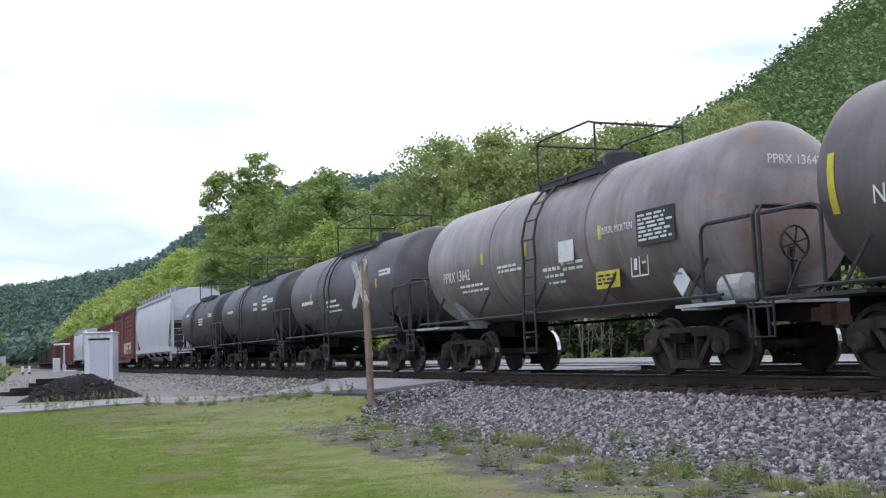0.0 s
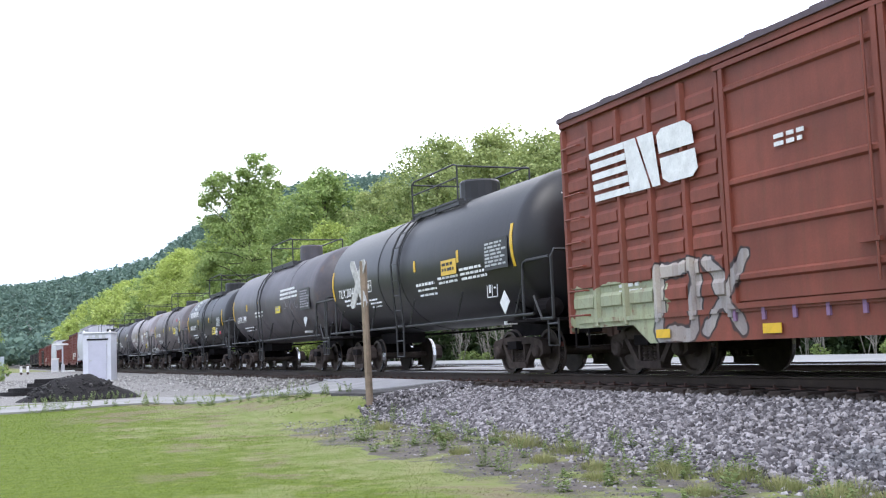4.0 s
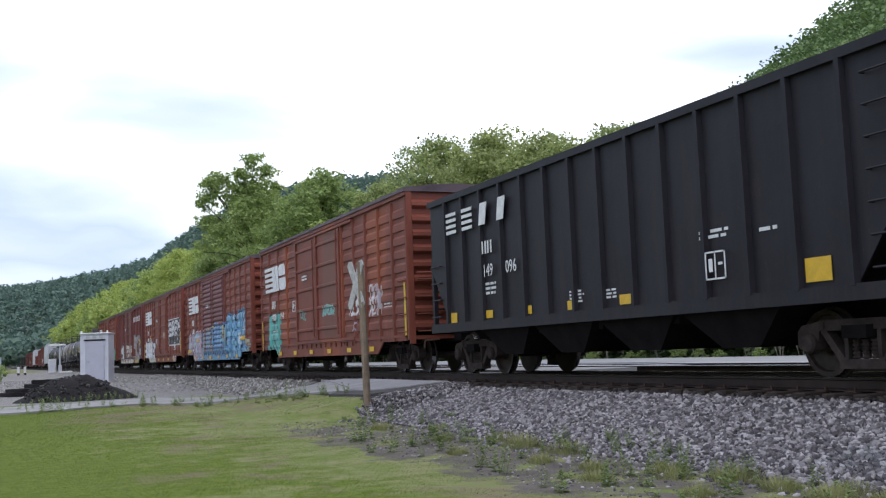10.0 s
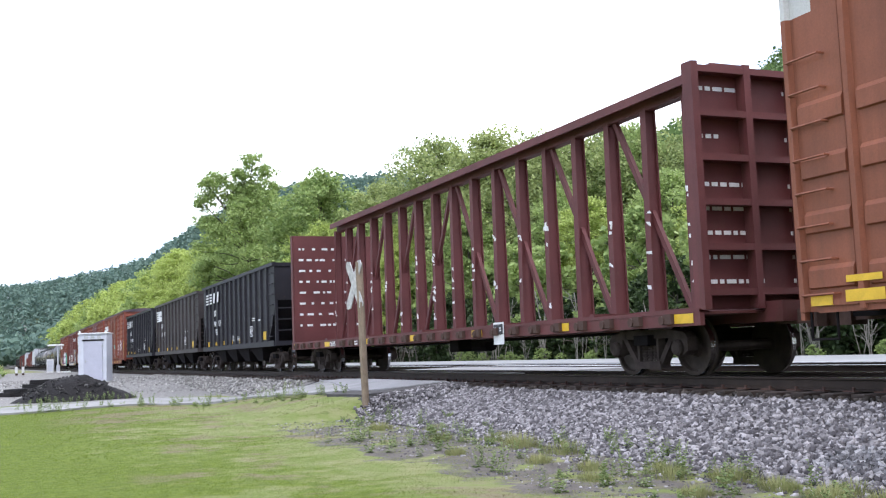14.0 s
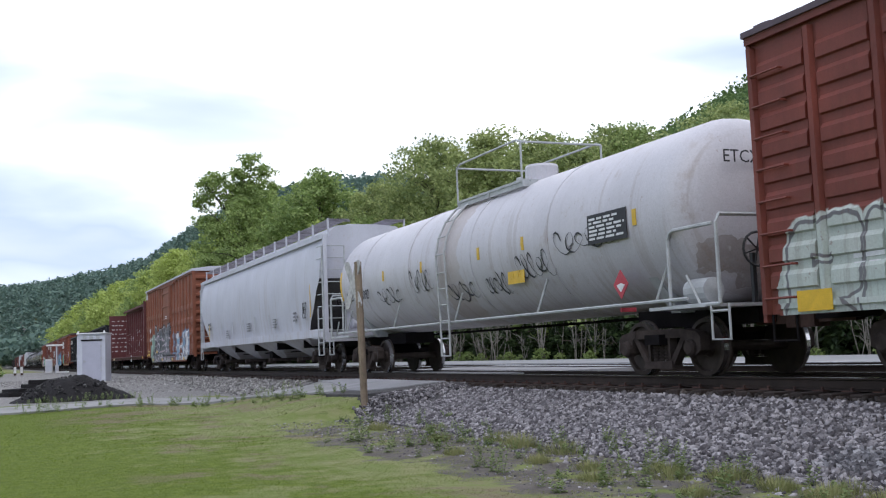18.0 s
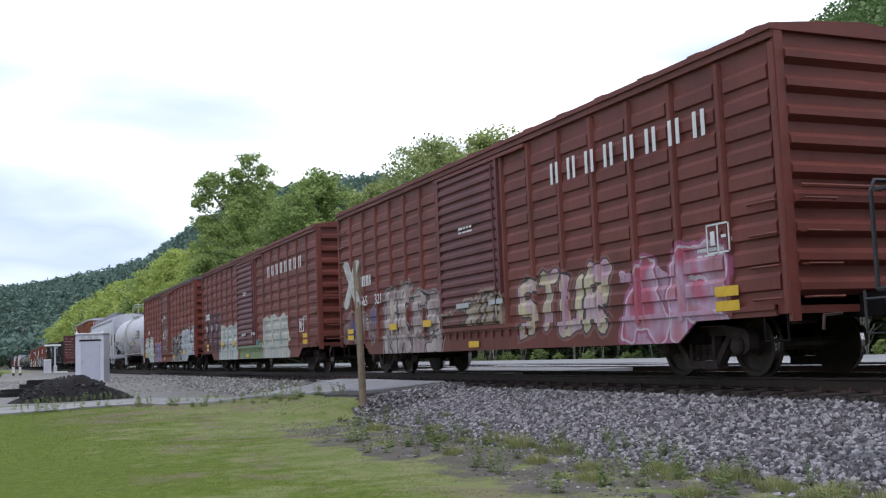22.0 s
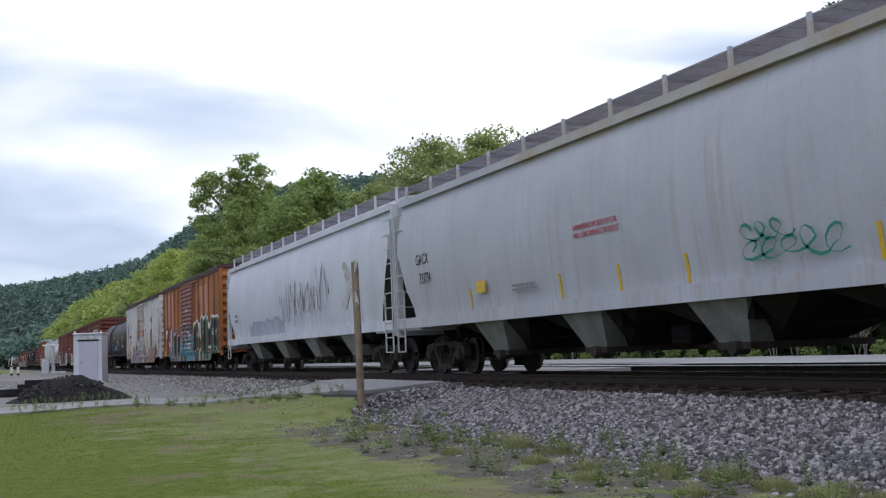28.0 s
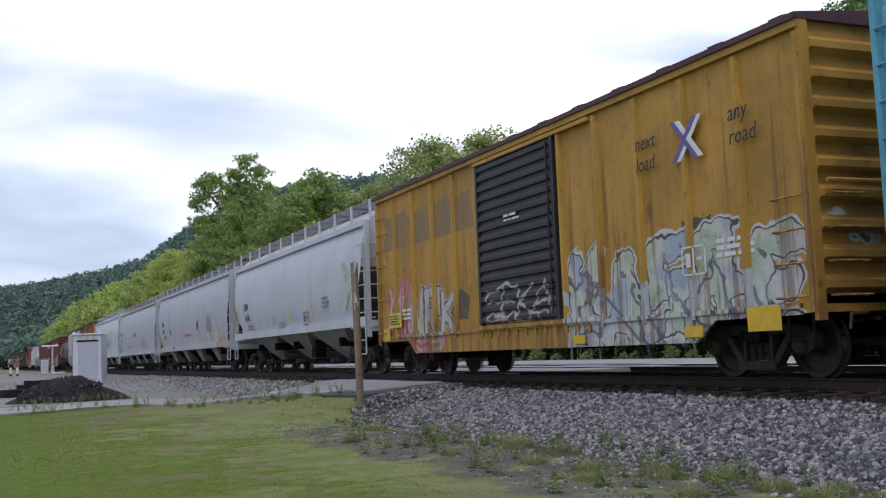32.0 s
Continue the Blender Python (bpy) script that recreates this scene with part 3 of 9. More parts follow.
# ---- the two tracks ----
def build_track(x0, y0, y1, label):
    track = tagged(new("railway_track"), label, "track", kind="structure")
    for s in (-1, 1):
        bm = bmesh.new()
        c = s * 0.7525
        prof = [(-0.07, -0.172), (0.07, -0.172), (0.07, -0.158), (0.012, -0.14), (0.012, -0.04), (0.036, -0.03), (0.036, -0.006), (-0.036, -0.006), (-0.036, -0.03), (-0.012, -0.04), (-0.012, -0.14), (-0.07, -0.158)]
        prism(bm, [(x0 + c + p[0], p[1]) for p in prof], "y", y0, y1, 0)
        prism(bm, [(x0 + c - 0.034, -0.006), (x0 + c + 0.034, -0.006), (x0 + c + 0.028, 0), (x0 + c - 0.028, 0)], "y", y0, y1, 1)
        bmesh.ops.recalc_face_normals(bm, faces=bm.faces[:])
        part("rail", bm, [M_STEEL, M_SHINE], track)
    return track


TRACKS = [build_track(TRACK, -120, 800, "main track of rusty rails on wooden ties"), build_track(TRACK_2, -120, 800, "side track of rusty rails on wooden ties")]
# ---- the train: trucks and couplers shared by all cars ----
def run(t):
    """How far the train has gone after t seconds."""
    return 15.23132 * t - 0.0018196 * t * t - 0.0000715 * t ** 3


WHEEL_R = 0.445


def mesh_of(fn, name, mats, smooth=False):
    bm = bmesh.new()
    fn(bm)
    bmesh.ops.recalc_face_normals(bm, faces=bm.faces[:])
    me = bpy.data.meshes.new(name)
    bm.to_mesh(me)
    bm.free()
    for m in mats if isinstance(mats, (list, tuple)) else [mats]:
        me.materials.append(m)
    if smooth:
        me.shade_smooth()
    return me


def f_wheelset(bm):
    r = WHEEL_R
    for s in (-1, 1):
        w = [(s * 0.69, 0.02), (s * 0.69, r + 0.03), (s * 0.715, r + 0.03), (s * 0.722, r), (s * 0.82, r - 0.006), (s * 0.825, r - 0.07), (s * 0.775, r - 0.09), (s * 0.765, 0.16), (s * 0.83, 0.13), (s * 0.83, 0.02)]
        lathe(bm, w, 28, "x", mat=0)
    lathe(bm, [(-1.08, 0.075), (-0.7, 0.085), (0.7, 0.085), (1.08, 0.075)], 10, "x", mat=0)
    for f in bm.faces:
        c = f.calc_center_median()
        if abs(c.x) > 0.72 and math.hypot(c.y, c.z) > r - 0.02:
            f.material_index = 1
    for k in range(3):     # cap bolts, so that the turning shows
        a = k * math.tau / 3
        for s in (-1, 1):
            box(bm, s * 1.08 - 0.02, s * 1.08 + 0.02, math.cos(a) * 0.05 - 0.015, math.cos(a) * 0.05 + 0.015, math.sin(a) * 0.05 - 0.015, math.sin(a) * 0.05 + 0.015)


def f_side_frame(bm):
    """Cast frame in the plane x = 0, about the truck's middle, from axle box to axle box."""
    def plate(poly, a=-0.07, b=0.07):
        prism(bm, poly, "x", a, b)
    plate([(-1.10, 0.60), (-1.10, 0.40), (-0.98, 0.33), (-0.76, 0.36), (-0.70, 0.60), (-0.62, 0.62), (-0.62, 0.74), (-1.02, 0.68)], -0.09, 0.09)
    plate([(1.10, 0.60), (1.10, 0.40), (0.98, 0.33), (0.76, 0.36), (0.70, 0.60), (0.62, 0.62), (0.62, 0.74), (1.02, 0.68)], -0.09, 0.09)
    plate([(-0.70, 0.60), (-0.62, 0.74), (0.62, 0.74), (0.70, 0.60)], -0.08, 0.08)
    plate([(-0.74, 0.64), (-0.62, 0.64), (-0.26, 0.20), (-0.36, 0.16)])
    plate([(0.74, 0.64), (0.62, 0.64), (0.26, 0.20), (0.36, 0.16)])
    plate([(-0.38, 0.12), (-0.36, 0.24), (0.36, 0.24), (0.38, 0.12)], -0.10, 0.10)
    for s in (-1, 1):
        plate([(s * 0.30, 0.22), (s * 0.24, 0.22), (s * 0.24, 0.64), (s * 0.30, 0.64)])
        lathe(bm, [(-0.16, 0.05), (-0.16, 0.10), (-0.13, 0.13), (0.0, 0.14)], 12, "x", (0, s * 0.87, 0.445))


def f_spring(bm):
    turns = []
    for k in range(5):
        z = 0.245 + k * 0.052
        turns += [(z, 0.052), (z + 0.006, 0.068), (z + 0.027, 0.068), (z + 0.033, 0.052)]
    lathe(bm, turns, 9, "z")


def f_bolster(bm):
    box(bm, -1.2, 1.2, -0.2, 0.2, 0.50, 0.66)
    prism(bm, [(-0.5, 0.62), (0.5, 0.62), (0.35, 0.86), (-0.35, 0.86)], "y", -0.22, 0.22)
    for s in (-1, 1):
        box(bm, -0.75, 0.75, s * 0.42 - 0.05, s * 0.42 + 0.05, 0.36, 0.48)


def f_coupler(bm):
    box(bm, -0.09, 0.09, -0.55, 0.15, 0.74, 0.94)
    prism(bm, [(-0.17, 0.15), (0.12, 0.15), (0.19, 0.42), (0.06, 0.47), (0.02, 0.36), (-0.08, 0.36), (-0.13, 0.47)], "z", 0.68, 0.98)


ME_WHEELSET = mesh_of(f_wheelset, "wheelset", [M_WHEEL, M_SHINE])
ME_FRAME = mesh_of(f_side_frame, "side_frame", M_CAST)
ME_SPRING = mesh_of(f_spring, "spring", M_CAST)
ME_BOLSTER = mesh_of(f_bolster, "truck", M_UNDER)
ME_COUPLER = mesh_of(f_coupler, "coupler", M_RUSTY)
WHEELS, CARS, CROSS, TRACK_STOPS = [], [], {}, {}


def truck(car, y):
    t = place("truck", ME_BOLSTER, car, "", pose(0, y, 0))
    for s in (-1, 1):
        place("side_frame", ME_FRAME, t, "", pose(s * 1.0, 0, 0, 0, 0, 0 if s < 0 else 180))
        for y1 in (-0.15, 0.0, 0.15):
            place("spring", ME_SPRING, t, "", pose(s * 1.0, y1, 0))
    for s in (-1, 1):
        WHEELS.append((place("wheelset", ME_WHEELSET, t, "", pose(0, s * 0.87, WHEEL_R)), (0, s * 0.87, WHEEL_R), len(CARS)))
    return t


def car_base(name, front, rear, inset, label, category, over=0.85, sill=M_UNDER, sill_w=0.35, stub=False):
    """An empty at the middle of the car with trucks, couplers and centre sill; front, rear: the body's ends along the train."""
    car = tagged(new(name), label, category, "cars of the freight train")
    mid, half = (front + rear) / 2, (front - rear) / 2
    CARS.append((car, mid))
    for s in (-1, 1):
        truck(car, s * (half - inset))
        place("coupler", ME_COUPLER, car, "", pose(0, s * (half + over - 0.42), 0, 0, 0, 0 if s > 0 else 180))
    if stub:        # a tank that carries itself: short sills over the trucks only
        for s in (-1, 1):
            bm = bmesh.new()
            a, b = s * (half + over - 0.5), s * (half - inset - 1.5)
            box(bm, -sill_w, sill_w, min(a, b), max(a, b), 0.78, 1.08)
            part("stub_sill", bm, sill, car)
        bm = bmesh.new()
        tube(bm, [(0.5, -half + 2, 1.0), (0.5, half - 2, 1.0)], 0.03, 5)
        part("train_pipe", bm, M_UNDER, car)
        return car, half
    bm = bmesh.new()
    box(bm, -sill_w, sill_w, -half - over + 0.5, half + over - 0.5, 0.78, 1.08)
    part("centre_sill", bm, sill, car)
    if sill not in CROSS:
        CROSS[sill] = mesh_of(lambda b: box(b, -1.3, 1.3, -0.07, 0.07, 0.80, 1.06), "cross_bearer", sill)
    for y in np.linspace(-half + inset + 1.3, half - inset - 1.3, 5):
        place("cross_bearer", CROSS[sill], car, "", pose(0, float(y), 0.003))
    bm = bmesh.new()
    lathe(bm, [(-0.55, 0.05), (-0.5, 0.18), (0.5, 0.18), (0.55, 0.05)], 10, "y", (0.75, 0.9, 0.66))
    part("brake_cylinder", bm, M_UNDER, car)
    bm = bmesh.new()
    box(bm, -0.95, -0.6, -1.4, -0.9, 0.50, 0.80, 0, 0.02)
    part("brake_valve", bm, M_UNDER, car)
    bm = bmesh.new()
    tube(bm, [(-0.6, -half + 2, 0.72), (-0.6, half - 2, 0.72)], 0.025, 5)
    part("train_pipe", bm, M_UNDER, car)
    return car, half


REFLECTORS = {}


def reflector(car, y, z, w=0.42, h=0.16, x=-1.56, mat=M_YELLOW, lean=0.0):
    key = (round(w, 2), round(h, 2), mat.name)
    if key not in REFLECTORS:
        REFLECTORS[key] = mesh_of(lambda bm: box(bm, -0.003, 0.004, -w / 2, w / 2, -h / 2, h / 2), "reflector", mat)
    place("reflector", REFLECTORS[key], car, "", pose(x, y, z, 0, lean, 0))


# ---- box cars ----
def boxcar(name, front, rear, label, mat, doors, inset=1.7, eave=4.45, bays=(5, 5), beads=True, sill_mat=None, door_mat=None, roof_mat=M_GALV, marks=(),
           refl=(), letters=True, seed=1, ribbed_door=False, belly=0.52, floor_z=0.84, end_mat=None, ladder_mat=None, belly_in=2.45, post_mat=None, brake_wheel=True, eave_mat=None):
    """doors: (forward edge, rear edge) of each door leaf along the car, measured from its middle."""
    rng = random.Random(seed)
    eave += 0.08
    car, half = car_base(name, front, rear, inset, label, "boxcar")
    hw = 1.47
    sill_mat, door_mat, end_mat, post_mat = sill_mat or mat, door_mat or mat, end_mat or mat, post_mat or mat
    y_door0, y_door1 = max(d[0] for d in doors), min(d[1] for d in doors)
    for s in (-1, 1):
        bm = bmesh.new()
        box(bm, s * hw - 0.02, s * hw + 0.02, -half + 0.06, half - 0.06, floor_z, eave - 0.04)
        part("side_wall", bm, mat, car)
    bm = bmesh.new()
    box(bm, -hw + 0.02, hw - 0.02, -half + 0.06, half - 0.06, floor_z + 0.1, floor_z + 0.22)
    part("floor", bm, M_UNDER, car)
    # roof: shallow ridge with pressed panels that stand up over the eaves
    bm = bmesh.new()
    top = eave + 0.17
    prism(bm, [(-1.60, eave - 0.05), (-1.60, eave + 0.03), (-0.75, eave + 0.12), (0, top), (0.75, eave + 0.12), (1.60, eave + 0.03), (1.60, eave - 0.05)], "y", -half - 0.02, half + 0.02)
    n = int(half * 2 / 1.28)
    for i in range(n + 1):
        y = -half + 0.35 + i * (2 * half - 0.7) / n
        prism(bm, [(-1.59, eave - 0.01), (-1.59, eave + 0.055), (-1.5, eave + 0.085), (-0.7, eave + 0.185), (0, top + 0.05), (0.7, eave + 0.185), (1.5, eave + 0.085), (1.59, eave + 0.055), (1.59, eave - 0.01)], "y", y - 0.11, y + 0.11)
    bmesh.ops.recalc_face_normals(bm, faces=bm.faces[:])
    part("roof", bm, roof_mat, car)
    for s in (-1, 1):
        bm = bmesh.new()
        box(bm, s * 1.53 - 0.035, s * 1.53 + 0.035, -half, half, eave - 0.15, eave - 0.05)
        part("eave_rail", bm, eave_mat or mat, car)
    # corrugated ends
    for s in (-1, 1):
        bm = bmesh.new()
        ya = s * (half - 0.06)
        prof = [(ya - s * 0.06, floor_z), (ya, floor_z)]
        for k in range(9):
            z = floor_z + 0.34 + k * (eave - floor_z - 0.55) / 8.4
            prof += [(ya, z - 0.12), (ya + s * 0.11, z - 0.045), (ya + s * 0.11, z + 0.045), (ya, z + 0.12)]
        prism(bm, prof + [(ya, eave - 0.02), (ya - s * 0.06, eave - 0.02)], "x", -1.39, 1.39)
        bmesh.ops.recalc_face_normals(bm, faces=bm.faces[:])
        part("end_wall", bm, end_mat, car)
        for sx in (-1, 1):
            bm = bmesh.new()
            box(bm, sx * 1.46 - 0.07, sx * 1.46 + 0.07, min(ya, ya + s * 0.07), max(ya, ya + s * 0.07), floor_z - 0.1, eave - 0.05)
            part("corner_post", bm, end_mat, car)
    # posts and pressed panels in the bays before and behind the doors
    def post_at(y):
        return mesh_of(lambda b: prism(b, [(0.0, y - 0.065), (-0.075, y - 0.04), (-0.075, y + 0.04), (0.0, y + 0.065)], "z", floor_z, eave - 0.2), "side_post", post_mat)
    fronts = np.linspace(half - 0.06, y_door0 + 0.10, bays[0] + 1)
    rears = np.linspace(y_door1 - 0.10, -half + 0.06, bays[1] + 1)
    for ys in (fronts, rears):
        for y in ys:
            place("side_post", post_at(float(y)), car, "", pose(-hw - 0.015, 0, 0))
            place("side_post", post_at(-float(y)), car, "", pose(hw + 0.015, 0, 0, 0, 0, 180))
        if beads:
            w = abs(ys[1] - ys[0])

            def f_bead(b, y):
                prof = [(0.004, floor_z + 0.13), (-0.004, floor_z + 0.13)]
                for k in range(9 if beads is True else beads):
                    z = floor_z + 0.42 + k * (eave - floor_z - 0.62) / 9 if beads is True else 1.25 + 0.68 * k
                    wide = 0.095 if beads is True else 0.12
                    prof += [(-0.004, z - wide - 0.02), (-0.042, z - wide), (-0.042, z + wide - 0.03), (-0.004, z + wide + 0.03)]
                prism(b, prof + [(-0.004, eave - 0.2), (0.004, eave - 0.2)], "y", y - w / 2 + 0.12, y + w / 2 - 0.12)
            for a, b in zip(ys, ys[1:]):
                place("pressed_panel", mesh_of(lambda q: f_bead(q, float(a + b) / 2), "pressed_panel", mat), car, "", pose(-hw - 0.021, 0, 0))
    # deep side sill
    yb = half - belly_in
    poly = [(half - 0.3, floor_z + 0.12), (half - 0.3, floor_z - 0.02), (yb + 0.45, floor_z - 0.02), (yb, belly), (-yb, belly), (-yb - 0.45, floor_z - 0.02), (-half + 0.3, floor_z - 0.02), (-half + 0.3, floor_z + 0.12)]
    for s in (-1, 1):
        bm = bmesh.new()
        prism(bm, poly, "x", s * 1.505 - 0.02, s * 1.505 + 0.02)
        box(bm, s * 1.525 - 0.03, s * 1.525 + 0.03, -half + 0.3, half - 0.3, floor_z + 0.06, floor_z + 0.13)
        bmesh.ops.recalc_face_normals(bm, faces=bm.faces[:])
        part("side_sill", bm, sill_mat, car)
    # doors
    for d0, d1 in doors:
        w = d0 - d1
        dz0, dz1 = floor_z + 0.2, eave - 0.24
        bm = bmesh.new()
        nr = 16 if ribbed_door else 5
        xb, xf = -hw - 0.075, -hw - (0.12 if ribbed_door else 0.115)
        prof = [(-hw - 0.03, dz0), (xb, dz0)]
        for k in range(nr):
            z = dz0 + (k + 0.5) * (dz1 - dz0) / nr
            w2 = 0.055 if ribbed_door else 0.03
            prof += [(xb, z - w2 - 0.03), (xf, z - w2), (xf, z + (w2 * 0.2 if ribbed_door else w2)), (xb, z + w2 + 0.03)]
        prism(bm, prof + [(xb, dz1), (-hw - 0.03, dz1)], "y", d1 + 0.1, d0 - 0.1)
        bmesh.ops.recalc_face_normals(bm, faces=bm.faces[:])
        dr = part("door", bm, door_mat, car)
        for y in (d0 - 0.06, d1 + 0.06):
            bm = bmesh.new()
            box(bm, -hw - 0.125, -hw - 0.03, y - 0.045, y + 0.045, dz0 - 0.02, dz1 + 0.02)
            part("door_stile", bm, door_mat, dr)
        bm = bmesh.new()
        tube(bm, [(-hw - 0.14, d1 + 0.22, dz0 + 0.1), (-hw - 0.14, d1 + 0.22, dz1 - 0.1)], 0.02, 5)
        box(bm, -hw - 0.16, -hw - 0.11, d1 + 0.16, d1 + 0.5, dz0 + 0.55, dz0 + 0.60)
        part("locking_bar", bm, door_mat, dr)
    bm = bmesh.new()
    box(bm, -hw - 0.12, -hw - 0.02, min(y_door1 - 1.2, y_door1), y_door0 + 0.1, floor_z + 0.10, floor_z + 0.18)
    part("door_track", bm, sill_mat, car)
    bm = bmesh.new()
    box(bm, -hw - 0.13, -hw - 0.02, y_door1 - 1.2, y_door0 + 0.1, eave - 0.26, eave - 0.19)
    part("top_track", bm, sill_mat, car)
    key = (sill_mat.name, floor_z)
    if key not in TRACK_STOPS:
        TRACK_STOPS[key] = mesh_of(lambda b: box(b, -hw - 0.09, -hw - 0.02, -0.03, 0.03, floor_z - 0.06, floor_z + 0.1), "track_bracket", sill_mat)
    for k in range(12):
        place("track_bracket", TRACK_STOPS[key], car, "", pose(0, y_door1 - 0.9 + k * (y_door0 - y_door1 + 0.9) / 11, 0))
    # ladders and grab irons
    lm = ladder_mat or mat
    gm = mesh_of(lambda b: tube(b, [(0.06, -0.27, 0), (-0.06, -0.27, 0), (-0.06, 0.27, 0), (0.06, 0.27, 0)], 0.017, 5), "grab_iron", lm)
    for k in range(8):
        z = floor_z + 0.2 + 0.42 * k
        if k < 4:
            place("grab_iron", gm, car, "", pose(-hw - 0.06, -half + 0.38, z))
            place("grab_iron", gm, car, "", pose(-1.05, -half - 0.08, z, 0, 0, 90))
        place("grab_iron", gm, car, "", pose(-hw - 0.06, half - 0.38, z))
    bm = bmesh.new()
    tube(bm, [(-1.35, -half - 0.12, floor_z + 1.62), (1.35, -half - 0.12, floor_z + 1.62)], 0.03, 6)
    part("end_rail", bm, lm, car)
    for s in (-1, 1):
        bm = bmesh.new()
        y = s * (half - 0.35)
        tube(bm, [(-1.49, y - 0.22, floor_z), (-1.49, y - 0.22, 0.5), (-1.49, y + 0.22, 0.5), (-1.49, y + 0.22, floor_z)], 0.02, 5)
        part("stirrup", bm, M_UNDER, car)
    if brake_wheel:
        bm = bmesh.new()
        hand_wheel(bm, (0.35, -half - 0.22, floor_z + 1.75), 0.25)
        tube(bm, [(0.35, -half - 0.02, floor_z + 1.75), (0.35, -half - 0.22, floor_z + 1.75)], 0.03, 5)
        part("brake_wheel", bm, M_CAST, car)
    bm = bmesh.new()
    tube(bm, [(-0.8, -half - 0.08, 0.82), (-1.25, -half - 0.25, 0.80), (-1.28, -half - 0.25, 0.62)], 0.022, 5)
    part("uncoupling_rod", bm, M_RUSTY, car)
    bm = bmesh.new()
    tube(bm, [(0.3, -half - 0.1, 0.80), (0.35, -half - 0.4, 0.5), (0.2, -half - 0.75, 0.42)], 0.03, 6)
    part("brake_hose", bm, M_UNDER, car)
    for y, z, *wh in refl:
        reflector(car, y, z, *wh)
    if letters:
        for x, y, z, w, rows in ((-hw - 0.03, half - 1.6, floor_z + 0.75, 0.7, 3), (-hw - 0.03, -half + 1.9, floor_z + 1.1, 0.8, 3), (-hw - 0.115, (doors[0][0] + doors[0][1]) / 2 + 0.4, floor_z + 2.3, 0.7, 2)):
            bm = bmesh.new()
            stencil_bars(bm, x, y, z, w, rows, 0.10, rng)
            tagged(part("fine_print", bm, M_WHITE, car), kind="stuff")
    return car, half


# ---- tank cars ----
def tankcar(name, front, rear, label, mat, r=1.4, cz=2.5, inset=0.55, over=1.45, pipe=M_PIPE_D, platform=True, rails=2, belts=(), dome=None, seed=1, sill_mat=M_UNDER,
            bars=(), band=None, saddle=None, yl=0.6, plat=1.6, fore=0.25, strip=M_YELLOW):
    rng = random.Random(seed)
    car, half = car_base(name, front, rear, inset, label, "tank car", over, sill_mat, 0.42, True)
    bm = bmesh.new()
    dish = 0.62
    prof = [(-half, 0.05)]
    for k in range(1, 8):
        a = k / 7 * math.pi / 2
        prof.append((-half + dish - dish * math.cos(a), r * math.sin(a) ** 0.8))
    prof = prof + [(-p[0], p[1]) for p in prof[::-1]]
    lathe(bm, prof, 48, "y", (0, 0, cz))
    part("tank", bm, mat, car, smooth=True)
    for y in (band if band else (-half / 3, half / 3)):
        bm = bmesh.new()
        lathe(bm, [(y - 0.05, r), (y - 0.05, r + 0.012), (y + 0.05, r + 0.012), (y + 0.05, r)], 48, "y", (0, 0, cz))
        part("weld_band", bm, mat, car, smooth=False)
    # saddles over the trucks
    for s in (-1, 1):
        bm = bmesh.new()
        y = s * (half - inset)
        prism(bm, [(-1.15, cz - r * 0.62), (-0.6, cz - r * 0.86), (0, cz - r * 1.02), (0.6, cz - r * 0.86), (1.15, cz - r * 0.62), (0.7, 1.0), (-0.7, 1.0)], "y", y - 0.12, y + 0.12)
        bmesh.ops.recalc_face_normals(bm, faces=bm.faces[:])
        part("saddle", bm, saddle or M_UNDER, car)
        bm = bmesh.new()
        box(bm, -1.45, 1.45, min(y + s * 0.35, y + s * 1.75), max(y + s * 0.35, y + s * 1.75), 1.02, 1.07)
        part("end_platform", bm, saddle or M_UNDER, car)
    # hand rail along the side and the end hoops
    zr = 1.16
    for s in (-1, 1):
        bm = bmesh.new()
        tube(bm, [(s * 1.44, -half + 0.1, zr), (s * 1.44, half - 0.1, zr)], 0.028, 6)
        for k in range(5):
            y = -half + 0.9 + k * (2 * half - 1.8) / 4
            tube(bm, [(s * 1.44, y, zr), (s * r * 0.9, y - 0.25, cz - r * 0.52)], 0.025, 5)
        part("side_rail", bm, pipe, car)
    for s in (-1, 1):
        bm = bmesh.new()
        y0, y1 = s * (half - 0.55), s * (half + 0.62)
        tube(bm, [(-1.42, y0, 1.08), (-1.42, y0, 2.06), (-1.42, y0 + s * 0.05, 2.16), (-1.42, y0 + s * 0.15, 2.2), (-1.42, y1 - s * 0.08, 2.2)], 0.03, 6)
        tube(bm, [(-1.42, y1 - s * 0.45, 1.05), (-1.42, y1 - s * 0.75, 1.5)], 0.022, 5)
        tube(bm, [(-1.42, y1, 1.05), (-1.42, y1, 2.20), (-1.36, y1, 2.32), (1.36, y1, 2.32), (1.42, y1, 2.20), (1.42, y1, 1.05)], 0.03, 6)
        tube(bm, [(-1.42, y1, 1.05), (-1.42, y1 - s * 1.1, 1.05)], 0.03, 6)
        for q in (0, 1):
            zz = 0.95 - q * 0.4
            tube(bm, [(-1.43, y1 - 0.2, 1.05), (-1.43, y1 - 0.2, zz), (-1.43, y1 + 0.2, zz), (-1.43, y1 + 0.2, 1.05)], 0.02, 5)
        part("end_rail", bm, pipe, car)
    # ladder at the middle and the platform over the manway
    bm = bmesh.new()
    path = [(-1.50, 0.42), (-1.50, 1.2)] + [(-math.sin(a) * (r + 0.09), cz + math.cos(a) * (r + 0.09)) for a in (radians(d) for d in (100, 85, 70, 55, 40, 26))]
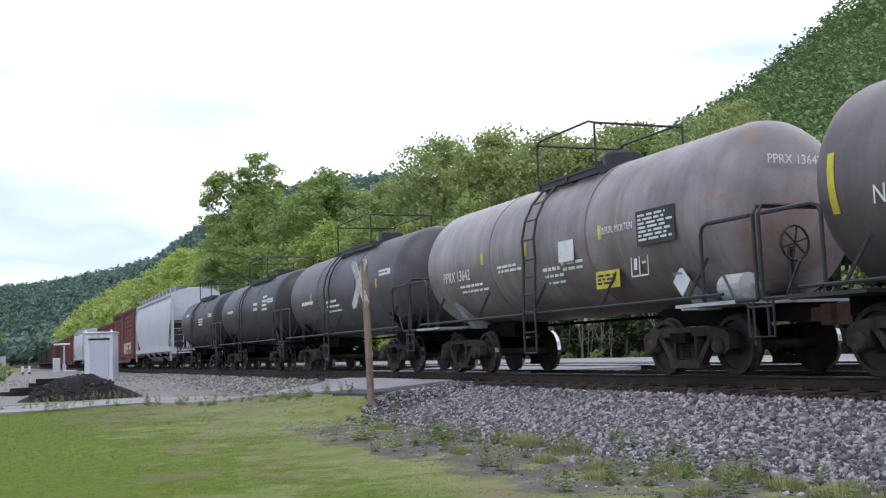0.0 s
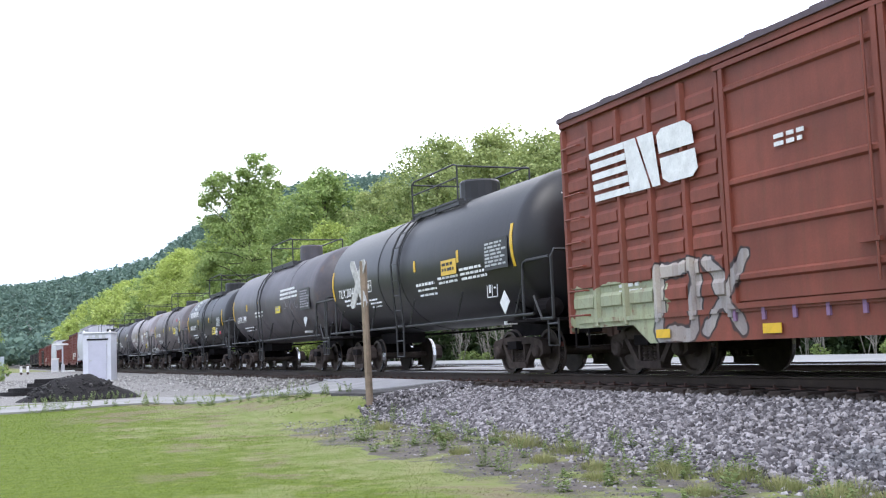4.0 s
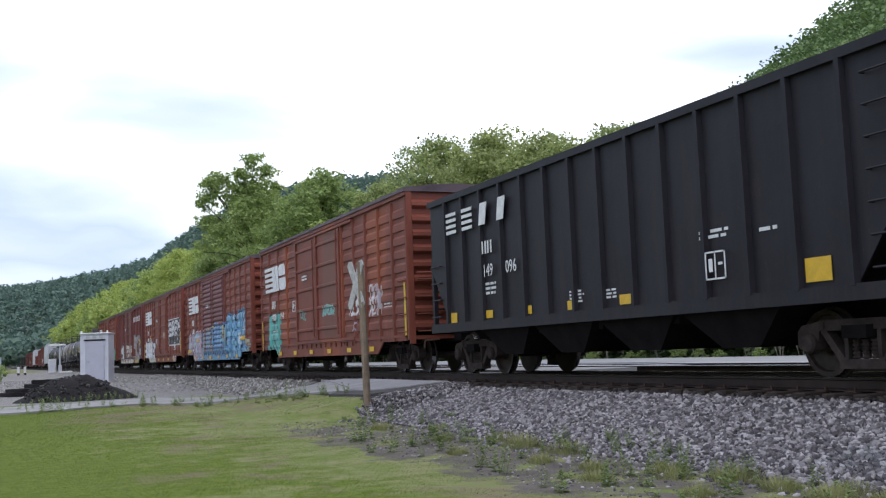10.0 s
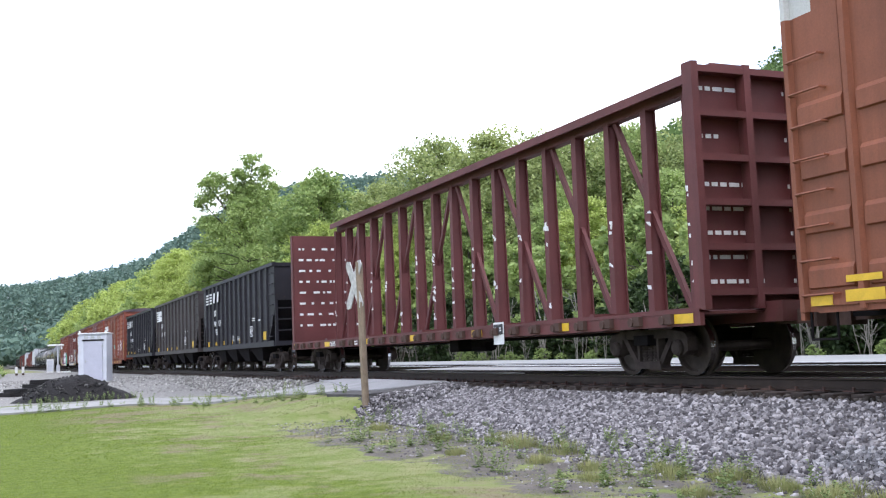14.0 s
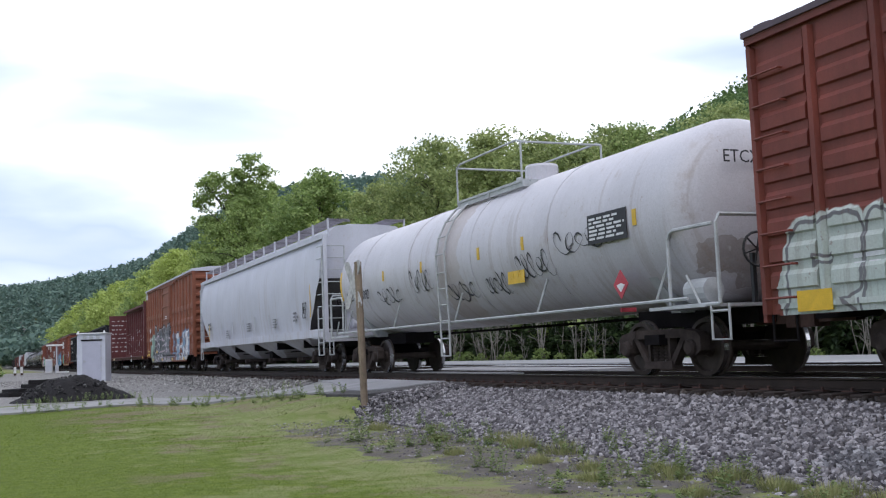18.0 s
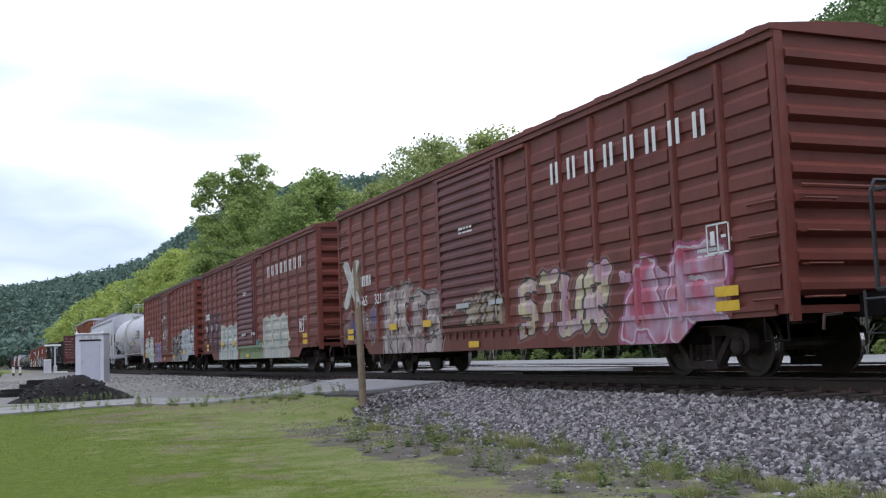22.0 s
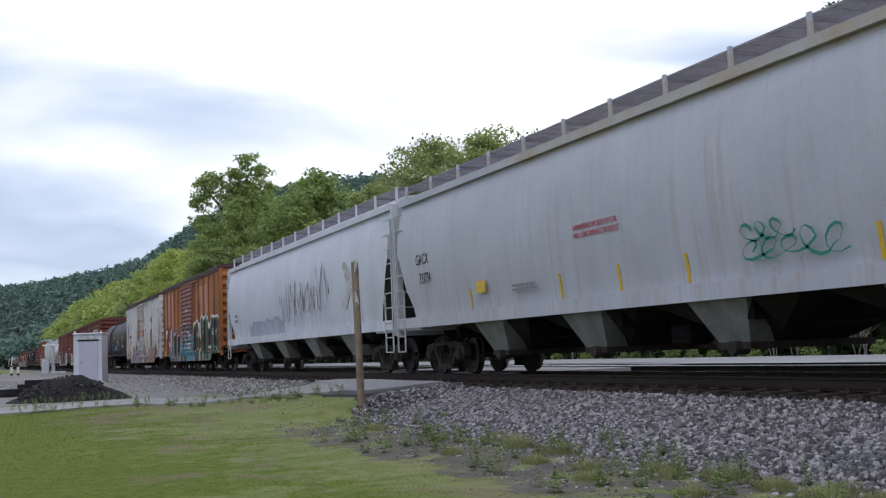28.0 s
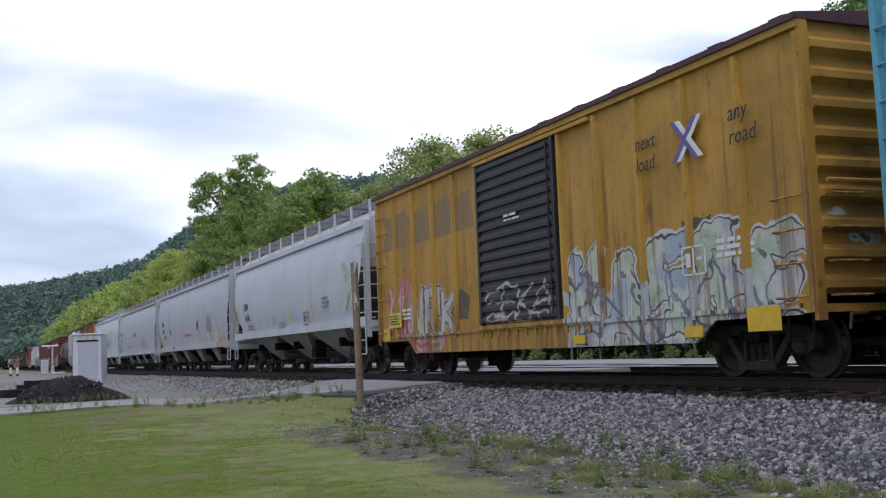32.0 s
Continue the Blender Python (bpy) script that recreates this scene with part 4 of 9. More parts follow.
    for y in (yl - 0.24, yl + 0.24):
        tube(bm, [(p[0], y, p[1]) for p in path], 0.026, 5)
    for a, b in zip(path, path[1:]):
        steps = max(1, int(math.hypot(a[0] - b[0], a[1] - b[1]) / 0.30))
        for k in range(steps):
            u = k / steps
            p = (a[0] + (b[0] - a[0]) * u, a[1] + (b[1] - a[1]) * u)
            tube(bm, [(p[0], yl - 0.24, p[1]), (p[0], yl + 0.24, p[1])], 0.016, 5)
    part("ladder", bm, pipe, car)
    if platform:
        top, yp = cz + r, yl + fore - plat
        bm = bmesh.new()
        for y in (yp - plat, yp, yp + plat):
            box(bm, -0.95, 0.95, y - 0.03, y + 0.03, top - 0.24, top - 0.141)
        for x in (-0.93, 0.87):
            box(bm, x, x + 0.06, yp - plat + 0.03, yp + plat - 0.03, top - 0.24, top - 0.141)
        pf = part("platform", bm, pipe, car)
        sm = mesh_of(lambda b: box(b, 0, 0.15, yp - plat - 0.03, yp + plat + 0.03, top - 0.14, top - 0.09), "slat", pipe)
        for k in range(9):
            x = -0.95 + k * 0.2
            if abs(x) > 0.4:
                place("slat", sm, pf, "", pose(x, 0, 0))
        bm = bmesh.new()
        for s in (-1, 1):
            y = yp + s * plat
            for x in (-0.95, 0.95):
                tube(bm, [(x, y, top - 0.15), (x, y, top + 0.68)], 0.024, 5)
            tube(bm, [(-0.95, y, top + 0.68), (0.95, y, top + 0.68)], 0.024, 5)
        for x in ((-0.95, 0.95) if rails > 1 else (0.95,)):
            tube(bm, [(x, yp - plat, top + 0.68), (x, yp - plat + 0.17, top + 0.74), (x, yp + plat - 0.17, top + 0.74), (x, yp + plat, top + 0.68)], 0.024, 5)
            if rails > 2:
                tube(bm, [(x, yp - plat, top + 0.4), (x, yp + plat, top + 0.4)], 0.02, 5)
        part("platform_rail", bm, pipe, car)
        bm = bmesh.new()
        dr, dh = dome or (0.36, 0.22)
        lathe(bm, [(top - 0.1, dr), (top + dh, dr), (top + dh + 0.05, dr * 0.92), (top + dh + 0.06, 0.04)], 18, "z", (0, yp - plat * 0.45, 0))
        part("manway", bm, pipe if dome is None else mat, car)
        bm = bmesh.new()
        lathe(bm, [(top - 0.1, 0.08), (top + 0.3, 0.08), (top + 0.32, 0.02)], 8, "z", (0.1, yp + 0.5, 0))
        part("relief_valve", bm, pipe, car)
    # brake cylinder and wheel on the end platform
    bm = bmesh.new()
    lathe(bm, [(-0.32, 0.03), (-0.26, 0.19), (0.24, 0.19), (0.3, 0.05)], 14, "y", (-1.05, -half + 0.25, 1.28))
    part("air_tank", bm, saddle or M_UNDER, car)
    bm = bmesh.new()
    tube(bm, [(-0.5, -half - 0.25, 1.05), (-0.5, -half - 0.25, 1.8)], 0.05, 6)
    hand_wheel(bm, (-0.5, -half - 0.36, 1.85), 0.25)
    part("hand_brake", bm, M_PIPE_D, car)
    # vertical yellow strips that follow the shell
    for y in belts:
        bm = bmesh.new()
        ring = []
        for d in (86, 91, 96) if abs(y) < half - 1.2 else (76, 84, 92, 100, 108):
            a = radians(d)
            ring.append([bm.verts.new((-math.sin(a) * (r + 0.012), y + q, cz + math.cos(a) * (r + 0.012))) for q in (-0.055, 0.055)])
        for a, b in zip(ring, ring[1:]):
            bm.faces.new((a[0], a[1], b[1], b[0]))
        g = bmesh.ops.extrude_face_region(bm, geom=bm.faces[:])
        for e in g["geom"]:
            if isinstance(e, bmesh.types.BMVert):
                e.co.x += 0.008
        bmesh.ops.recalc_face_normals(bm, faces=bm.faces[:])
        part("reflector", bm, strip, car)
    def on_shell(z):
        return -math.sqrt(max(0.01, r * r - (z - cz) ** 2)) - 0.012
    for y, z, w, rows, h in bars:
        bm = bmesh.new()
        for k in range(rows):
            zz = z - k * h
            stencil_bars(bm, on_shell(zz - h * 0.4), y, zz, w, 1, h, rng)
        tagged(part("fine_print", bm, M_WHITE, car), kind="stuff")
    return car, half, on_shell
# ---- open coal hoppers, covered hoppers, centre-beam flat ----
def coalcar(name, front, rear, label, mat, posts=13, top=3.9, bot=1.04, inset=1.35, seed=1, refl=(), bars=()):
    rng = random.Random(seed)
    car, half = car_base(name, front, rear, inset, label, "coal hopper", 0.75)
    hw = 1.46
    for s in (-1, 1):
        bm = bmesh.new()
        poly = [(-half, top), (-half, 2.35), (-half + 1.0, bot), (half - 1.0, bot), (half, 2.35), (half, top)]
        prism(bm, poly, "x", s * hw - 0.012, s * hw + 0.012)
        bmesh.ops.recalc_face_normals(bm, faces=bm.faces[:])
        part("side_sheet", bm, mat, car)
        bm = bmesh.new()
        box(bm, s * 1.48 - 0.07, s * 1.48 + 0.07, -half - 0.02, half + 0.02, top - 0.06, top + 0.07)
        box(bm, s * 1.49 - 0.05, s * 1.49 + 0.05, -half, half, bot - 0.10, bot + 0.10)
        part("side_rail", bm, mat, car)
    me = mesh_of(lambda b: prism(b, [(0, -0.055), (-0.085, -0.04), (-0.085, 0.04), (0, 0.055)], "z", bot + 0.08, top - 0.05), "side_post", mat)
    for k in range(posts):
        y = half - 0.95 - k * (2 * half - 1.9) / (posts - 1)
        place("side_post", me, car, "", pose(-hw - 0.01, y, 0))
        place("side_post", me, car, "", pose(hw + 0.01, y, 0, 0, 0, 180))
    for s in (-1, 1):
        bm = bmesh.new()
        # end sheet above, slope sheet falling inwards to the hoppers
        box(bm, -hw, hw, s * half - 0.02, s * half + 0.02, 2.6, top)
        part("end_sheet", bm, mat, car)
        bm = bmesh.new()
        prism(bm, [(s * half, 2.62), (s * (half - 0.03), 2.62), (s * (half - 2.4), 1.0), (s * (half - 2.34), 1.0)], "x", -hw, hw)
        bmesh.ops.recalc_face_normals(bm, faces=bm.faces[:])
        part("slope_sheet", bm, mat, car)
        bm = bmesh.new()
        box(bm, -hw, hw, s * half - 0.06, s * half + 0.06, top - 0.08, top + 0.05)
        part("end_chord", bm, mat, car)
        bm = bmesh.new()
        for x in (-1.42, -0.75, 0.75, 1.42):
            box(bm, x - 0.05, x + 0.05, s * half - 0.05, s * half + 0.05, 0.98, 2.65)
        box(bm, -1.48, 1.48, s * half - 0.10, s * half + 0.10, 0.95, 1.12)
        for z in (1.5, 1.9, 2.3):
            tube(bm, [(-1.48, s * half, z), (-0.75, s * half, z)], 0.02, 5)
        part("end_frame", bm, mat, car)
    gm = mesh_of(lambda b: tube(b, [(0.02, -0.25, 0), (-0.05, -0.25, 0), (-0.05, 0.25, 0), (0.02, 0.25, 0)], 0.016, 5), "grab_iron", mat)
    for k in range(7):
        place("grab_iron", gm, car, "", pose(-1.5, -half + 0.35, 1.3 + 0.38 * k))
        if k < 4:
            place("grab_iron", gm, car, "", pose(-1.5, half - 0.35, 1.3 + 0.38 * k))
    # floor sheets and outlet hoppers
    n = 4 if posts > 11 else 3
    for k in range(n):
        yc = (k - (n - 1) / 2) * (2 * half - 4.6) / n
        w = (2 * half - 4.8) / n / 2
        bm = bmesh.new()
        low, wide = 0.42, w * 0.35
        a = [bm.verts.new(p) for p in ((-1.42, yc - w, 1.0), (1.42, yc - w, 1.0), (1.42, yc + w, 1.0), (-1.42, yc + w, 1.0))]
        b = [bm.verts.new(p) for p in ((-1.2, yc - wide, low), (1.2, yc - wide, low), (1.2, yc + wide, low), (-1.2, yc + wide, low))]
        for i in range(4):
            bm.faces.new((a[i], a[(i + 1) % 4], b[(i + 1) % 4], b[i]))
        bm.faces.new(b)
        bm.faces.new(a)
        bmesh.ops.recalc_face_normals(bm, faces=bm.faces[:])
        part("outlet_hopper", bm, M_UNDER, car)
    for y, z, *wh in refl:
        reflector(car, y, z, *wh, x=-1.49)
    bm = bmesh.new()
    for y, z, w, rows, h in bars:
        stencil_bars(bm, -hw - 0.02, y, z, w, rows, h, rng)
    if bars:
        tagged(part("fine_print", bm, M_WHITE, car), kind="stuff")
    return car, half


def graincar(name, front, rear, label, mat, top=4.25, inset=1.9, seed=1, refl=(), bars=(), text=M_FAINT, outlets=4, sill=1.25, bulge=1.56, hang=0.34, walk_mat=M_GRATE, pipe=M_PIPE_L, sill_mat=None, seams=0, walk_h=0.36, bowed=True, dark_bays=False, shift=0.0, bay_mat=None, cut=1.0):
    rng = random.Random(seed)
    car, half = car_base(name, front, rear, inset, label, "covered hopper", 0.75)
    bm = bmesh.new()
    levels = [(sill, 1.47, half - 2.0), (sill + 0.35, 1.51, half - 1.75), (2.0, bulge - 0.02, half - 1.2), (2.5, bulge, half - 0.75), (2.9, bulge, half - 0.35), (3.3, bulge - 0.02, half - 0.3),
              (3.7, bulge - 0.06, half - 0.3), (top - 0.12, bulge - 0.13, half - 0.3), (top, bulge - 0.2, half - 0.3), (top + 0.62 * walk_h, 0.98, half - 0.3), (top + 0.62 * walk_h + 0.05, 0.3, half - 0.3)]
    levels = [(z, w, half - 0.3 - (half - 0.3 - h) * cut) for z, w, h in levels]
    if bowed:       # sides that swell between sill and eave
        wide = (1.44, 1.47, 1.525, 1.563, 1.57, 1.55, 1.49, 1.40, 1.33, 0.98, 0.3)
        levels = [(z, w, h) for (z, _, h), w in zip(levels, wide)]
    rings = [[bm.verts.new((w, h, z)) for w, h in ((-w, -h), (w, -h), (w, h), (-w, h))] for z, w, h in levels]
    for a, b in zip(rings, rings[1:]):
        for i in range(4):
            fc = bm.faces.new((a[i], a[(i + 1) % 4], b[(i + 1) % 4], b[i]))
            fc.material_index = 1 if i in (0, 2) and b[0].co.z < 3.0 else 0      # slope sheets over the trucks, their shade painted on
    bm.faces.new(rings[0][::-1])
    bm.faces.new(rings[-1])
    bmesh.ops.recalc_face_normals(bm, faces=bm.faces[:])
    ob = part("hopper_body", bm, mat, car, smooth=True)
    ob.data.materials.append(M_ENDSHADE)
    ob.data.set_sharp_from_angle(angle=radians(28))
    for s in (-1, 1):
        bm = bmesh.new()
        box(bm, s * 1.50 - 0.05, s * 1.50 + 0.05, -half + 0.1, half - 0.1, sill - 0.15, sill + 0.10)
        box(bm, s * 1.385 - 0.135, s * 1.385 + 0.135, -half + 0.11, half - 0.11, sill + 0.05, sill + 0.095)
        part("side_sill", bm, sill_mat or mat, car)
        bm = bmesh.new()
        box(bm, s * (bulge - 0.12) - 0.05, s * (bulge - 0.12) + 0.05, -half + 0.3, half - 0.3, top - 0.13, top + 0.02)
        part("eave_rail", bm, sill_mat or mat, car)
    if seams:
        for k in range(1, seams):
            y = -half + k * 2 * half / seams
            if abs(y) < half - 2.1:
                bm = bmesh.new()
                pr = [(-w - 0.006, z) for z, w, h in levels[:8]]
                for a, b in zip(pr, pr[1:]):
                    prism(bm, [(a[0], a[1]), (a[0] + 0.02, a[1]), (b[0] + 0.02, b[1]), (b[0], b[1])], "y", y - 0.02, y + 0.02)
                bmesh.ops.recalc_face_normals(bm, faces=bm.faces[:])
                part("weld_seam", bm, mat, car)
    # end platform, frame and ladders
    for s in (-1, 1):
        bm = bmesh.new()
        y = s * (half - 0.12)
        for x in (-1.45, 1.45):
            box(bm, x - 0.06, x + 0.06, y - 0.06, y + 0.06, 1.0, top)
        box(bm, -1.5, 1.5, min(y, y - s * 1.4), max(y, y - s * 1.4), sill - 0.2, sill - 0.12)
        box(bm, -1.5, 1.5, y - 0.07, y + 0.07, sill - 0.3, sill)
        prism(bm, [(-0.5, sill - 0.1), (0.5, sill - 0.1), (0.5, 3.0), (-0.5, 3.0)], "y", y - s * 1.1 - 0.03, y - s * 1.1 + 0.03)
        bmesh.ops.recalc_face_normals(bm, faces=bm.faces[:])
        part("end_frame", bm, sill_mat or mat, car)
        bm = bmesh.new()
        zs = [0.55 + 0.37 * k for k in range(int((top - 0.5) / 0.37))]
        ya, yb = (y - 0.02, y - s * 0.5)
        for z in zs:
            tube(bm, [(-1.55, ya, z), (-1.55, yb, z)], 0.016, 5)
        for yy in (ya, yb):
            tube(bm, [(-1.55, yy, zs[0]), (-1.55, yy, 2.0 if yy == yb else zs[-1])], 0.024, 5)
        for z in zs[2:]:
            tube(bm, [(-1.4, y + s * 0.1, z), (-0.85, y + s * 0.1, z)], 0.016, 5)
        tube(bm, [(-0.85, y + s * 0.1, zs[2]), (-0.85, y + s * 0.1, zs[-1])], 0.024, 5)
        part("ladder", bm, pipe, car)
        bm = bmesh.new()
        lathe(bm, [(-0.3, 0.04), (-0.24, 0.17), (0.24, 0.17), (0.3, 0.04)], 12, "x", (-0.2, y - s * 0.6, sill + 0.25))
        part("air_tank", bm, M_UNDER if s > 0 else sill_mat or mat, car)
        bm = bmesh.new()
        hand_wheel(bm, (-0.75, y - s * 0.25, 2.2), 0.25)
        part("brake_wheel", bm, M_UNDER, car)
    # running boards on stays along the roof, hatch covers
    for s in (-1, 1):
        bm = bmesh.new()
        z = top + walk_h
        for k in range(9):
            x = s * (0.62 + 0.075 * k)
            e = 0.016 if k in (0, 8) else 0.009
            box(bm, x - e, x + e, -half + 0.2, half - 0.2, z, z + 0.03)
        for k in range(int(half * 5)):
            y = -half + 0.25 + k * (2 * half - 0.5) / (int(half * 5) - 1)
            box(bm, s * 0.92 - 0.29, s * 0.92 + 0.29, y - 0.008, y + 0.008, z + 0.004, z + 0.024)
        nb = int(half * 2 / 1.6)
        for k in range(nb + 1):
            y = -half + 0.3 + k * (2 * half - 0.6) / nb
            box(bm, s * 0.9 - 0.33, s * 0.9 + 0.36, y - 0.02, y + 0.02, z - 0.05, z)
        part("roof_walk", bm, walk_mat, car)
        wm = mesh_of(lambda b: box(b, -0.025, 0.025, -0.035, 0.035, top - 0.05, z + 0.05), "walk_stay", sill_mat or mat)
        for k in range(nb + 1):
            place("walk_stay", wm, car, "", pose(s * 1.26, -half + 0.3 + k * (2 * half - 0.6) / nb, 0))
    hm = mesh_of(lambda b: box(b, -0.45, 0.45, -0.7, 0.7, top + 0.6 * walk_h, top + 0.6 * walk_h + 0.14, 0, 0.03), "hatch_cover", mat)
    for k in range(8):
        place("hatch_cover", hm, car, "", pose(0, -half + 1.6 + k * (2 * half - 3.2) / 7, 0))
    for k in range(outlets):
        span = 2 * half - 4.6
        yc = (k - (outlets - 1) / 2) * span / outlets + shift
        w = span / outlets / 2
        bm = bmesh.new()
        wide = 0.32
        a = [bm.verts.new(p) for p in ((-1.45, yc - w, sill - 0.05), (1.45, yc - w, sill - 0.05), (1.45, yc + w, sill - 0.05), (-1.45, yc + w, sill - 0.05))]
        b = [bm.verts.new(p) for p in ((-0.62, yc - wide, hang + 0.16), (0.62, yc - wide, hang + 0.16), (0.62, yc + wide, hang + 0.16), (-0.62, yc + wide, hang + 0.16))]
        for i in range(4):
            bm.faces.new((a[i], a[(i + 1) % 4], b[(i + 1) % 4], b[i]))
        bm.faces.new(b)
        bm.faces.new(a)
        bmesh.ops.recalc_face_normals(bm, faces=bm.faces[:])
        # the shade among the outlets is painted into the darker bays
        oh = part("outlet_hopper", bm, M_SLOPE if dark_bays else bay_mat or sill_mat or mat, car)
        if dark_bays:
            bm = bmesh.new()
            a = [bm.verts.new(p) for p in ((-1.46, yc - 0.72, sill - 0.04), (-1.2, yc - 0.72, sill - 0.04), (-1.2, yc + 0.72, sill - 0.04), (-1.46, yc + 0.72, sill - 0.04))]
            b = [bm.verts.new(p) for p in ((-1.12, yc - 0.34, hang + 0.16), (-0.7, yc - 0.34, hang + 0.16), (-0.7, yc + 0.34, hang + 0.16), (-1.12, yc + 0.34, hang + 0.16))]
            for i in range(4):
                bm.faces.new((a[i], a[(i + 1) % 4], b[(i + 1) % 4], b[i]))
            bm.faces.new(b)
            bm.faces.new(a)
            bmesh.ops.recalc_face_normals(bm, faces=bm.faces[:])
            part("outlet_chute", bm, M_CHUTE, oh)
        bm = bmesh.new()
        box(bm, -1.14, 1.14, yc - 0.36, yc + 0.36, hang + 0.06, hang + 0.16)
        lathe(bm, [(-1.26, 0.05), (-1.26, 0.10), (-1.0, 0.10)], 10, "x", (0, yc - 0.1, hang + 0.08))
        part("outlet_gate", bm, M_CAST, oh)
    for y, z, *wh in refl:
        reflector(car, y, z, *wh, x=-bulge - 0.012 if z > sill + 0.3 else -1.56)
    bm = bmesh.new()
    for y, z, w, rows, h in bars:
        stencil_bars(bm, -bulge - 0.004, y, z, w, rows, h, rng)
    if bars:
        tagged(part("fine_print", bm, text, car), kind="stuff")
    return car, half


def beamcar(name, front, rear, label, mat):
    rng = random.Random(7)
    car, half = car_base(name, front, rear, 2.0, label, "flat car", 0.9, mat)
    top, deck, high = 4.62, 0.98, 4.93
    bm = bmesh.new()
    for s in (-1, 1):
        box(bm, s * 1.46 - 0.04, s * 1.46 + 0.04, -half, half, 0.76, deck)
        box(bm, s * 1.42 - 0.09, s * 1.42 + 0.09, -half, half, deck - 0.03, deck + 0.02)
    box(bm, -1.4, 1.4, -half, half, deck - 0.06, deck - 0.02)
    part("deck", bm, mat, car)
    wm = mesh_of(lambda b: [box(b, -1.58, -1.46, -0.09, 0.09, 0.80, 0.95), lathe(b, [(-1.6, 0.04), (-1.6, 0.07), (-1.5, 0.07)], 8, "x", (0, 0.13, 0.86))], "strap_winch", M_RUSTY)
    for k in range(26):
        if k not in (4, 5):
            place("strap_winch", wm, car, "", pose(0, half - 0.7 - k * (2 * half - 1.4) / 25, 0))
    for s in (-1, 1):
        bm = bmesh.new()
        y = s * (half - 0.15)
        box(bm, -1.42, 1.42, y - 0.04, y + 0.04, deck, top)
        bh = part("bulkhead", bm, mat, car)
        for x in (-1.40, -0.45, 0.45, 1.40):
            bm = bmesh.new()
            box(bm, x - 0.06, x + 0.06, min(y, y + s * 0.24), max(y, y + s * 0.24), deck, top)
            part("upright", bm, mat, bh)
        for k in range(6):
            z = deck + 0.25 + k * (top - deck - 0.35) / 5
            bm = bmesh.new()
            box(bm, -1.39, 1.39, min(y, y + s * 0.235), max(y, y + s * 0.235), z - 0.05, z + 0.05)
            part("stiffener", bm, mat, bh)
    bm = bmesh.new()
    prism(bm, [(-0.34, high - 0.16), (-0.34, high), (0.34, high), (0.34, high - 0.16), (0.30, high - 0.16), (0.30, high - 0.05), (0.10, high - 0.05), (0.10, high - 0.26), (-0.10, high - 0.26), (-0.10, high - 0.05), (-0.30, high - 0.05), (-0.30, high - 0.16)], "y", -half + 0.9, half - 0.9)
    bmesh.ops.recalc_face_normals(bm, faces=bm.faces[:])
    part("top_chord", bm, mat, car)
    n = 17
    step = (2 * half - 1.4) / n

    def f_post(b):
        # an I-section that narrows towards the top
        prism(b, [(-0.145, -0.085), (-0.12, -0.085), (-0.12, -0.03), (0.12, -0.03), (0.12, -0.085), (0.145, -0.085), (0.145, 0.085), (0.12, 0.085), (0.12, 0.03), (-0.12, 0.03), (-0.12, 0.085), (-0.145, 0.085)], "z", deck, high - 0.2)
        for v in b.verts:
            if v.co.z > 2:
                v.co.x *= 0.75
        bmesh.ops.recalc_face_normals(b, faces=b.faces[:])
    pm = mesh_of(f_post, "post", mat)
    dm = mesh_of(lambda b: prism(b, [(-step + 0.12, deck), (-step + 0.24, deck), (step - 0.12, high - 0.25), (step - 0.24, high - 0.25)], "x", -0.04, 0.04), "diagonal_brace", mat)
    for k in range(n + 1):
        place("post", pm, car, "", pose(0, half - 0.7 - k * step, 0))
    for k in range(n):
        if k % 2 == 0 and k + 2 <= n:
            place("diagonal_brace", dm, car, "", pose(0, half - 0.7 - (k + 1) * step, 0, 0, 0, 0 if k >= n // 2 else 180))
    # torn scraps of wrapping left on the posts, stencils on the bulkhead
    bm = bmesh.new()
    for k in range(85):
        y = half - 0.7 - rng.randint(0, n) * step + rng.uniform(-0.05, 0.05)
        z = deck + rng.uniform(0.3, 2.1)
        w = 0.145 - 0.04 * (z - deck) / 3.6
        prism(bm, [(y - rng.uniform(0.02, 0.09), z), (y + rng.uniform(0.02, 0.09), z + rng.uniform(0, 0.05)), (y + rng.uniform(0.0, 0.09), z + rng.uniform(0.03, 0.14)), (y - 0.05, z + rng.uniform(0.03, 0.1))], "x", -w - 0.012, -w - 0.003)
    tagged(part("wrapping_scraps", bm, M_WHITE, car), kind="stuff")
    bm = bmesh.new()
    stencil_bars(bm, -1.505, half - 6.2, 0.91, 1.0, 2, 0.07, rng)
    for k in range(8):      # on the inner face of the leading bulkhead
        zz, xx = 4.2 - k * 0.37, -1.25
        while xx < (0.9 if k % 3 else 0.1):
            w = rng.uniform(0.06, 0.22)
            box(bm, xx, xx + w, half - 0.20, half - 0.189, zz - 0.07, zz)
            xx += w + rng.uniform(0.05, 0.3)
    for k in range(9):
        zz = 4.3 - k * 0.36
        for c in (-1.25, 0.35):
            xx = c
            while xx < c + (0.9 if k not in (1, 2) else 0.3):
                w = rng.uniform(0.05, 0.2)
                yb = -half + 0.1
                box(bm, xx, xx + w, yb, yb + 0.01, zz - 0.06, zz)
                xx += w + 0.05
    tagged(part("fine_print", bm, M_WHITE, car), kind="stuff")
    return car, half


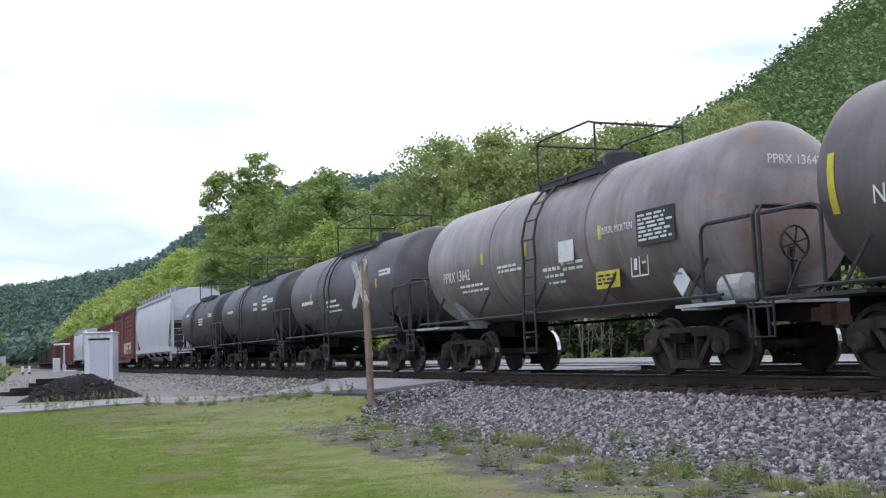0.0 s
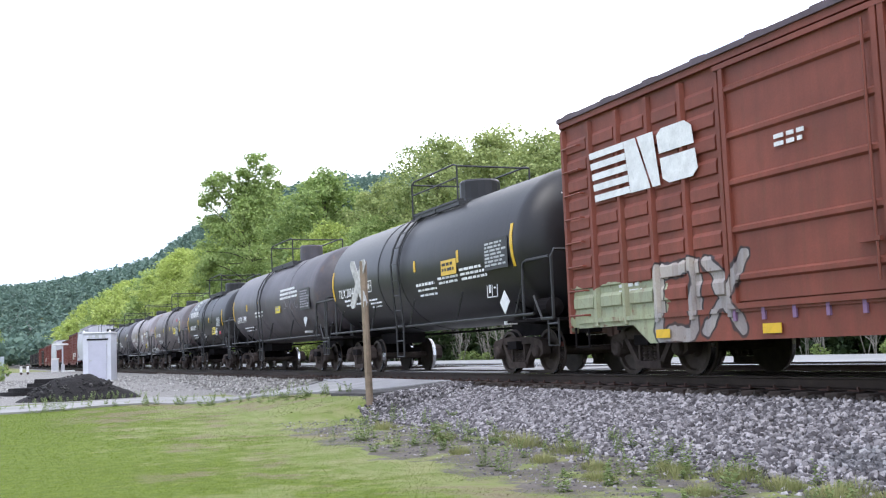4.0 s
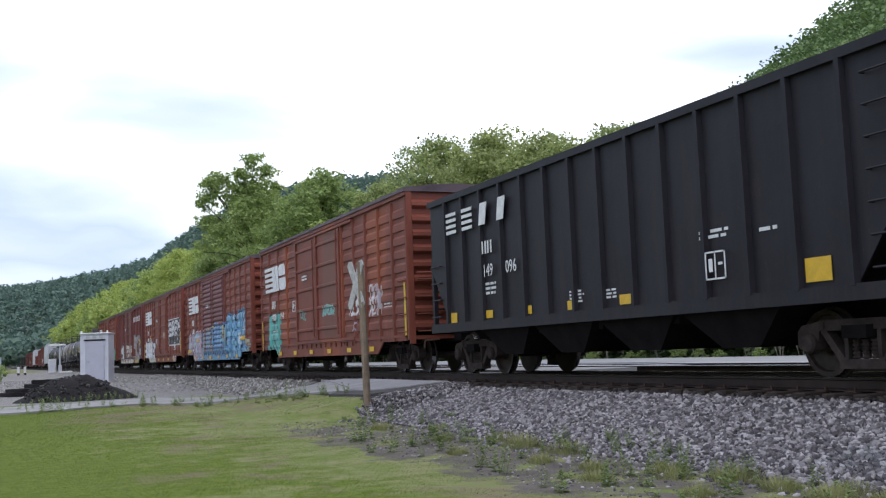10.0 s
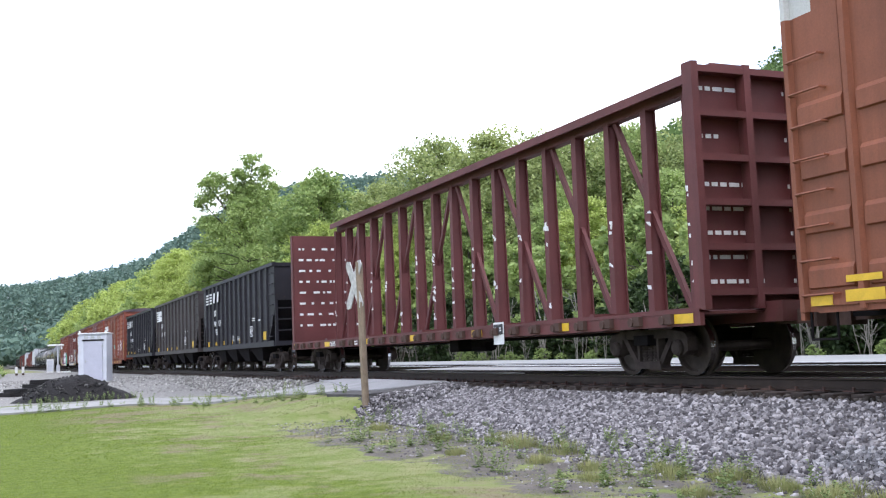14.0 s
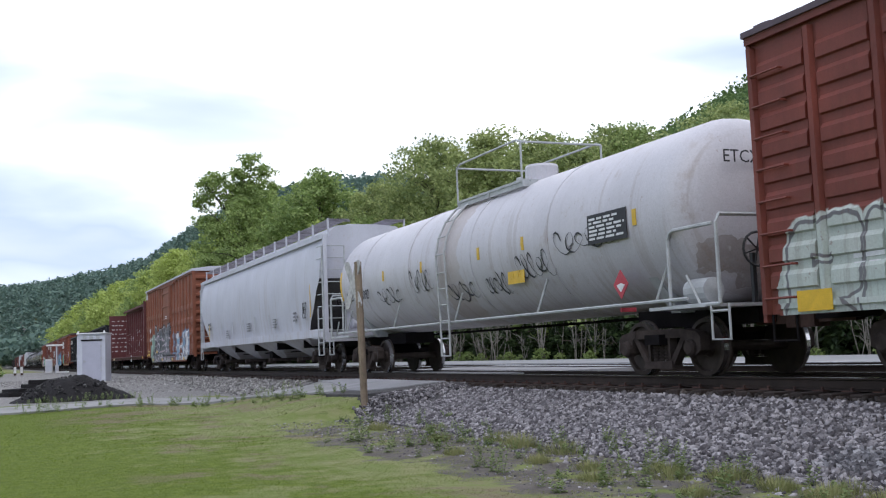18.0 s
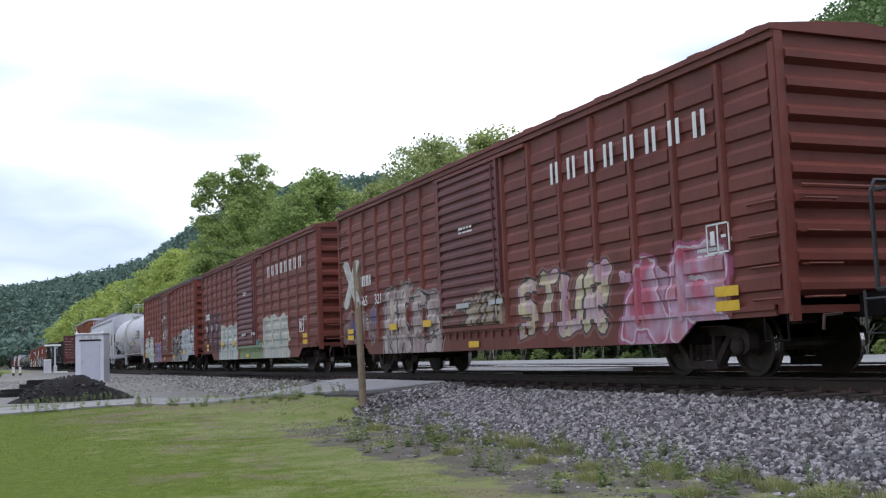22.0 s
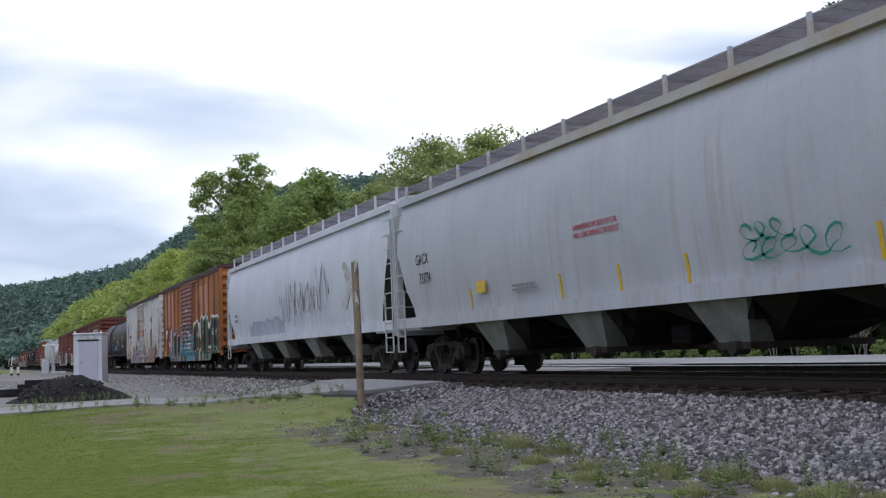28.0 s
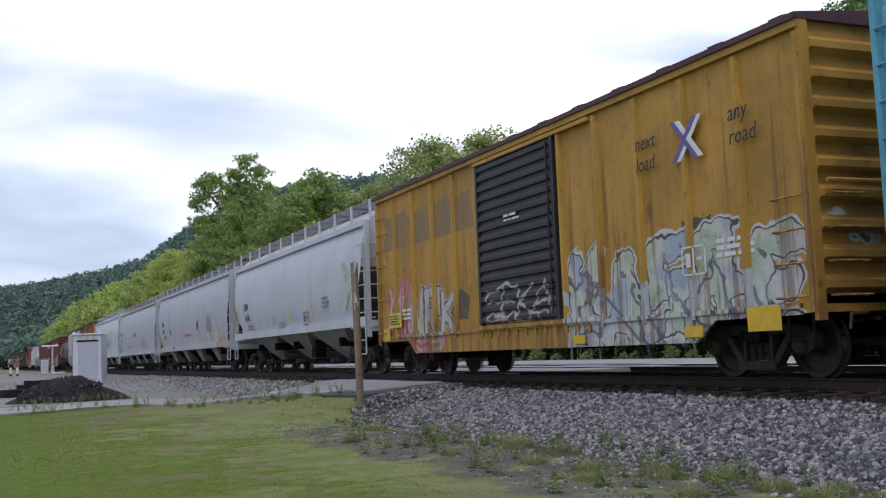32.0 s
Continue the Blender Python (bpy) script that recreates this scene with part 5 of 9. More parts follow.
# ---- marks ----
def emblem(car, y, z, w, h, x, mat=M_WHITE):
    """A company mark as plain shapes: a stack of slanted stripes that runs into blocks, the last ones rounded."""
    def flat(name, pts, parent):
        bm = bmesh.new()
        prism(bm, [(y - a * w - 0.16 * h * (1 - b), z - h + b * h) for a, b in pts], "x", x - 0.003, x + 0.004)
        bmesh.ops.recalc_face_normals(bm, faces=bm.faces[:])
        return part(name, bm, mat, parent)
    mark = flat("emblem", [(0.39, 1.0), (0.50, 1.0), (0.58, 0.0), (0.39, 0.0)], car)
    for k in range(5):
        b = 1.0 - k * 0.215
        flat("stripe", [(0.02, b), (0.385, b), (0.385, b - 0.13), (0.02, b - 0.13)], mark)
    flat("block", [(0.52, 1.0), (0.67, 1.0), (0.67, 0.0), (0.60, 0.0)], mark)
    flat("block", [(0.70, 0.90), (0.75, 1.0), (0.95, 1.0), (1.0, 0.88), (1.0, 0.56), (0.70, 0.56)], mark)
    flat("block", [(0.70, 0.47), (1.0, 0.47), (1.0, 0.12), (0.95, 0.0), (0.75, 0.0), (0.70, 0.10)], mark)


BARS = {}


def letter_blocks(car, y, z, n, w, h, pitch, x, mat=M_WHITE, slope=0.0):
    """A company name as plain bars of its size, one pair for each letter."""
    key, t = (w, h, mat.name), w * 0.3
    if key not in BARS:
        BARS[key] = mesh_of(lambda b: box(b, -0.003, 0.004, -t, 0, -h, 0), "letter_bar", mat)
    for k in range(n):
        for e in (0, w - t):
            place("letter_bar", BARS[key], car, "", pose(x, y - k * pitch - e, z + slope * k))


def data_panel(car, y, z, w, h, x, mat, ink, rows=5, seed=3):
    bm = bmesh.new()
    box(bm, x - 0.002, x + 0.006, y - w, y, z - h, z)
    p = part("data_panel", bm, mat, car)
    bm = bmesh.new()
    stencil_bars(bm, x - 0.006, y - 0.06, z - 0.06, w - 0.12, rows, (h - 0.1) / rows, random.Random(seed))
    tagged(part("fine_print", bm, ink, p), kind="stuff")


def frame_mark(car, y, z, w, h, x, mat=M_WHITE):
    """The boxed inspection stencil."""
    bm = bmesh.new()
    t = 0.024
    for a in ((y - w, y, z - t, z), (y - w, y, z - h, z - h + t), (y - w, y - w + t, z - h, z), (y - t, y, z - h, z), (y - 0.52 * w, y - 0.47 * w, z - h, z), (y - 0.36 * w, y - 0.18 * w, z - 0.72 * h, z - 0.25 * h), (y - 0.85 * w, y - 0.65 * w, z - 0.5 * h, z - 0.4 * h)):
        box(bm, x - 0.002, x + 0.006, *a)
    part("inspection_stencil", bm, mat, car)


def scrawl(car, x, y, z, w, h, mat, seed, loops=6, thick=0.045, jag=0.3, name="painted_tag"):
    """A hand-sprayed tag: one looping line on the car's side, from y backwards."""
    rng = random.Random(seed)
    pts = []
    for k in range(loops):
        a, b = rng.uniform(0.5, 1.0), rng.uniform(-jag, jag)
        for q in range(10):
            u = q / 10 * math.tau
            pts.append((y - w * (k + 0.5 + 0.75 * (q / 10) + 0.55 * math.cos(u + b * 3)) / (loops + 1), z + h * (0.5 + 0.48 * a * math.sin(u + b) + 0.12 * b)))
    bm = bmesh.new()
    rows = []
    for i, p in enumerate(pts):
        q, o = pts[min(i + 1, len(pts) - 1)], pts[max(i - 1, 0)]
        d = Vector((q[0] - o[0], q[1] - o[1])).normalized()
        t = thick * 0.5 * (0.7 + 0.5 * math.sin(i * 0.9))
        rows.append([bm.verts.new((x(p[1]) if callable(x) else x, p[0] - d.y * t * e, p[1] + d.x * t * e)) for e in (-1, 1)])
    for a, b in zip(rows, rows[1:]):
        bm.faces.new((a[0], b[0], b[1], a[1]))
    part(name, bm, mat, car)


# ---- the cars, from the head of what is seen to the tail ----
G_WB = (0.70, 0.72, 0.75)
P_TANK = paint("tank_black", (0.033, 0.029, 0.034), 0.42, 0.3, 0.15, (0.09, 0.05, 0.04), 0.4, spec=0.4)
P_TANK_PURPLE = paint("tank_faded_grey", (0.082, 0.073, 0.086), 0.44, 0.35, 0.5, (0.16, 0.10, 0.075), 0.35, spec=0.4)
P_TANK_BROWN = paint("tank_dull_brown", (0.135, 0.113, 0.117), 0.46, 0.35, 0.6, (0.18, 0.10, 0.07), 0.35, spec=0.4)
P_TANK_NEW = paint("tank_glossy_black", (0.016, 0.015, 0.018), 0.38, 0.25, 0.08, (0.06, 0.04, 0.03), 0.3, spec=0.4, runs=0.08)
P_TANK_UT = paint("tank_brown_black", (0.052, 0.042, 0.049), 0.5, 0.3, 0.25, (0.10, 0.06, 0.045), 0.35, spec=0.35)
P_TANK_RUST = paint("tank_rusty_grey", (0.255, 0.222, 0.235), 0.42, 0.4, 0.9, (0.27, 0.14, 0.075), 0.3, spec=0.5, runs=0.45)
P_TANK_WHITE = paint("tank_white", (0.57, 0.55, 0.59), 0.42, 0.07, 0.3, (0.30, 0.20, 0.14), 0.35, tags=((-8.75, -8.3, 1.0, 2.0, ((0.26, 0.22, 0.21), (0.42, 0.39, 0.40)), (0, 0, 0), 0), (-0.4, 0.9, 1.0, 4.2, ((0.46, 0.40, 0.38), (0.50, 0.46, 0.47)), (0, 0, 0), 0)))
# hopper bays and end slopes: shade put into a darker colour
M_SLOPE = plain("hopper_slope_shade", (0.026, 0.024, 0.021), 0.85, 0.0, 0.3, 2, 40, 0.1, spec=0.1)
M_ENDSHADE = plain("hopper_end_shade", (0.075, 0.07, 0.072), 0.8, 0.0, 0.35, 2, 40, 0.1, spec=0.15)
M_BAY = plain("greenish_bay_paint", (0.19, 0.195, 0.17), 0.7, 0.0, 0.25, 2, 40, 0.1)
M_CHUTE = plain("dull_chute_paint", (0.20, 0.20, 0.185), 0.7, 0.0, 0.25, 3, 40, 0.1)
P_COAL = paint("coal_hopper_black", (0.020, 0.019, 0.026), 0.52, 0.3, 0.2, (0.06, 0.04, 0.03), 0.4, spec=0.22)
P_COAL_B = paint("coal_hopper_brown_black", (0.05, 0.042, 0.043), 0.55, 0.3, 0.3, (0.07, 0.04, 0.03), 0.5, spec=0.22)
P_BEAM = paint("beam_car_maroon", (0.118, 0.032, 0.033), 0.6, 0.25, 0.3, (0.11, 0.05, 0.035), 0.35)
P_HOP_W = paint("hopper_white", (0.53, 0.53, 0.59), 0.45, 0.08, 0.12, (0.35, 0.22, 0.12), 0.25)
P_HOP_G2 = paint("hopper_light_grey", (0.51, 0.515, 0.575), 0.45, 0.08, 0.08, (0.38, 0.22, 0.11), 0.22)
M_GREENP = plain("green_spray_paint", (0.02, 0.20, 0.14), 0.6, 0.0, 0.1, 5, 30, 0.02)
M_CYANP = plain("cyan_spray_paint", (0.10, 0.36, 0.55), 0.6, 0.0, 0.1, 5, 30, 0.02)
P_HOP_TAG = paint("hopper_white_tagged", (0.58, 0.59, 0.66), 0.45, 0.08, 0.12, (0.35, 0.22, 0.12), 0.25, tags=((1.0, 6.0, 1.35, 1.85, ((0.40, 0.43, 0.52), (0.33, 0.37, 0.48)), (0.30, 0.33, 0.42), 0.6),))
P_BROWN = paint("boxcar_brown", RED_2, 0.6, 0.25, 0.35)
P_AHEAD = paint("boxcar_maroon", (0.15, 0.04, 0.035), 0.6, 0.25, 0.35, tags=((-5.5, -1.5, 1.2, 2.1, ((0.15, 0.04, 0.035), (0.5, 0.45, 0.42)), (0.6, 0.58, 0.55), 0.5),))


def sill_refl(half, n=6, z=0.66, skip=()):
    return [(half - 2.9 - k * (2 * half - 5.8) / (n - 1), z, 0.36, 0.13) for k in range(n) if k not in skip]


def far_part_of_train():
    """Cars that are already well down the line when the clip begins."""
    graincar("covered_hopper", 80.8, 63.2, "white covered hopper with a roof walk", P_HOP_W, 4.5, seed=41)
    boxcar("boxcar", 97.4, 82.4, "maroon boxcar with pale graffiti low down", P_AHEAD, [(1.5, -1.5)], seed=42, letters=False)
    boxcar("boxcar", 114.0, 99.0, "brown boxcar with ribbed sides", P_BROWN, [(1.5, -1.5)], eave=4.0, seed=43, letters=False)
    graincar("covered_hopper", 152.0, 134.5, "white covered hopper with a roof walk", P_HOP_W, 4.5, seed=44)
    coalcar("gondola", 132.8, 115.6, "brown open gondola with ribbed sides", P_BROWN, 13, 3.0)
    u = 153.6
    for k in range(9):
        if k in (0, 1, 3):
            boxcar("boxcar", u + 15.2, u, "brown boxcar with ribbed sides", P_BROWN if k != 1 else P_AHEAD, [(1.5, -1.5)], seed=50 + k, letters=False, beads=False)
            u += 16.8
        else:
            coalcar("coal_hopper", u + 14.0, u, "black open coal hopper with ribbed sides", P_COAL if k % 2 else P_COAL_B, 13, 3.8, seed=50 + k)
            u += 15.6


def tanks():
    for f, r, lab, mat, bars, belts in (
            (61.2, 50.7, "black tank car with a top platform", P_TANK, ((3.2, 3.0, 1.0, 1, 0.24), (-1.0, 2.6, 1.2, 3, 0.13)), ()),
            (49.4, 38.15, "black tank car with faded stencils", P_TANK, ((3.6, 2.6, 1.5, 1, 0.2), (-1.6, 2.7, 0.7, 2, 0.2), (-3.1, 2.9, 0.8, 4, 0.16)), (1.2, 0.7)),
            (36.8, 25.18, "dark grey tank car with a white stencil strip", P_TANK_PURPLE, ((3.8, 2.3, 1.6, 1, 0.2), (1.0, 2.2, 1.4, 3, 0.14)), (2.6, 1.0, -3.9))):
        car, half, shell = tankcar("tank_car", f, r, lab, mat, 1.38, 2.45, inset=1.5, over=0.62, bars=bars, belts=belts, seed=int(f))
        data_panel(car, -half + 1.7, 2.75, 0.9, 0.16, shell(2.7), M_WHITE, M_DARKL, 1)
    # the rusty sulphur car
    car, half, shell = tankcar("tank_car", 23.83, 12.05, "rust-streaked grey tank car with side stencils", P_TANK_RUST, 1.38, 2.45, inset=1.58, over=0.62, rails=2, pipe=M_PIPE_D, saddle=M_PIPE_L,
                               yl=0.0, plat=1.1, fore=0.4, strip=M_SIGN, belts=(2.27, 0.25, -2.5, -4.4), bars=((3.7, 1.95, 1.5, 2, 0.11), (1.6, 2.2, 1.1, 2, 0.09), (-0.25, 2.0, 0.8, 3, 0.12), (-1.0, 2.05, 0.9, 2, 0.10)))
    lettering("PPRX 13642", 0.34, shell(2.2), 4.45, 2.04, M_WHITE, car, squeeze=0.85)
    lettering("SULFUR, MOLTEN", 0.17, shell(2.5), -2.45, 2.38, M_WHITE, car, squeeze=0.8)
    data_panel(car, -3.65, 2.62, 1.05, 0.55, shell(2.5) - 0.01, M_PIPE_D, M_WHITE, 7)
    data_panel(car, -1.05, 2.42, 0.55, 0.38, shell(2.4), M_WHITE, M_WHITE, 1)
    data_panel(car, -2.1, 1.78, 0.75, 0.30, shell(1.8) - 0.02, M_SIGN, M_DARKL, 3)
    frame_mark(car, -3.25, 2.0, 0.5, 0.40, shell(1.85) - 0.02)
    placard(car, -4.4, 1.45, shell(1.5) - 0.1)
    lettering("PPRX 13642", 0.2, -0.6, -half - 0.02, 3.05, M_WHITE, car, face=0)
    # NDYX
    car, half, shell = tankcar("tank_car", 10.7, -1.12, "dull brown-grey tank car with a yellow panel", P_TANK_BROWN, 1.37, 2.44, inset=1.58, over=0.62, saddle=M_PIPE_D, strip=M_SIGN,
                               yl=-0.28, plat=1.2, fore=0.9, belts=(5.2, 1.44, -1.25, -2.45, -4.76), bars=((4.3, 1.85, 1.6, 2, 0.11), (-3.6, 1.9, 0.6, 2, 0.09)))
    lettering("NDYX 113590", 0.33, shell(2.2), 4.57, 2.05, M_WHITE, car, squeeze=0.85)
    lettering("MOLTEN\nSULFUR", 0.2, shell(2.8), -4.15, 2.78, M_WHITE, car, squeeze=0.7)
    data_panel(car, -2.65, 2.4, 0.75, 0.32, shell(2.3) - 0.01, M_SIGN, M_DARKL, 2)
    data_panel(car, -3.5, 2.5, 1.0, 0.6, shell(2.3) - 0.01, M_PIPE_D, M_PIPE_L, 7)
    data_panel(car, -3.5, 2.9, 0.35, 0.16, shell(2.85) - 0.01, M_REDL, M_REDL, 1)
    frame_mark(car, -3.3, 1.9, 0.5, 0.36, shell(1.75) - 0.02)
    lettering("NDYX 113590", 0.24, -0.75, -half - 0.02, 3.05, M_WHITE, car, face=0)
    # black car with the large white mark
    car, half, shell = tankcar("tank_car", -2.41, -13.55, "glossy black tank car with a large white mark", P_TANK_NEW, 1.385, 2.455, inset=1.37, over=0.62, dome=(0.6, 0.3),
                               yl=-0.1, plat=1.55, fore=0.85, belts=(4.83, 1.74, -1.18, -4.42), bars=((4.0, 1.85, 1.5, 2, 0.12), (1.1, 1.8, 0.5, 2, 0.1)))
    letter_blocks(car, 4.0, 2.98, 6, 0.30, 0.34, 0.38, shell(2.8), M_WHITE)
    bm = bmesh.new()
    for k in range(3):
        prism(bm, [(2.4 + 0.08 * k, 3.50 - 0.16 * k), (1.8 + 0.08 * k, 3.50 - 0.16 * k), (1.9 + 0.08 * k, 3.39 - 0.16 * k), (2.5 + 0.08 * k, 3.39 - 0.16 * k)], "x", shell(3.3) - 0.02 - 0.12 * k, shell(3.3) - 0.01 - 0.12 * k)
    part("emblem", bm, M_WHITE, car)
    lettering("PROX 60519", 0.34, shell(2.3), 4.0, 2.06, M_WHITE, car, squeeze=0.85)
    data_panel(car, -3.2, 2.5, 1.0, 0.5, shell(2.5) - 0.01, M_PIPE_D, M_PIPE_L, 7)
    data_panel(car, -1.75, 2.05, 0.8, 0.34, shell(1.95) - 0.02, M_SIGN, M_DARKL, 3)
    frame_mark(car, -2.6, 1.98, 0.42, 0.32, shell(1.95) - 0.02)
    data_panel(car, -3.55, 1.82, 0.35, 0.14, shell(2.0) - 0.01, M_REDL, M_REDL, 1)
    lettering("PROX 60519", 0.26, -0.75, -half - 0.02, 3.05, M_WHITE, car, face=0)
    # larger grey-black car
    car, half, shell = tankcar("tank_car", -14.92, -28.7, "blue-black tank car with faded side stencils", P_TANK_PURPLE, 1.5, 2.57, inset=1.54, over=0.55, rails=2, dome=(0.42, 0.5),
                               yl=1.1, belts=(6.15, 3.5, 1.6, -5.2), bars=((4.9, 1.8, 2.2, 2, 0.11), (2.2, 2.3, 1.4, 2, 0.13), (-2.0, 2.9, 2.4, 3, 0.14)), band=(1.2, -3.2))
    lettering("GATX 31990", 0.36, shell(2.25), 5.4, 1.98, M_WHITE, car, squeeze=0.85)
    placard(car, -4.6, 1.75, shell(1.7) - 0.06)
    lettering("GATX 31990", 0.30, -0.85, -half - 0.02, 3.3, M_WHITE, car, face=0)
    scrawl(car, lambda q: shell(q) - 0.006, -2.2, 2.05, 2.2, 0.75, M_GRATE, 51, 6, 0.03, 0.6)
    data_panel(car, -4.7, 2.75, 1.2, 0.7, shell(2.4) - 0.015, M_PIPE_D, M_GRATE, 7)
    data_panel(car, -1.2, 2.4, 0.7, 0.3, shell(2.2) - 0.015, M_SIGN, M_GRATE, 2)
    # large black car
    car, half, shell = tankcar("tank_car", -29.77, -43.2, "large satin black tank car with yellow strips", P_TANK_NEW, 1.53, 2.6, inset=1.59, over=0.6, rails=3, dome=(0.5, 0.42),
                               yl=0.5, plat=1.45, belts=(6.05, 3.1, -0.7, -3.3, -5.95), bars=((5.2, 2.1, 1.5, 2, 0.12), (3.1, 2.0, 0.9, 3, 0.09), (-0.6, 2.15, 1.3, 3, 0.12), (-2.0, 2.2, 1.2, 2, 0.1), (-3.3, 2.3, 1.4, 3, 0.1)), band=(2.0, 0.4))
    lettering("TILX 200412", 0.36, shell(2.4), 5.5, 2.15, M_WHITE, car, squeeze=0.88)
    frame_mark(car, 2.9, 2.5, 0.34, 0.32, shell(2.4))
    data_panel(car, -2.35, 2.55, 0.85, 0.34, shell(2.4), M_YELLOW, M_DARKL, 2)
    data_panel(car, -4.7, 2.75, 1.1, 0.62, shell(2.5) - 0.01, M_PIPE_D, M_PIPE_L, 7)
    frame_mark(car, -4.35, 1.95, 0.5, 0.36, shell(1.8) - 0.02)
    placard(car, -5.35, 1.45, -1.42)
    lettering("TILX 200412", 0.28, -0.8, -half - 0.02, 3.3, M_WHITE, car, face=0)


def placard(car, y, z, x, mat=M_WHITE):
    bm = bmesh.new()
    prism(bm, [(y, z - 0.24), (y + 0.22, z), (y, z + 0.24), (y - 0.22, z)], "x", x - 0.012, x)
    box(bm, x - 0.03, x + 0.25, y - 0.02, y + 0.02, z - 0.45, z - 0.38)
    bmesh.ops.recalc_face_normals(bm, faces=bm.faces[:])
    p = part("placard", bm, mat, car)
    if mat is not M_WHITE:
        bm = bmesh.new()
        prism(bm, [(y, z - 0.13), (y + 0.12, z - 0.01), (y, z + 0.02), (y - 0.12, z - 0.01)], "x", x - 0.016, x - 0.0125)
        bmesh.ops.recalc_face_normals(bm, faces=bm.faces[:])
        part("placard_centre", bm, M_WHITE, p)


def boxcars_one():
    green, sky, lav = (0.10, 0.42, 0.28), (0.22, 0.46, 0.62), (0.42, 0.38, 0.47)
    h = 7.8
    black, white = (0.02, 0.02, 0.024), (0.70, 0.70, 0.72)
    deep, pale_y = (0.10, 0.24, 0.48), (0.52, 0.50, 0.32)
    BLUE_WORDS = (("LALP", 2.7, 0.1, 0.62, 1.95, 0.11, (sky, deep, sky), (0.03, 0.04, 0.07), pale_y, 0.05, 0.05), ("ABEH", 0.1, -2.7, 0.75, 2.1, 0.12, (pale_y, sky, deep, sky), (0.03, 0.04, 0.07), deep, 0.05, 0.06),
                  ("RCWL", -2.6, -6.9, 0.55, 2.45, 0.19, (sky, (0.12, 0.34, 0.60), sky, (0.30, 0.60, 0.78)), (0.03, 0.035, 0.05), (0.10, 0.30, 0.52), 0.06, 0.06), ("AMBL", 7.2, 2.9, 0.72, 1.85, 0.16, (lav, (0.50, 0.47, 0.55), (0.32, 0.52, 0.56)), (0.22, 0.05, 0.10), (0.62, 0.60, 0.64), 0.045, 0.05))
    def marks(car, y, z, left, right, gap, size=0.36, x=-1.575):
        letter_blocks(car, y, z + 0.70, 2, 0.2, 0.27, 0.27, x)
        lettering(left, size, x, y, z, M_WHITE, car, "number", 0.98)
        lettering(right, size, x, y - gap, z, M_WHITE, car, "number", 0.98)
    pk = paint("boxcar_red_tagged_green", RED_3, tags=((-3.6, 0.2, 0.5, 1.7, ((0.20, 0.11, 0.22), (0.30, 0.20, 0.34)), black, 0), (-6.9, -4.1, 0.5, 1.75, (green, (0.14, 0.50, 0.36)), black, 0), (4.9, 7.6, 0.5, 1.5, ((0.38, 0.42, 0.26), (0.30, 0.34, 0.24)), black, 0)),
               words=(("KL", -3.9, -6.9, 0.55, 2.2, 0.24, (green, (0.16, 0.55, 0.42)), (0.04, 0.22, 0.17), None, 0.06), ("SRB", -0.1, -4.2, 0.5, 2.25, 0.17, (G_WB, (0.80, 0.80, 0.82)), (0.22, 0.10, 0.26), white, 0.05, 0.05),
                      ("OX", 5.2, 2.9, 0.6, 1.8, 0.10, ((0.30, 0.28, 0.28), (0.45, 0.40, 0.36)), black, None, 0.04)))
    car, hf = boxcar("boxcar", -44.6, -60.1, "red-brown boxcar with green and white graffiti", pk, [(3.2, 0.3), (0.3, -2.4)], seed=1, refl=sill_refl(h, 5))
    emblem(car, 6.8, 3.75, 2.9, 0.85, -1.575)
    pl = paint("boxcar_maroon_tagged", RED_2, words=(("PKS", -2.9, -6.5, 0.85, 2.45, 0.17, ((0.24, 0.22, 0.23), (0.38, 0.37, 0.37), (0.20, 0.17, 0.17)), (0.42, 0.40, 0.38), (0.07, 0.05, 0.05), 0.03, 0.06), ("MHH", 5.4, 2.9, 0.8, 2.0, 0.11, (G_WB, (0.72, 0.74, 0.72), (0.30, 0.48, 0.42)), (0.13, 0.09, 0.11), None, 0.05),
                                                           ("TENM", 2.0, -2.2, 0.95, 1.85, 0.12, (G_WB, (0.55, 0.50, 0.44), (0.30, 0.12, 0.09)), (0.12, 0.07, 0.06), None, 0.05), ("HANAS", 5.4, -2.2, 0.36, 0.86, 0.11, (G_WB, (0.62, 0.60, 0.56)), (0.12, 0.10, 0.10), None, 0.06)), tags=((-6.2, -3.6, 0.5, 1.05, ((0.50, 0.44, 0.24), (0.40, 0.34, 0.2)), black, 0), (-2.5, 7.0, 0.4, 0.74, ((0.6, 0.58, 0.52), (0.32, 0.28, 0.26), (0.62, 0.6, 0.56)), (0.05, 0.04, 0.04), 0.4, (0.1, 0.08, 0.08)), (-7.5, -6.3, 0.95, 2.3, ((0.09, 0.05, 0.05), (0.12, 0.06, 0.06)), black, 0)),
               blocks=())
    car, hf = boxcar("boxcar", -61.65, -77.3, "maroon boxcar with white company name and graffiti", pl, [(2.85, 0.35), (0.35, -2.4)], beads=False, bays=(5, 6), seed=2, refl=sill_refl(h, 6) + [(-6.75, 1.95, 0.45, 0.32)])
    letter_blocks(car, -3.2, 3.80, 8, 0.24, 0.36, 0.48, -1.575)
    frame_mark(car, -6.6, 1.5, 0.5, 0.42, -1.575)
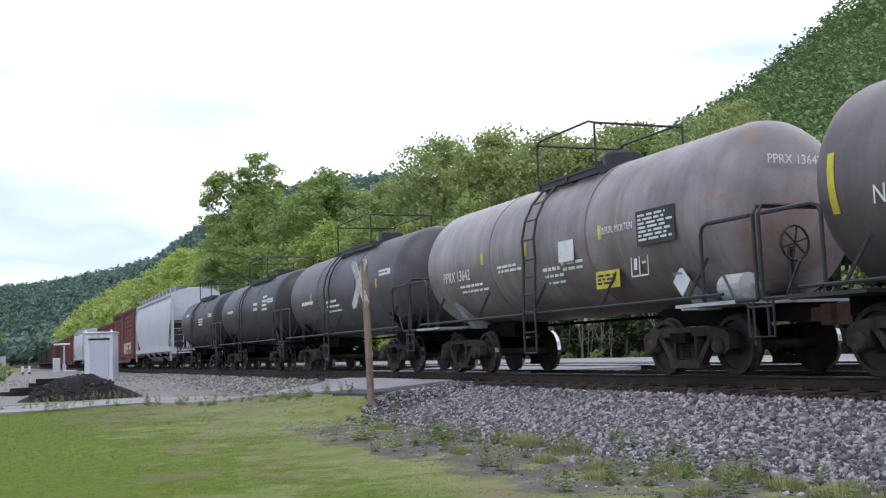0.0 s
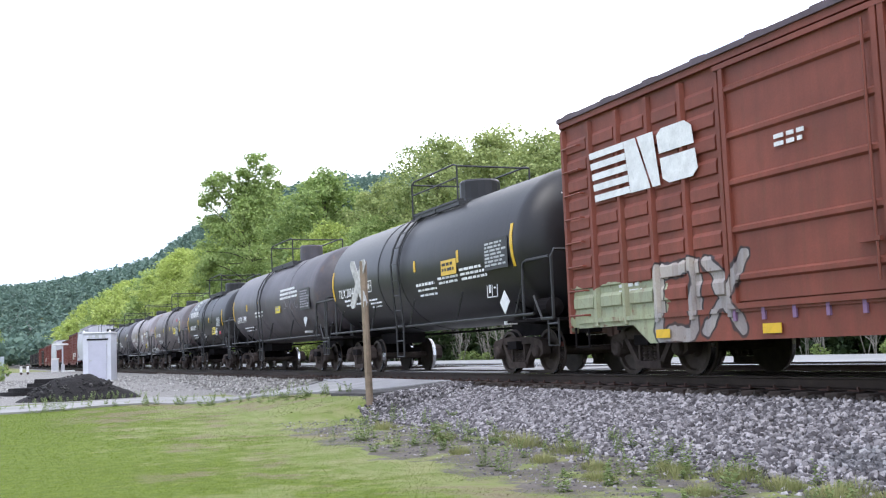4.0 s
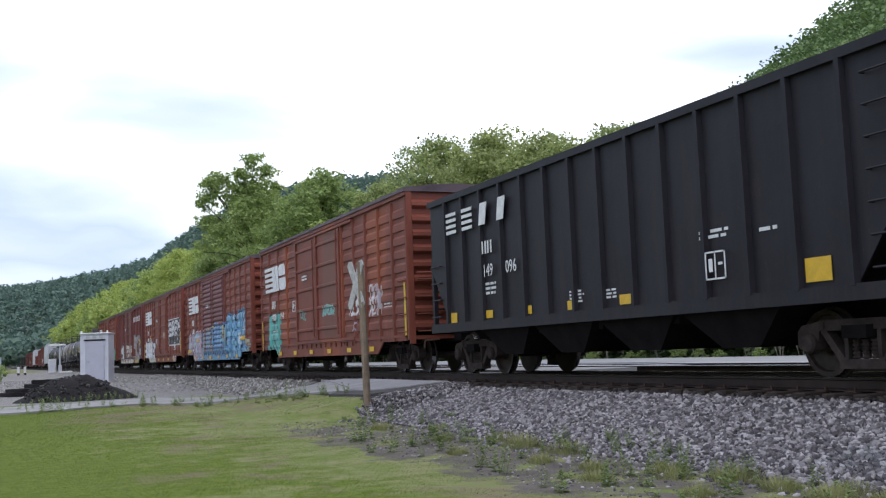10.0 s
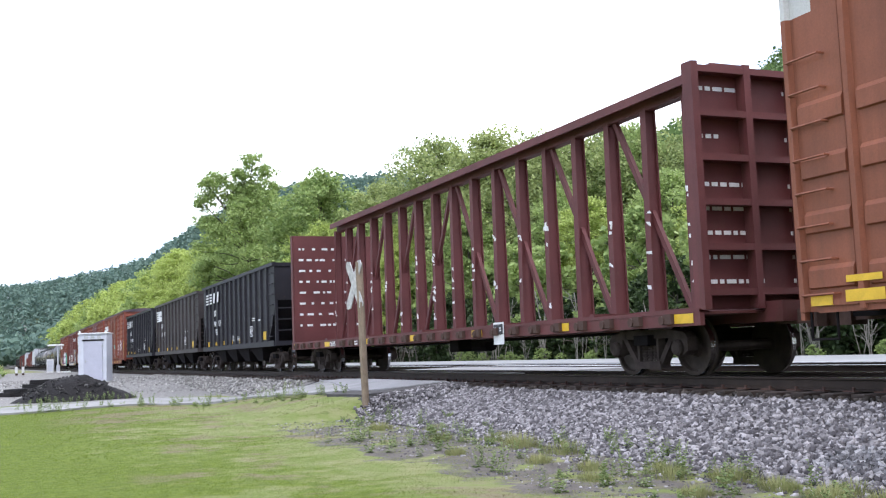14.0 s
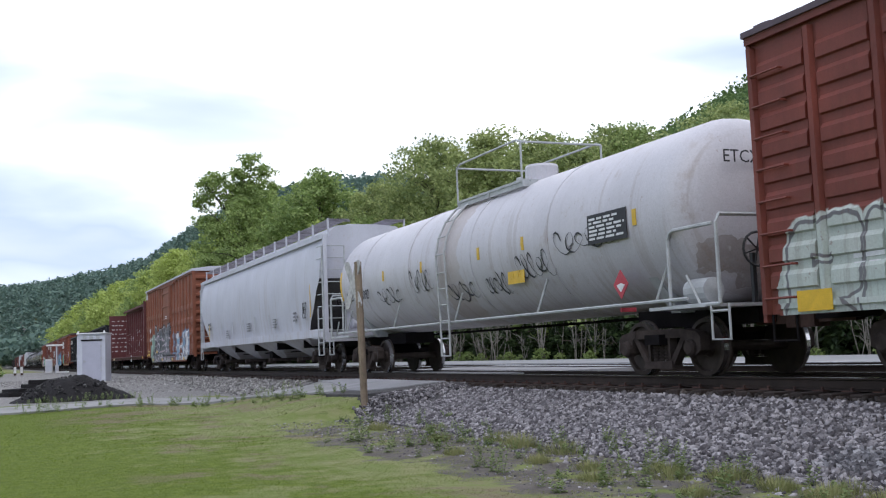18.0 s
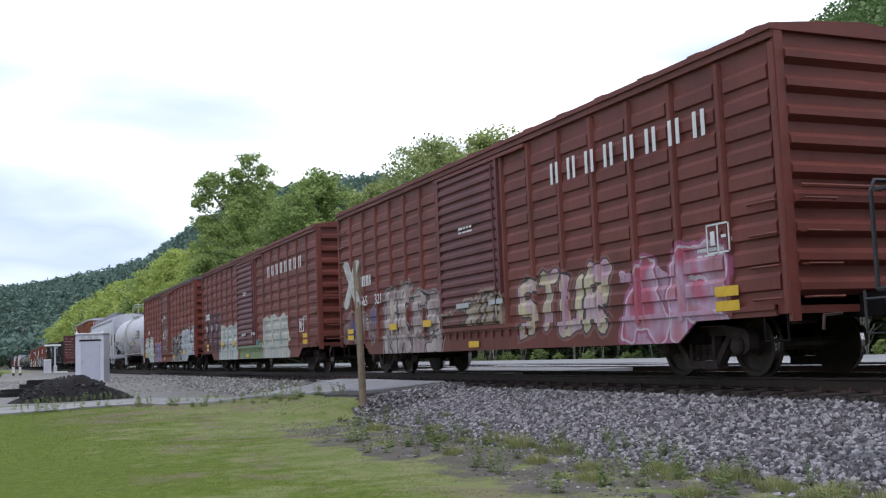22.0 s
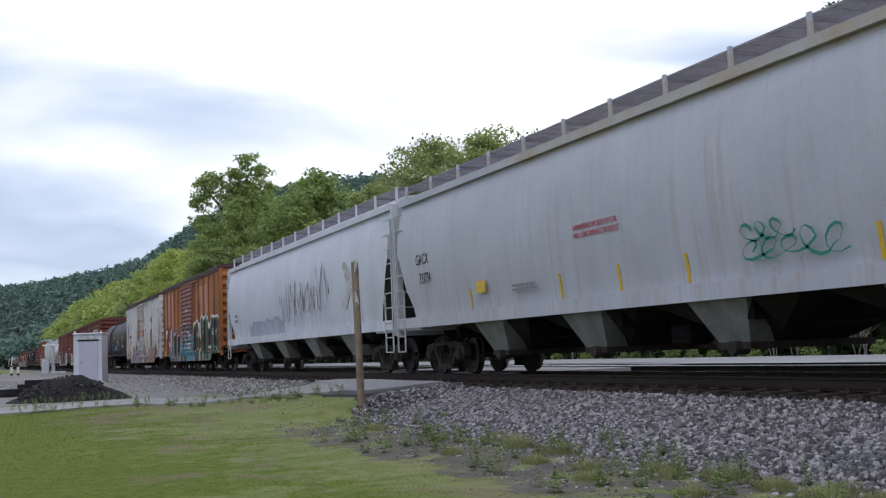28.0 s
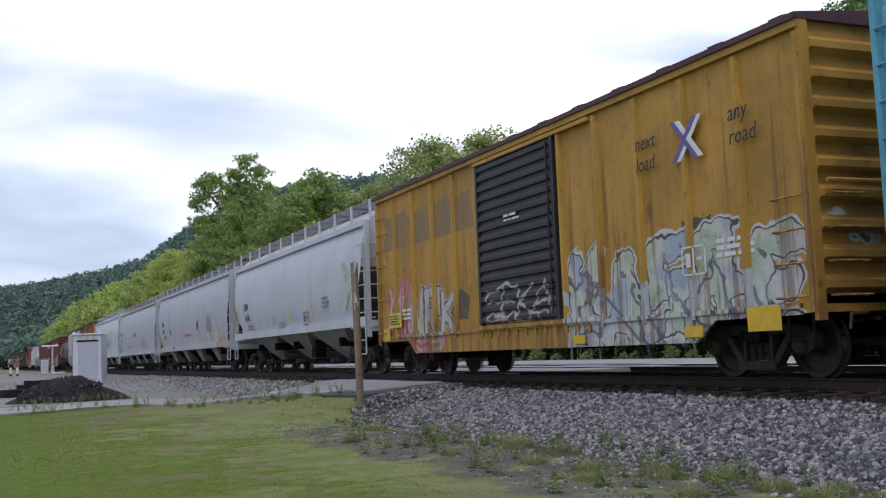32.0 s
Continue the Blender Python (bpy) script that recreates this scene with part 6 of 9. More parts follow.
    pm = paint("boxcar_red_tagged_white", RED_3, tags=((2.6, 7.3, 0.86, 1.72, (G_WB, (0.66, 0.68, 0.72)), black, 0),),
               words=(("LEHU", 7.3, 2.5, 0.75, 1.85, 0.27, (G_WB, (0.66, 0.68, 0.72)), (0.13, 0.13, 0.15), None, 0.07), ("GBRV", -3.0, -6.9, 1.95, 2.85, 0.10, (white, (0.62, 0.62, 0.64)), black, None, 0.05, 0.0, 0.2, 0.12), ("MOVE", -0.9, -1.9, 1.95, 2.25, 0.014, (CREAM, CREAM), CREAM, None, 0.005, 0.0, 0.1, 0.1), ("MNE", 2.3, 1.5, 1.6, 1.95, 0.018, (white, white), white, None, 0.005),
                      ("MOVE", -4.35, -5.5, 0.52, 0.84, 0.02, (white, white), white, None, 0.008)),
               blocks=((2.5, 7.4, 0.4, 0.86, (0.55, 0.62, 0.58)), (-6.95, -2.95, 1.42, 2.94, white), (-6.85, -3.03, 1.50, 2.88, black)))
    car, hf = boxcar("boxcar", -78.45, -94.0, "red-brown boxcar with black and white graffiti", pm, [(2.6, 0.05), (0.05, -2.55)], seed=3, refl=sill_refl(h, 6) + [(-7.45, 1.55, 0.11, 1.15), (7.6, 1.2, 0.11, 1.1), (4.55, 1.75, 0.10, 1.0)])
    emblem(car, 6.76, 3.78, 2.85, 0.85, -1.575)
    marks(car, 5.64, 1.83, "408", "163", 1.1)
    frame_mark(car, -5.25, 1.6, 0.5, 0.42, -1.575)
    pn = paint("boxcar_red_tagged_blue", RED_3, words=BLUE_WORDS, blocks=((-6.2, 4.3, 0.4, 0.8, (0.16, 0.36, 0.56)), (4.3, 7.0, 0.4, 0.8, lav)), tags=((-6.3, -2.6, 0.8, 2.0, ((0.20, 0.44, 0.66), (0.30, 0.58, 0.76)), black, 0), (-7.2, -6.2, 0.75, 1.35, (CREAM, (0.4, 0.4, 0.3), CREAM), black, 0)))
    car, hf = boxcar("boxcar", -95.4, -110.95, "red-brown boxcar with a band of blue graffiti", pn, [(2.6, 0.1), (0.1, -2.55)], seed=4, ribbed_door=True, refl=sill_refl(h, 6) + [(-6.1, 1.38, 0.9, 0.16), (6.6, 1.0, 0.85, 0.16), (4.2, 1.5, 0.5, 0.14)],
                     door_mat=paint("boxcar_door_purple_tagged", (0.17, 0.055, 0.055), words=BLUE_WORDS[:2]))
    emblem(car, 6.71, 3.72, 2.82, 0.85, -1.575)
    letter_blocks(car, 5.6, 2.54, 2, 0.2, 0.27, 0.27, -1.575)
    lettering("408", 0.36, -1.575, 5.57, 1.86, M_WHITE, car, "number", 0.98)
    frame_mark(car, -5.45, 1.60, 0.5, 0.45, -1.58)
    teal = (0.12, 0.45, 0.42)
    po = paint("boxcar_red_small_tags", RED_3, tags=((5.1, 6.7, 0.6, 1.7, (teal, (0.16, 0.50, 0.46)), black, 0),), words=(("FZJM", -2.9, -3.85, 1.62, 2.15, 0.025, (white, white), white, None, 0.008), ("REMX", -4.7, -5.7, 1.55, 2.3, 0.025, (white, lav), white, None, 0.008), ("X", -3.2, -3.6, 1.15, 1.5, 0.015, (lav, lav), lav, None, 0.005), ("AH", 6.9, 5.0, 0.65, 2.1, 0.18, (teal, (0.16, 0.50, 0.46)), (0.02, 0.05, 0.05), None, 0.05)),
               patch=(0.30, 0.075, 0.03))
    car, hf = boxcar("boxcar", -112.65, -128.1, "red-brown boxcar with a small teal painted shape", po, [(2.6, 0.2), (0.2, -2.3)], door_mat=paint("boxcar_door_red_scrawled", RED_3, patch=(0.17, 0.065, 0.045), words=(("OGC", 2.2, 1.5, 1.72, 2.0, 0.014, (teal, teal), teal, None, 0.004), ("AROR", -0.35, -1.55, 1.72, 2.05, 0.028, ((0.3, 0.6, 0.55), teal), (0.5, 0.7, 0.66), None, 0.01))), seed=5, bays=(4, 5), refl=sill_refl(h, 6) + [(-7.5, 1.6, 0.11, 1.3), (7.5, 1.35, 0.11, 1.1)])
    emblem(car, 7.02, 3.78, 3.0, 0.9, -1.575)
    marks(car, 5.92, 1.84, "408", "194", 1.12)
    frame_mark(car, 3.1, 2.4, 0.42, 0.36, -1.575)


def coal_and_beam():
    for f, r, lab, mat, mark, posts in ((-129.5, -143.5, "black open coal hopper with white bar mark", P_COAL, 0, 14), (-145.05, -159.85, "brown-black open coal hopper with white mark", P_COAL_B, 1, 12), (-161.4, -175.3, "black open coal hopper with white bar mark", P_COAL, 0, 14)):
        h = (f - r) / 2
        car, hf = coalcar("coal_hopper", f, r, lab, mat, posts, seed=int(-f), refl=[(h - 1.2, 1.25, 0.32, 0.22)] + [(h - 3.0 - k * 1.7, 1.25, 0.34, 0.16) for k in range(4)] + [(-h + 1.55, 1.36, 0.45, 0.30)],
                          bars=((h - 2.8, 1.9, 0.6, 3, 0.095), (h - 6.3, 1.5, 0.5, 4, 0.06), (h - 7.5, 1.45, 0.4, 3, 0.06), (-h + 3.9, 2.1, 0.75, 2, 0.08), (-h + 2.6, 2.0, 0.4, 1, 0.09)))
        if mark:
            emblem(car, h - 1.0, 3.55, 2.0, 0.62, -1.56)
        else:
            for q in range(4):
                bm = bmesh.new()
                y0 = h - 1.1 - 0.85 * q
                if q < 2:
                    for e in range(4):
                        box(bm, -1.562, -1.55, y0 - 0.52, y0, 3.55 - e * 0.13 - 0.07, 3.55 - e * 0.13)
                        part("stripe", bm, M_WHITE, car)
                        bm = bmesh.new()
                    bm.free()
                    continue
                else:
                    prism(bm, [(y0, 3.1), (y0 - 0.30, 3.1), (y0 - 0.42, 3.55), (y0 - 0.1, 3.55)], "x", -1.562, -1.55)
                    bmesh.ops.recalc_face_normals(bm, faces=bm.faces[:])
                part("emblem", bm, M_WHITE, car)
        letter_blocks(car, h - 2.9, 2.75, 2, 0.2, 0.26, 0.26, -1.55)
        if f == -129.5:
            lettering("149", 0.36, -1.55, h - 2.9, 2.02, M_WHITE, car, "number", 0.9)
            lettering("096", 0.36, -1.55, h - 3.95, 2.02, M_WHITE, car, "number", 0.9)
        else:
            for txt, off in (("300", 0.0), ("547", 1.02)) if mark else (("148", 0.0), ("129", 1.02)):
                lettering(txt, 0.36, -1.55, h - 2.9 - off, 2.02, M_WHITE, car, "number", 0.9)
        frame_mark(car, -h + 3.7, 1.78, 0.45, 0.40, -1.555)
    car, h = beamcar("centre_beam_flat_car", -177.7, -200.2, "empty maroon centre-beam flat car with torn wrapping scraps", P_BEAM)
    for k in range(7):
        reflector(car, h - 0.5 - k * 3.6, 0.87, 0.5, 0.14, -1.51)
    data_panel(car, -4.5, 1.06, 0.46, 0.44, -1.53, M_WHITE, M_DARKL, 1)
    data_panel(car, -4.53, 1.02, 0.18, 0.2, -1.54, M_DARKL, M_WHITE, 2)
    data_panel(car, -4.75, 1.02, 0.18, 0.2, -1.54, M_DARKL, M_WHITE, 2)
    lettering("120395", 0.2, -1.515, h - 4.35, 0.80, M_WHITE, car)


def middle():
    h = 8.65
    rust_red = (0.24, 0.078, 0.042)
    mint, slate = (0.30, 0.46, 0.38), (0.10, 0.11, 0.13)
    pt = paint("tall_boxcar_rust_red", rust_red, 0.6, 0.2, 0.25, tags=((-0.5, 6.6, 0.5, 2.15, (mint, (0.26, 0.40, 0.34)), slate, 0), 
                                                                       (-7.5, -2.0, 0.6, 2.3, (G_WB, (0.25, 0.4, 0.55), rust_red), (0.15, 0.15, 0.2), 0.6)), words=(("AGBE", 5.6, -1.4, 0.48, 2.6, 0.36, (slate, (0.15, 0.16, 0.18), (0.05, 0.05, 0.06)), (0.66, 0.62, 0.66), (0.03, 0.03, 0.035), 0.045, 0.10, 0.1, 0.5), ("SOSO", 5.1, -1.0, 1.1, 1.9, 0.02, ((0.62, 0.58, 0.62), (0.6, 0.4, 0.5)), (0.66, 0.62, 0.66), None, 0.012, 0.0, 0.1, 0.9), ("VMXA", 5.0, -1.2, 0.5, 0.95, 0.03, ((0.62, 0.56, 0.62), (0.25, 0.08, 0.14)), (0.66, 0.62, 0.66), None, 0.02, 0.0, 0.1, 0.6)), blocks=((8.15, 8.7, 4.55, 5.1, (0.6, 0.6, 0.6)),))
    car, hf = boxcar("boxcar", -202.3, -219.6, "tall rust-red boxcar with slate-grey graffiti", pt, [(1.6, -1.6)], eave=5.0, bays=(7, 7), seed=6, inset=2.2, beads=4, refl=sill_refl(h, 4) + [(8.25, 0.97, 0.36, 0.13), (7.55, 1.0, 0.6, 0.14), (7.55, 1.2, 0.55, 0.08), (4.0, 1.15, 0.4, 0.14)], roof_mat=P_HOP_W)
    letter_blocks(car, 6.92, 2.6, 2, 0.2, 0.25, 0.28, -1.575)
    lettering("467", 0.30, -1.575, 6.95, 1.82, M_WHITE, car, "number", 0.9)
    lettering("004", 0.30, -1.575, 6.1, 1.84, M_WHITE, car, "number", 0.9)
    car, hf = graincar("covered_hopper", -221.6, -242.3, "clean white covered hopper with a black roof walk", P_HOP_W, 4.25, walk_h=0.46, seed=7, outlets=4, refl=[(7.9, 1.75, 0.08, 0.7)],
                       bars=((8.3, 2.2, 0.8, 2, 0.2), (4.2, 1.75, 0.5, 4, 0.09), (0.2, 1.9, 0.7, 4, 0.09), (-4.0, 1.9, 0.6, 4, 0.09), (-6.8, 2.0, 0.5, 3, 0.12)))
    frame_mark(car, -8.0, 2.25, 0.4, 0.5, -1.57, M_DARKL)
    for y in (7.2, 5.1, 3.0, 1.0, -1.2, -3.4, -8.9):
        reflector(car, y, 1.85 if y > -8 else 2.3, 0.06, 0.5 if y > -8 else 1.1, -1.565, M_PIPE_L if y > -8 else M_YELLOW)
    car, hf, shell = tankcar("tank_car", -243.23, -260.46, "white tank car with black graffiti along its flank", P_TANK_WHITE, 1.48, 2.55, inset=1.44, over=0.7, pipe=M_PIPE_L, dome=(0.36, 0.32), saddle=M_PIPE_L, sill_mat=M_UNDER,
                             yl=0.4, plat=1.6, belts=(8.0, 4.4, 1.76, -1.45, -3.45, -7.3), band=(6.0, 2.6, -1.0, -4.4))
    lettering("ETCX 630092", 0.37, shell(2.25), 7.55, 2.02, M_DARKL, car, squeeze=0.9)
    data_panel(car, -5.9, 2.72, 1.2, 0.5, shell(2.5) - 0.01, M_DARKL, M_WHITE, 6)
    data_panel(car, -2.6, 2.05, 0.7, 0.26, shell(1.95) - 0.02, M_YELLOW, M_YELLOW, 1)
    placard(car, -6.7, 1.5, -1.4, M_REDL)
    lettering("ETCX", 0.28, -0.75, -hf - 0.02, 3.2, M_DARKL, car, face=0)
    for y, z, w, h, sd in ((5.1, 1.75, 1.9, 0.5, 1), (2.6, 1.9, 1.5, 0.6, 2), (0.6, 1.55, 1.7, 0.55, 3), (-1.4, 1.6, 1.2, 0.5, 4), (-3.0, 1.8, 1.6, 0.55, 5), (-4.6, 2.1, 2.2, 0.5, 6)):
        scrawl(car, lambda q: shell(q) - 0.006, y, z, w, h, M_DARKL, sd, 5, 0.035)
    wred, pale_g = (0.185, 0.043, 0.03), (0.46, 0.52, 0.48)
    ice, mint_l = (0.48, 0.52, 0.56), (0.50, 0.62, 0.55)
    pw = paint("boxcar_dark_red_tagged", wred, tags=((-8.95, -5.5, 0.84, 1.95, (ice, (0.54, 0.57, 0.57)), wred, 0), (5.0, 8.95, 0.5, 1.5, (pale_g, (0.40, 0.46, 0.43)), wred, 0), (-5.1, -1.9, 0.5, 1.5, ((0.06, 0.045, 0.045), (0.09, 0.06, 0.055)), wred, 0)), blocks=((-8.6, -5.6, 0.4, 0.84, ice),),
               words=(("MAKS", -2.0, -5.2, 0.5, 1.8, 0.12, ((0.045, 0.04, 0.042), (0.10, 0.075, 0.07)), mint_l, (0.10, 0.03, 0.025), 0.05, 0.05), ("SOBE", -5.2, -9.0, 0.6, 2.1, 0.14, ((0.30, 0.34, 0.40), (0.44, 0.48, 0.50), (0.36, 0.40, 0.47)), (0.58, 0.60, 0.58), (0.06, 0.05, 0.05), 0.05, 0.045), ("RUB", 8.9, 5.1, 0.5, 1.95, 0.20, (pale_g, (0.52, 0.56, 0.52)), (0.16, 0.16, 0.17), (0.55, 0.60, 0.56), 0.05, 0.05),
                      ("GR", 4.6, 1.9, 0.5, 1.6, 0.20, ((0.13, 0.14, 0.27), (0.20, 0.19, 0.31)), (0.45, 0.33, 0.30), None, 0.05)))
    car, hf = boxcar("boxcar", -262.1, -280.65, "dark red boxcar with dark green-edged graffiti", pw, [(1.6, -1.45)], eave=4.5, bays=(7, 7), seed=8, inset=2.45, refl=[(8.3, 0.98, 0.6, 0.26), (4.7, 0.98, 0.4, 0.15), (0.5, 0.72, 0.45, 0.15), (-2.85, 0.79, 0.5, 0.17), (-6.2, 1.0, 0.55, 0.2)],
                     door_mat=paint("boxcar_door_maroon", (0.16, 0.045, 0.038)))
    scrawl(car, -1.592, 1.0, 1.65, 2.1, 0.85, M_WHITE, 31, 6, 0.05, 0.5)
    scrawl(car, -1.592, 0.9, 1.15, 2.0, 0.3, M_PIPE_L, 32, 5, 0.03, 0.5)
    data_panel(car, 1.15, 3.0, 0.22, 0.16, -1.595, M_WHITE, M_DARKL, 2)
    letter_blocks(car, 6.95, 2.5, 2, 0.2, 0.25, 0.28, -1.575)
    buff, ink_b = (0.50, 0.53, 0.47), (0.05, 0.05, 0.06)
    CREAM_WORDS = (("STUR", -1.7, -5.0, 0.75, 1.85, 0.13, ((0.50, 0.30, 0.40), (0.58, 0.52, 0.32), (0.54, 0.40, 0.44)), ink_b, (0.24, 0.10, 0.09), 0.04, 0.05), ("AR", -5.3, -8.0, 0.6, 1.95, 0.2, ((0.46, 0.10, 0.16), (0.50, 0.34, 0.46), (0.45, 0.18, 0.22)), (0.58, 0.50, 0.55), (0.36, 0.10, 0.20), 0.04, 0.06),
                   ("MKES", 5.8, 1.9, 0.5, 2.0, 0.17, ((0.50, 0.43, 0.41), (0.30, 0.22, 0.22), (0.54, 0.46, 0.43)), ink_b, (0.30, 0.28, 0.29), 0.05, 0.04, 0.1, 0.6), ("AN", 9.1, 6.4, 0.86, 1.75, 0.14, ((0.07, 0.10, 0.28), (0.16, 0.08, 0.09), (0.4, 0.36, 0.34)), ink_b, (0.36, 0.28, 0.26), 0.04, 0.04, 0.1, 0.6, 0.8))
    for f, r, lab, tag, nm in ((-282.9, -302.1, "dark red boxcar with white company name and pale paint patches", ((2.05, 5.45, 0.5, 1.95, (buff, (0.42, 0.46, 0.42), (0.56, 0.57, 0.5)), ink_b, 0), (2.2, 5.9, 0.5, 1.85, (buff, (0.46, 0.5, 0.46), buff), (0.25, 0.28, 0.27), 0.65, buff), (-2.3, 1.7, 0.4, 1.2, ((0.05, 0.20, 0.34), (0.26, 0.32, 0.08), (0.06, 0.24, 0.38)), ink_b, 0), (-6.0, -2.3, 0.5, 2.0, (buff, (0.50, 0.50, 0.44), (0.3, 0.42, 0.42)), ink_b, 0), (5.45, 8.75, 0.86, 2.6, ((0.085, 0.035, 0.045), (0.10, 0.04, 0.045)), ink_b, 0)), 9),
                               (-304.3, -322.95, "dark red boxcar with pink and yellow graffiti", ((-7.8, -5.6, 0.5, 1.6, ((0.42, 0.22, 0.32), (0.50, 0.34, 0.44)), ink_b, 0),), 10)):
        mt = paint("boxcar_deep_red" if nm == 9 else "boxcar_deep_red_pink", (0.165, 0.042, 0.032), tags=tag, words=CREAM_WORDS if nm == 10 else ())
        car, hf = boxcar("boxcar", f, r, lab, mt, [(1.85, -1.25)], eave=4.48, bays=(7, 7), seed=nm, inset=2.5, ribbed_door=True, door_mat=paint("boxcar_door_purple_brown", (0.14, 0.045, 0.048), tags=((-1.3, 1.9, 0.5, 1.65, ((0.34, 0.28, 0.2), (0.42, 0.36, 0.30), (0.16, 0.06, 0.05)), (0.06, 0.04, 0.04), 0.5, (0.3, 0.22, 0.16)),) if nm == 10 else ()),
                         refl=[(8.35, 1.0, 0.5, 0.12), (8.35, 1.17, 0.5, 0.12), (4.96, 1.18, 0.5, 0.15), (2.72, 1.18, 0.5, 0.15), (0.2, 0.65, 0.5, 0.13), (-8.1, 1.0, 0.5, 0.14), (-8.1, 1.2, 0.5, 0.14)], roof_mat=mt)
        letter_blocks(car, -3.4, 3.80, 8, 0.27, 0.38, 0.60, -1.575)
        y0 = 8.62 if nm == 9 else 7.37
        letter_blocks(car, y0, 2.62, 3, 0.24, 0.28, 0.31, -1.575)
        for txt, off in (("56", 0.0), ("54", 1.16), ("71", 2.3)) if nm == 9 else (("565", 0.0), ("321", 1.13)):
            lettering(txt, 0.38, -1.575, y0 - off, 1.82, M_WHITE, car, "number", 1.0)
        frame_mark(car, -7.5 if nm == 9 else -7.75, 1.75 if nm == 9 else 2.15, 0.5, 0.42, -1.575)
        for yy in (0.9, -0.7):
            bm = bmesh.new()
            box(bm, -1.615, -1.59, yy - 0.6, yy, 1.42, 1.52)
            part("label_strip", bm, M_PIPE_L, car)
    car, hf, shell = tankcar("tank_car", -324.89, -342.73, "long matt black tank car with small tags", P_TANK_UT, 1.46, 2.53, inset=1.93, over=0.6, dome=(0.36, 0.18),
                             yl=1.3, plat=1.35, fore=0.4, belts=(8.1, 2.0, -0.9, -3.85, -7.35), bars=((7.2, 1.95, 1.2, 2, 0.12), (-2.4, 2.3, 0.6, 4, 0.1)), band=(1.6, 1.0))
    lettering("UTLX 662032", 0.36, shell(2.3), 7.5, 2.12, M_WHITE, car, squeeze=0.8)
    scrawl(car, lambda q: shell(q) - 0.006, 2.1, 1.5, 1.5, 0.75, M_CYANP, 9, 5, 0.05)
    scrawl(car, lambda q: shell(q) - 0.006, 4.4, 1.7, 1.6, 0.4, M_PIPE_D, 10, 5, 0.04)
    lettering("KIETO", 0.45, shell(1.85) - 0.02, -0.3, 1.6, M_WHITE, car, squeeze=0.9)
    frame_mark(car, -5.1, 2.08, 0.5, 0.38, shell(1.9) - 0.01)
    data_panel(car, -5.9, 2.65, 1.1, 0.6, shell(2.4) - 0.015, M_PIPE_D, M_GRATE, 7)


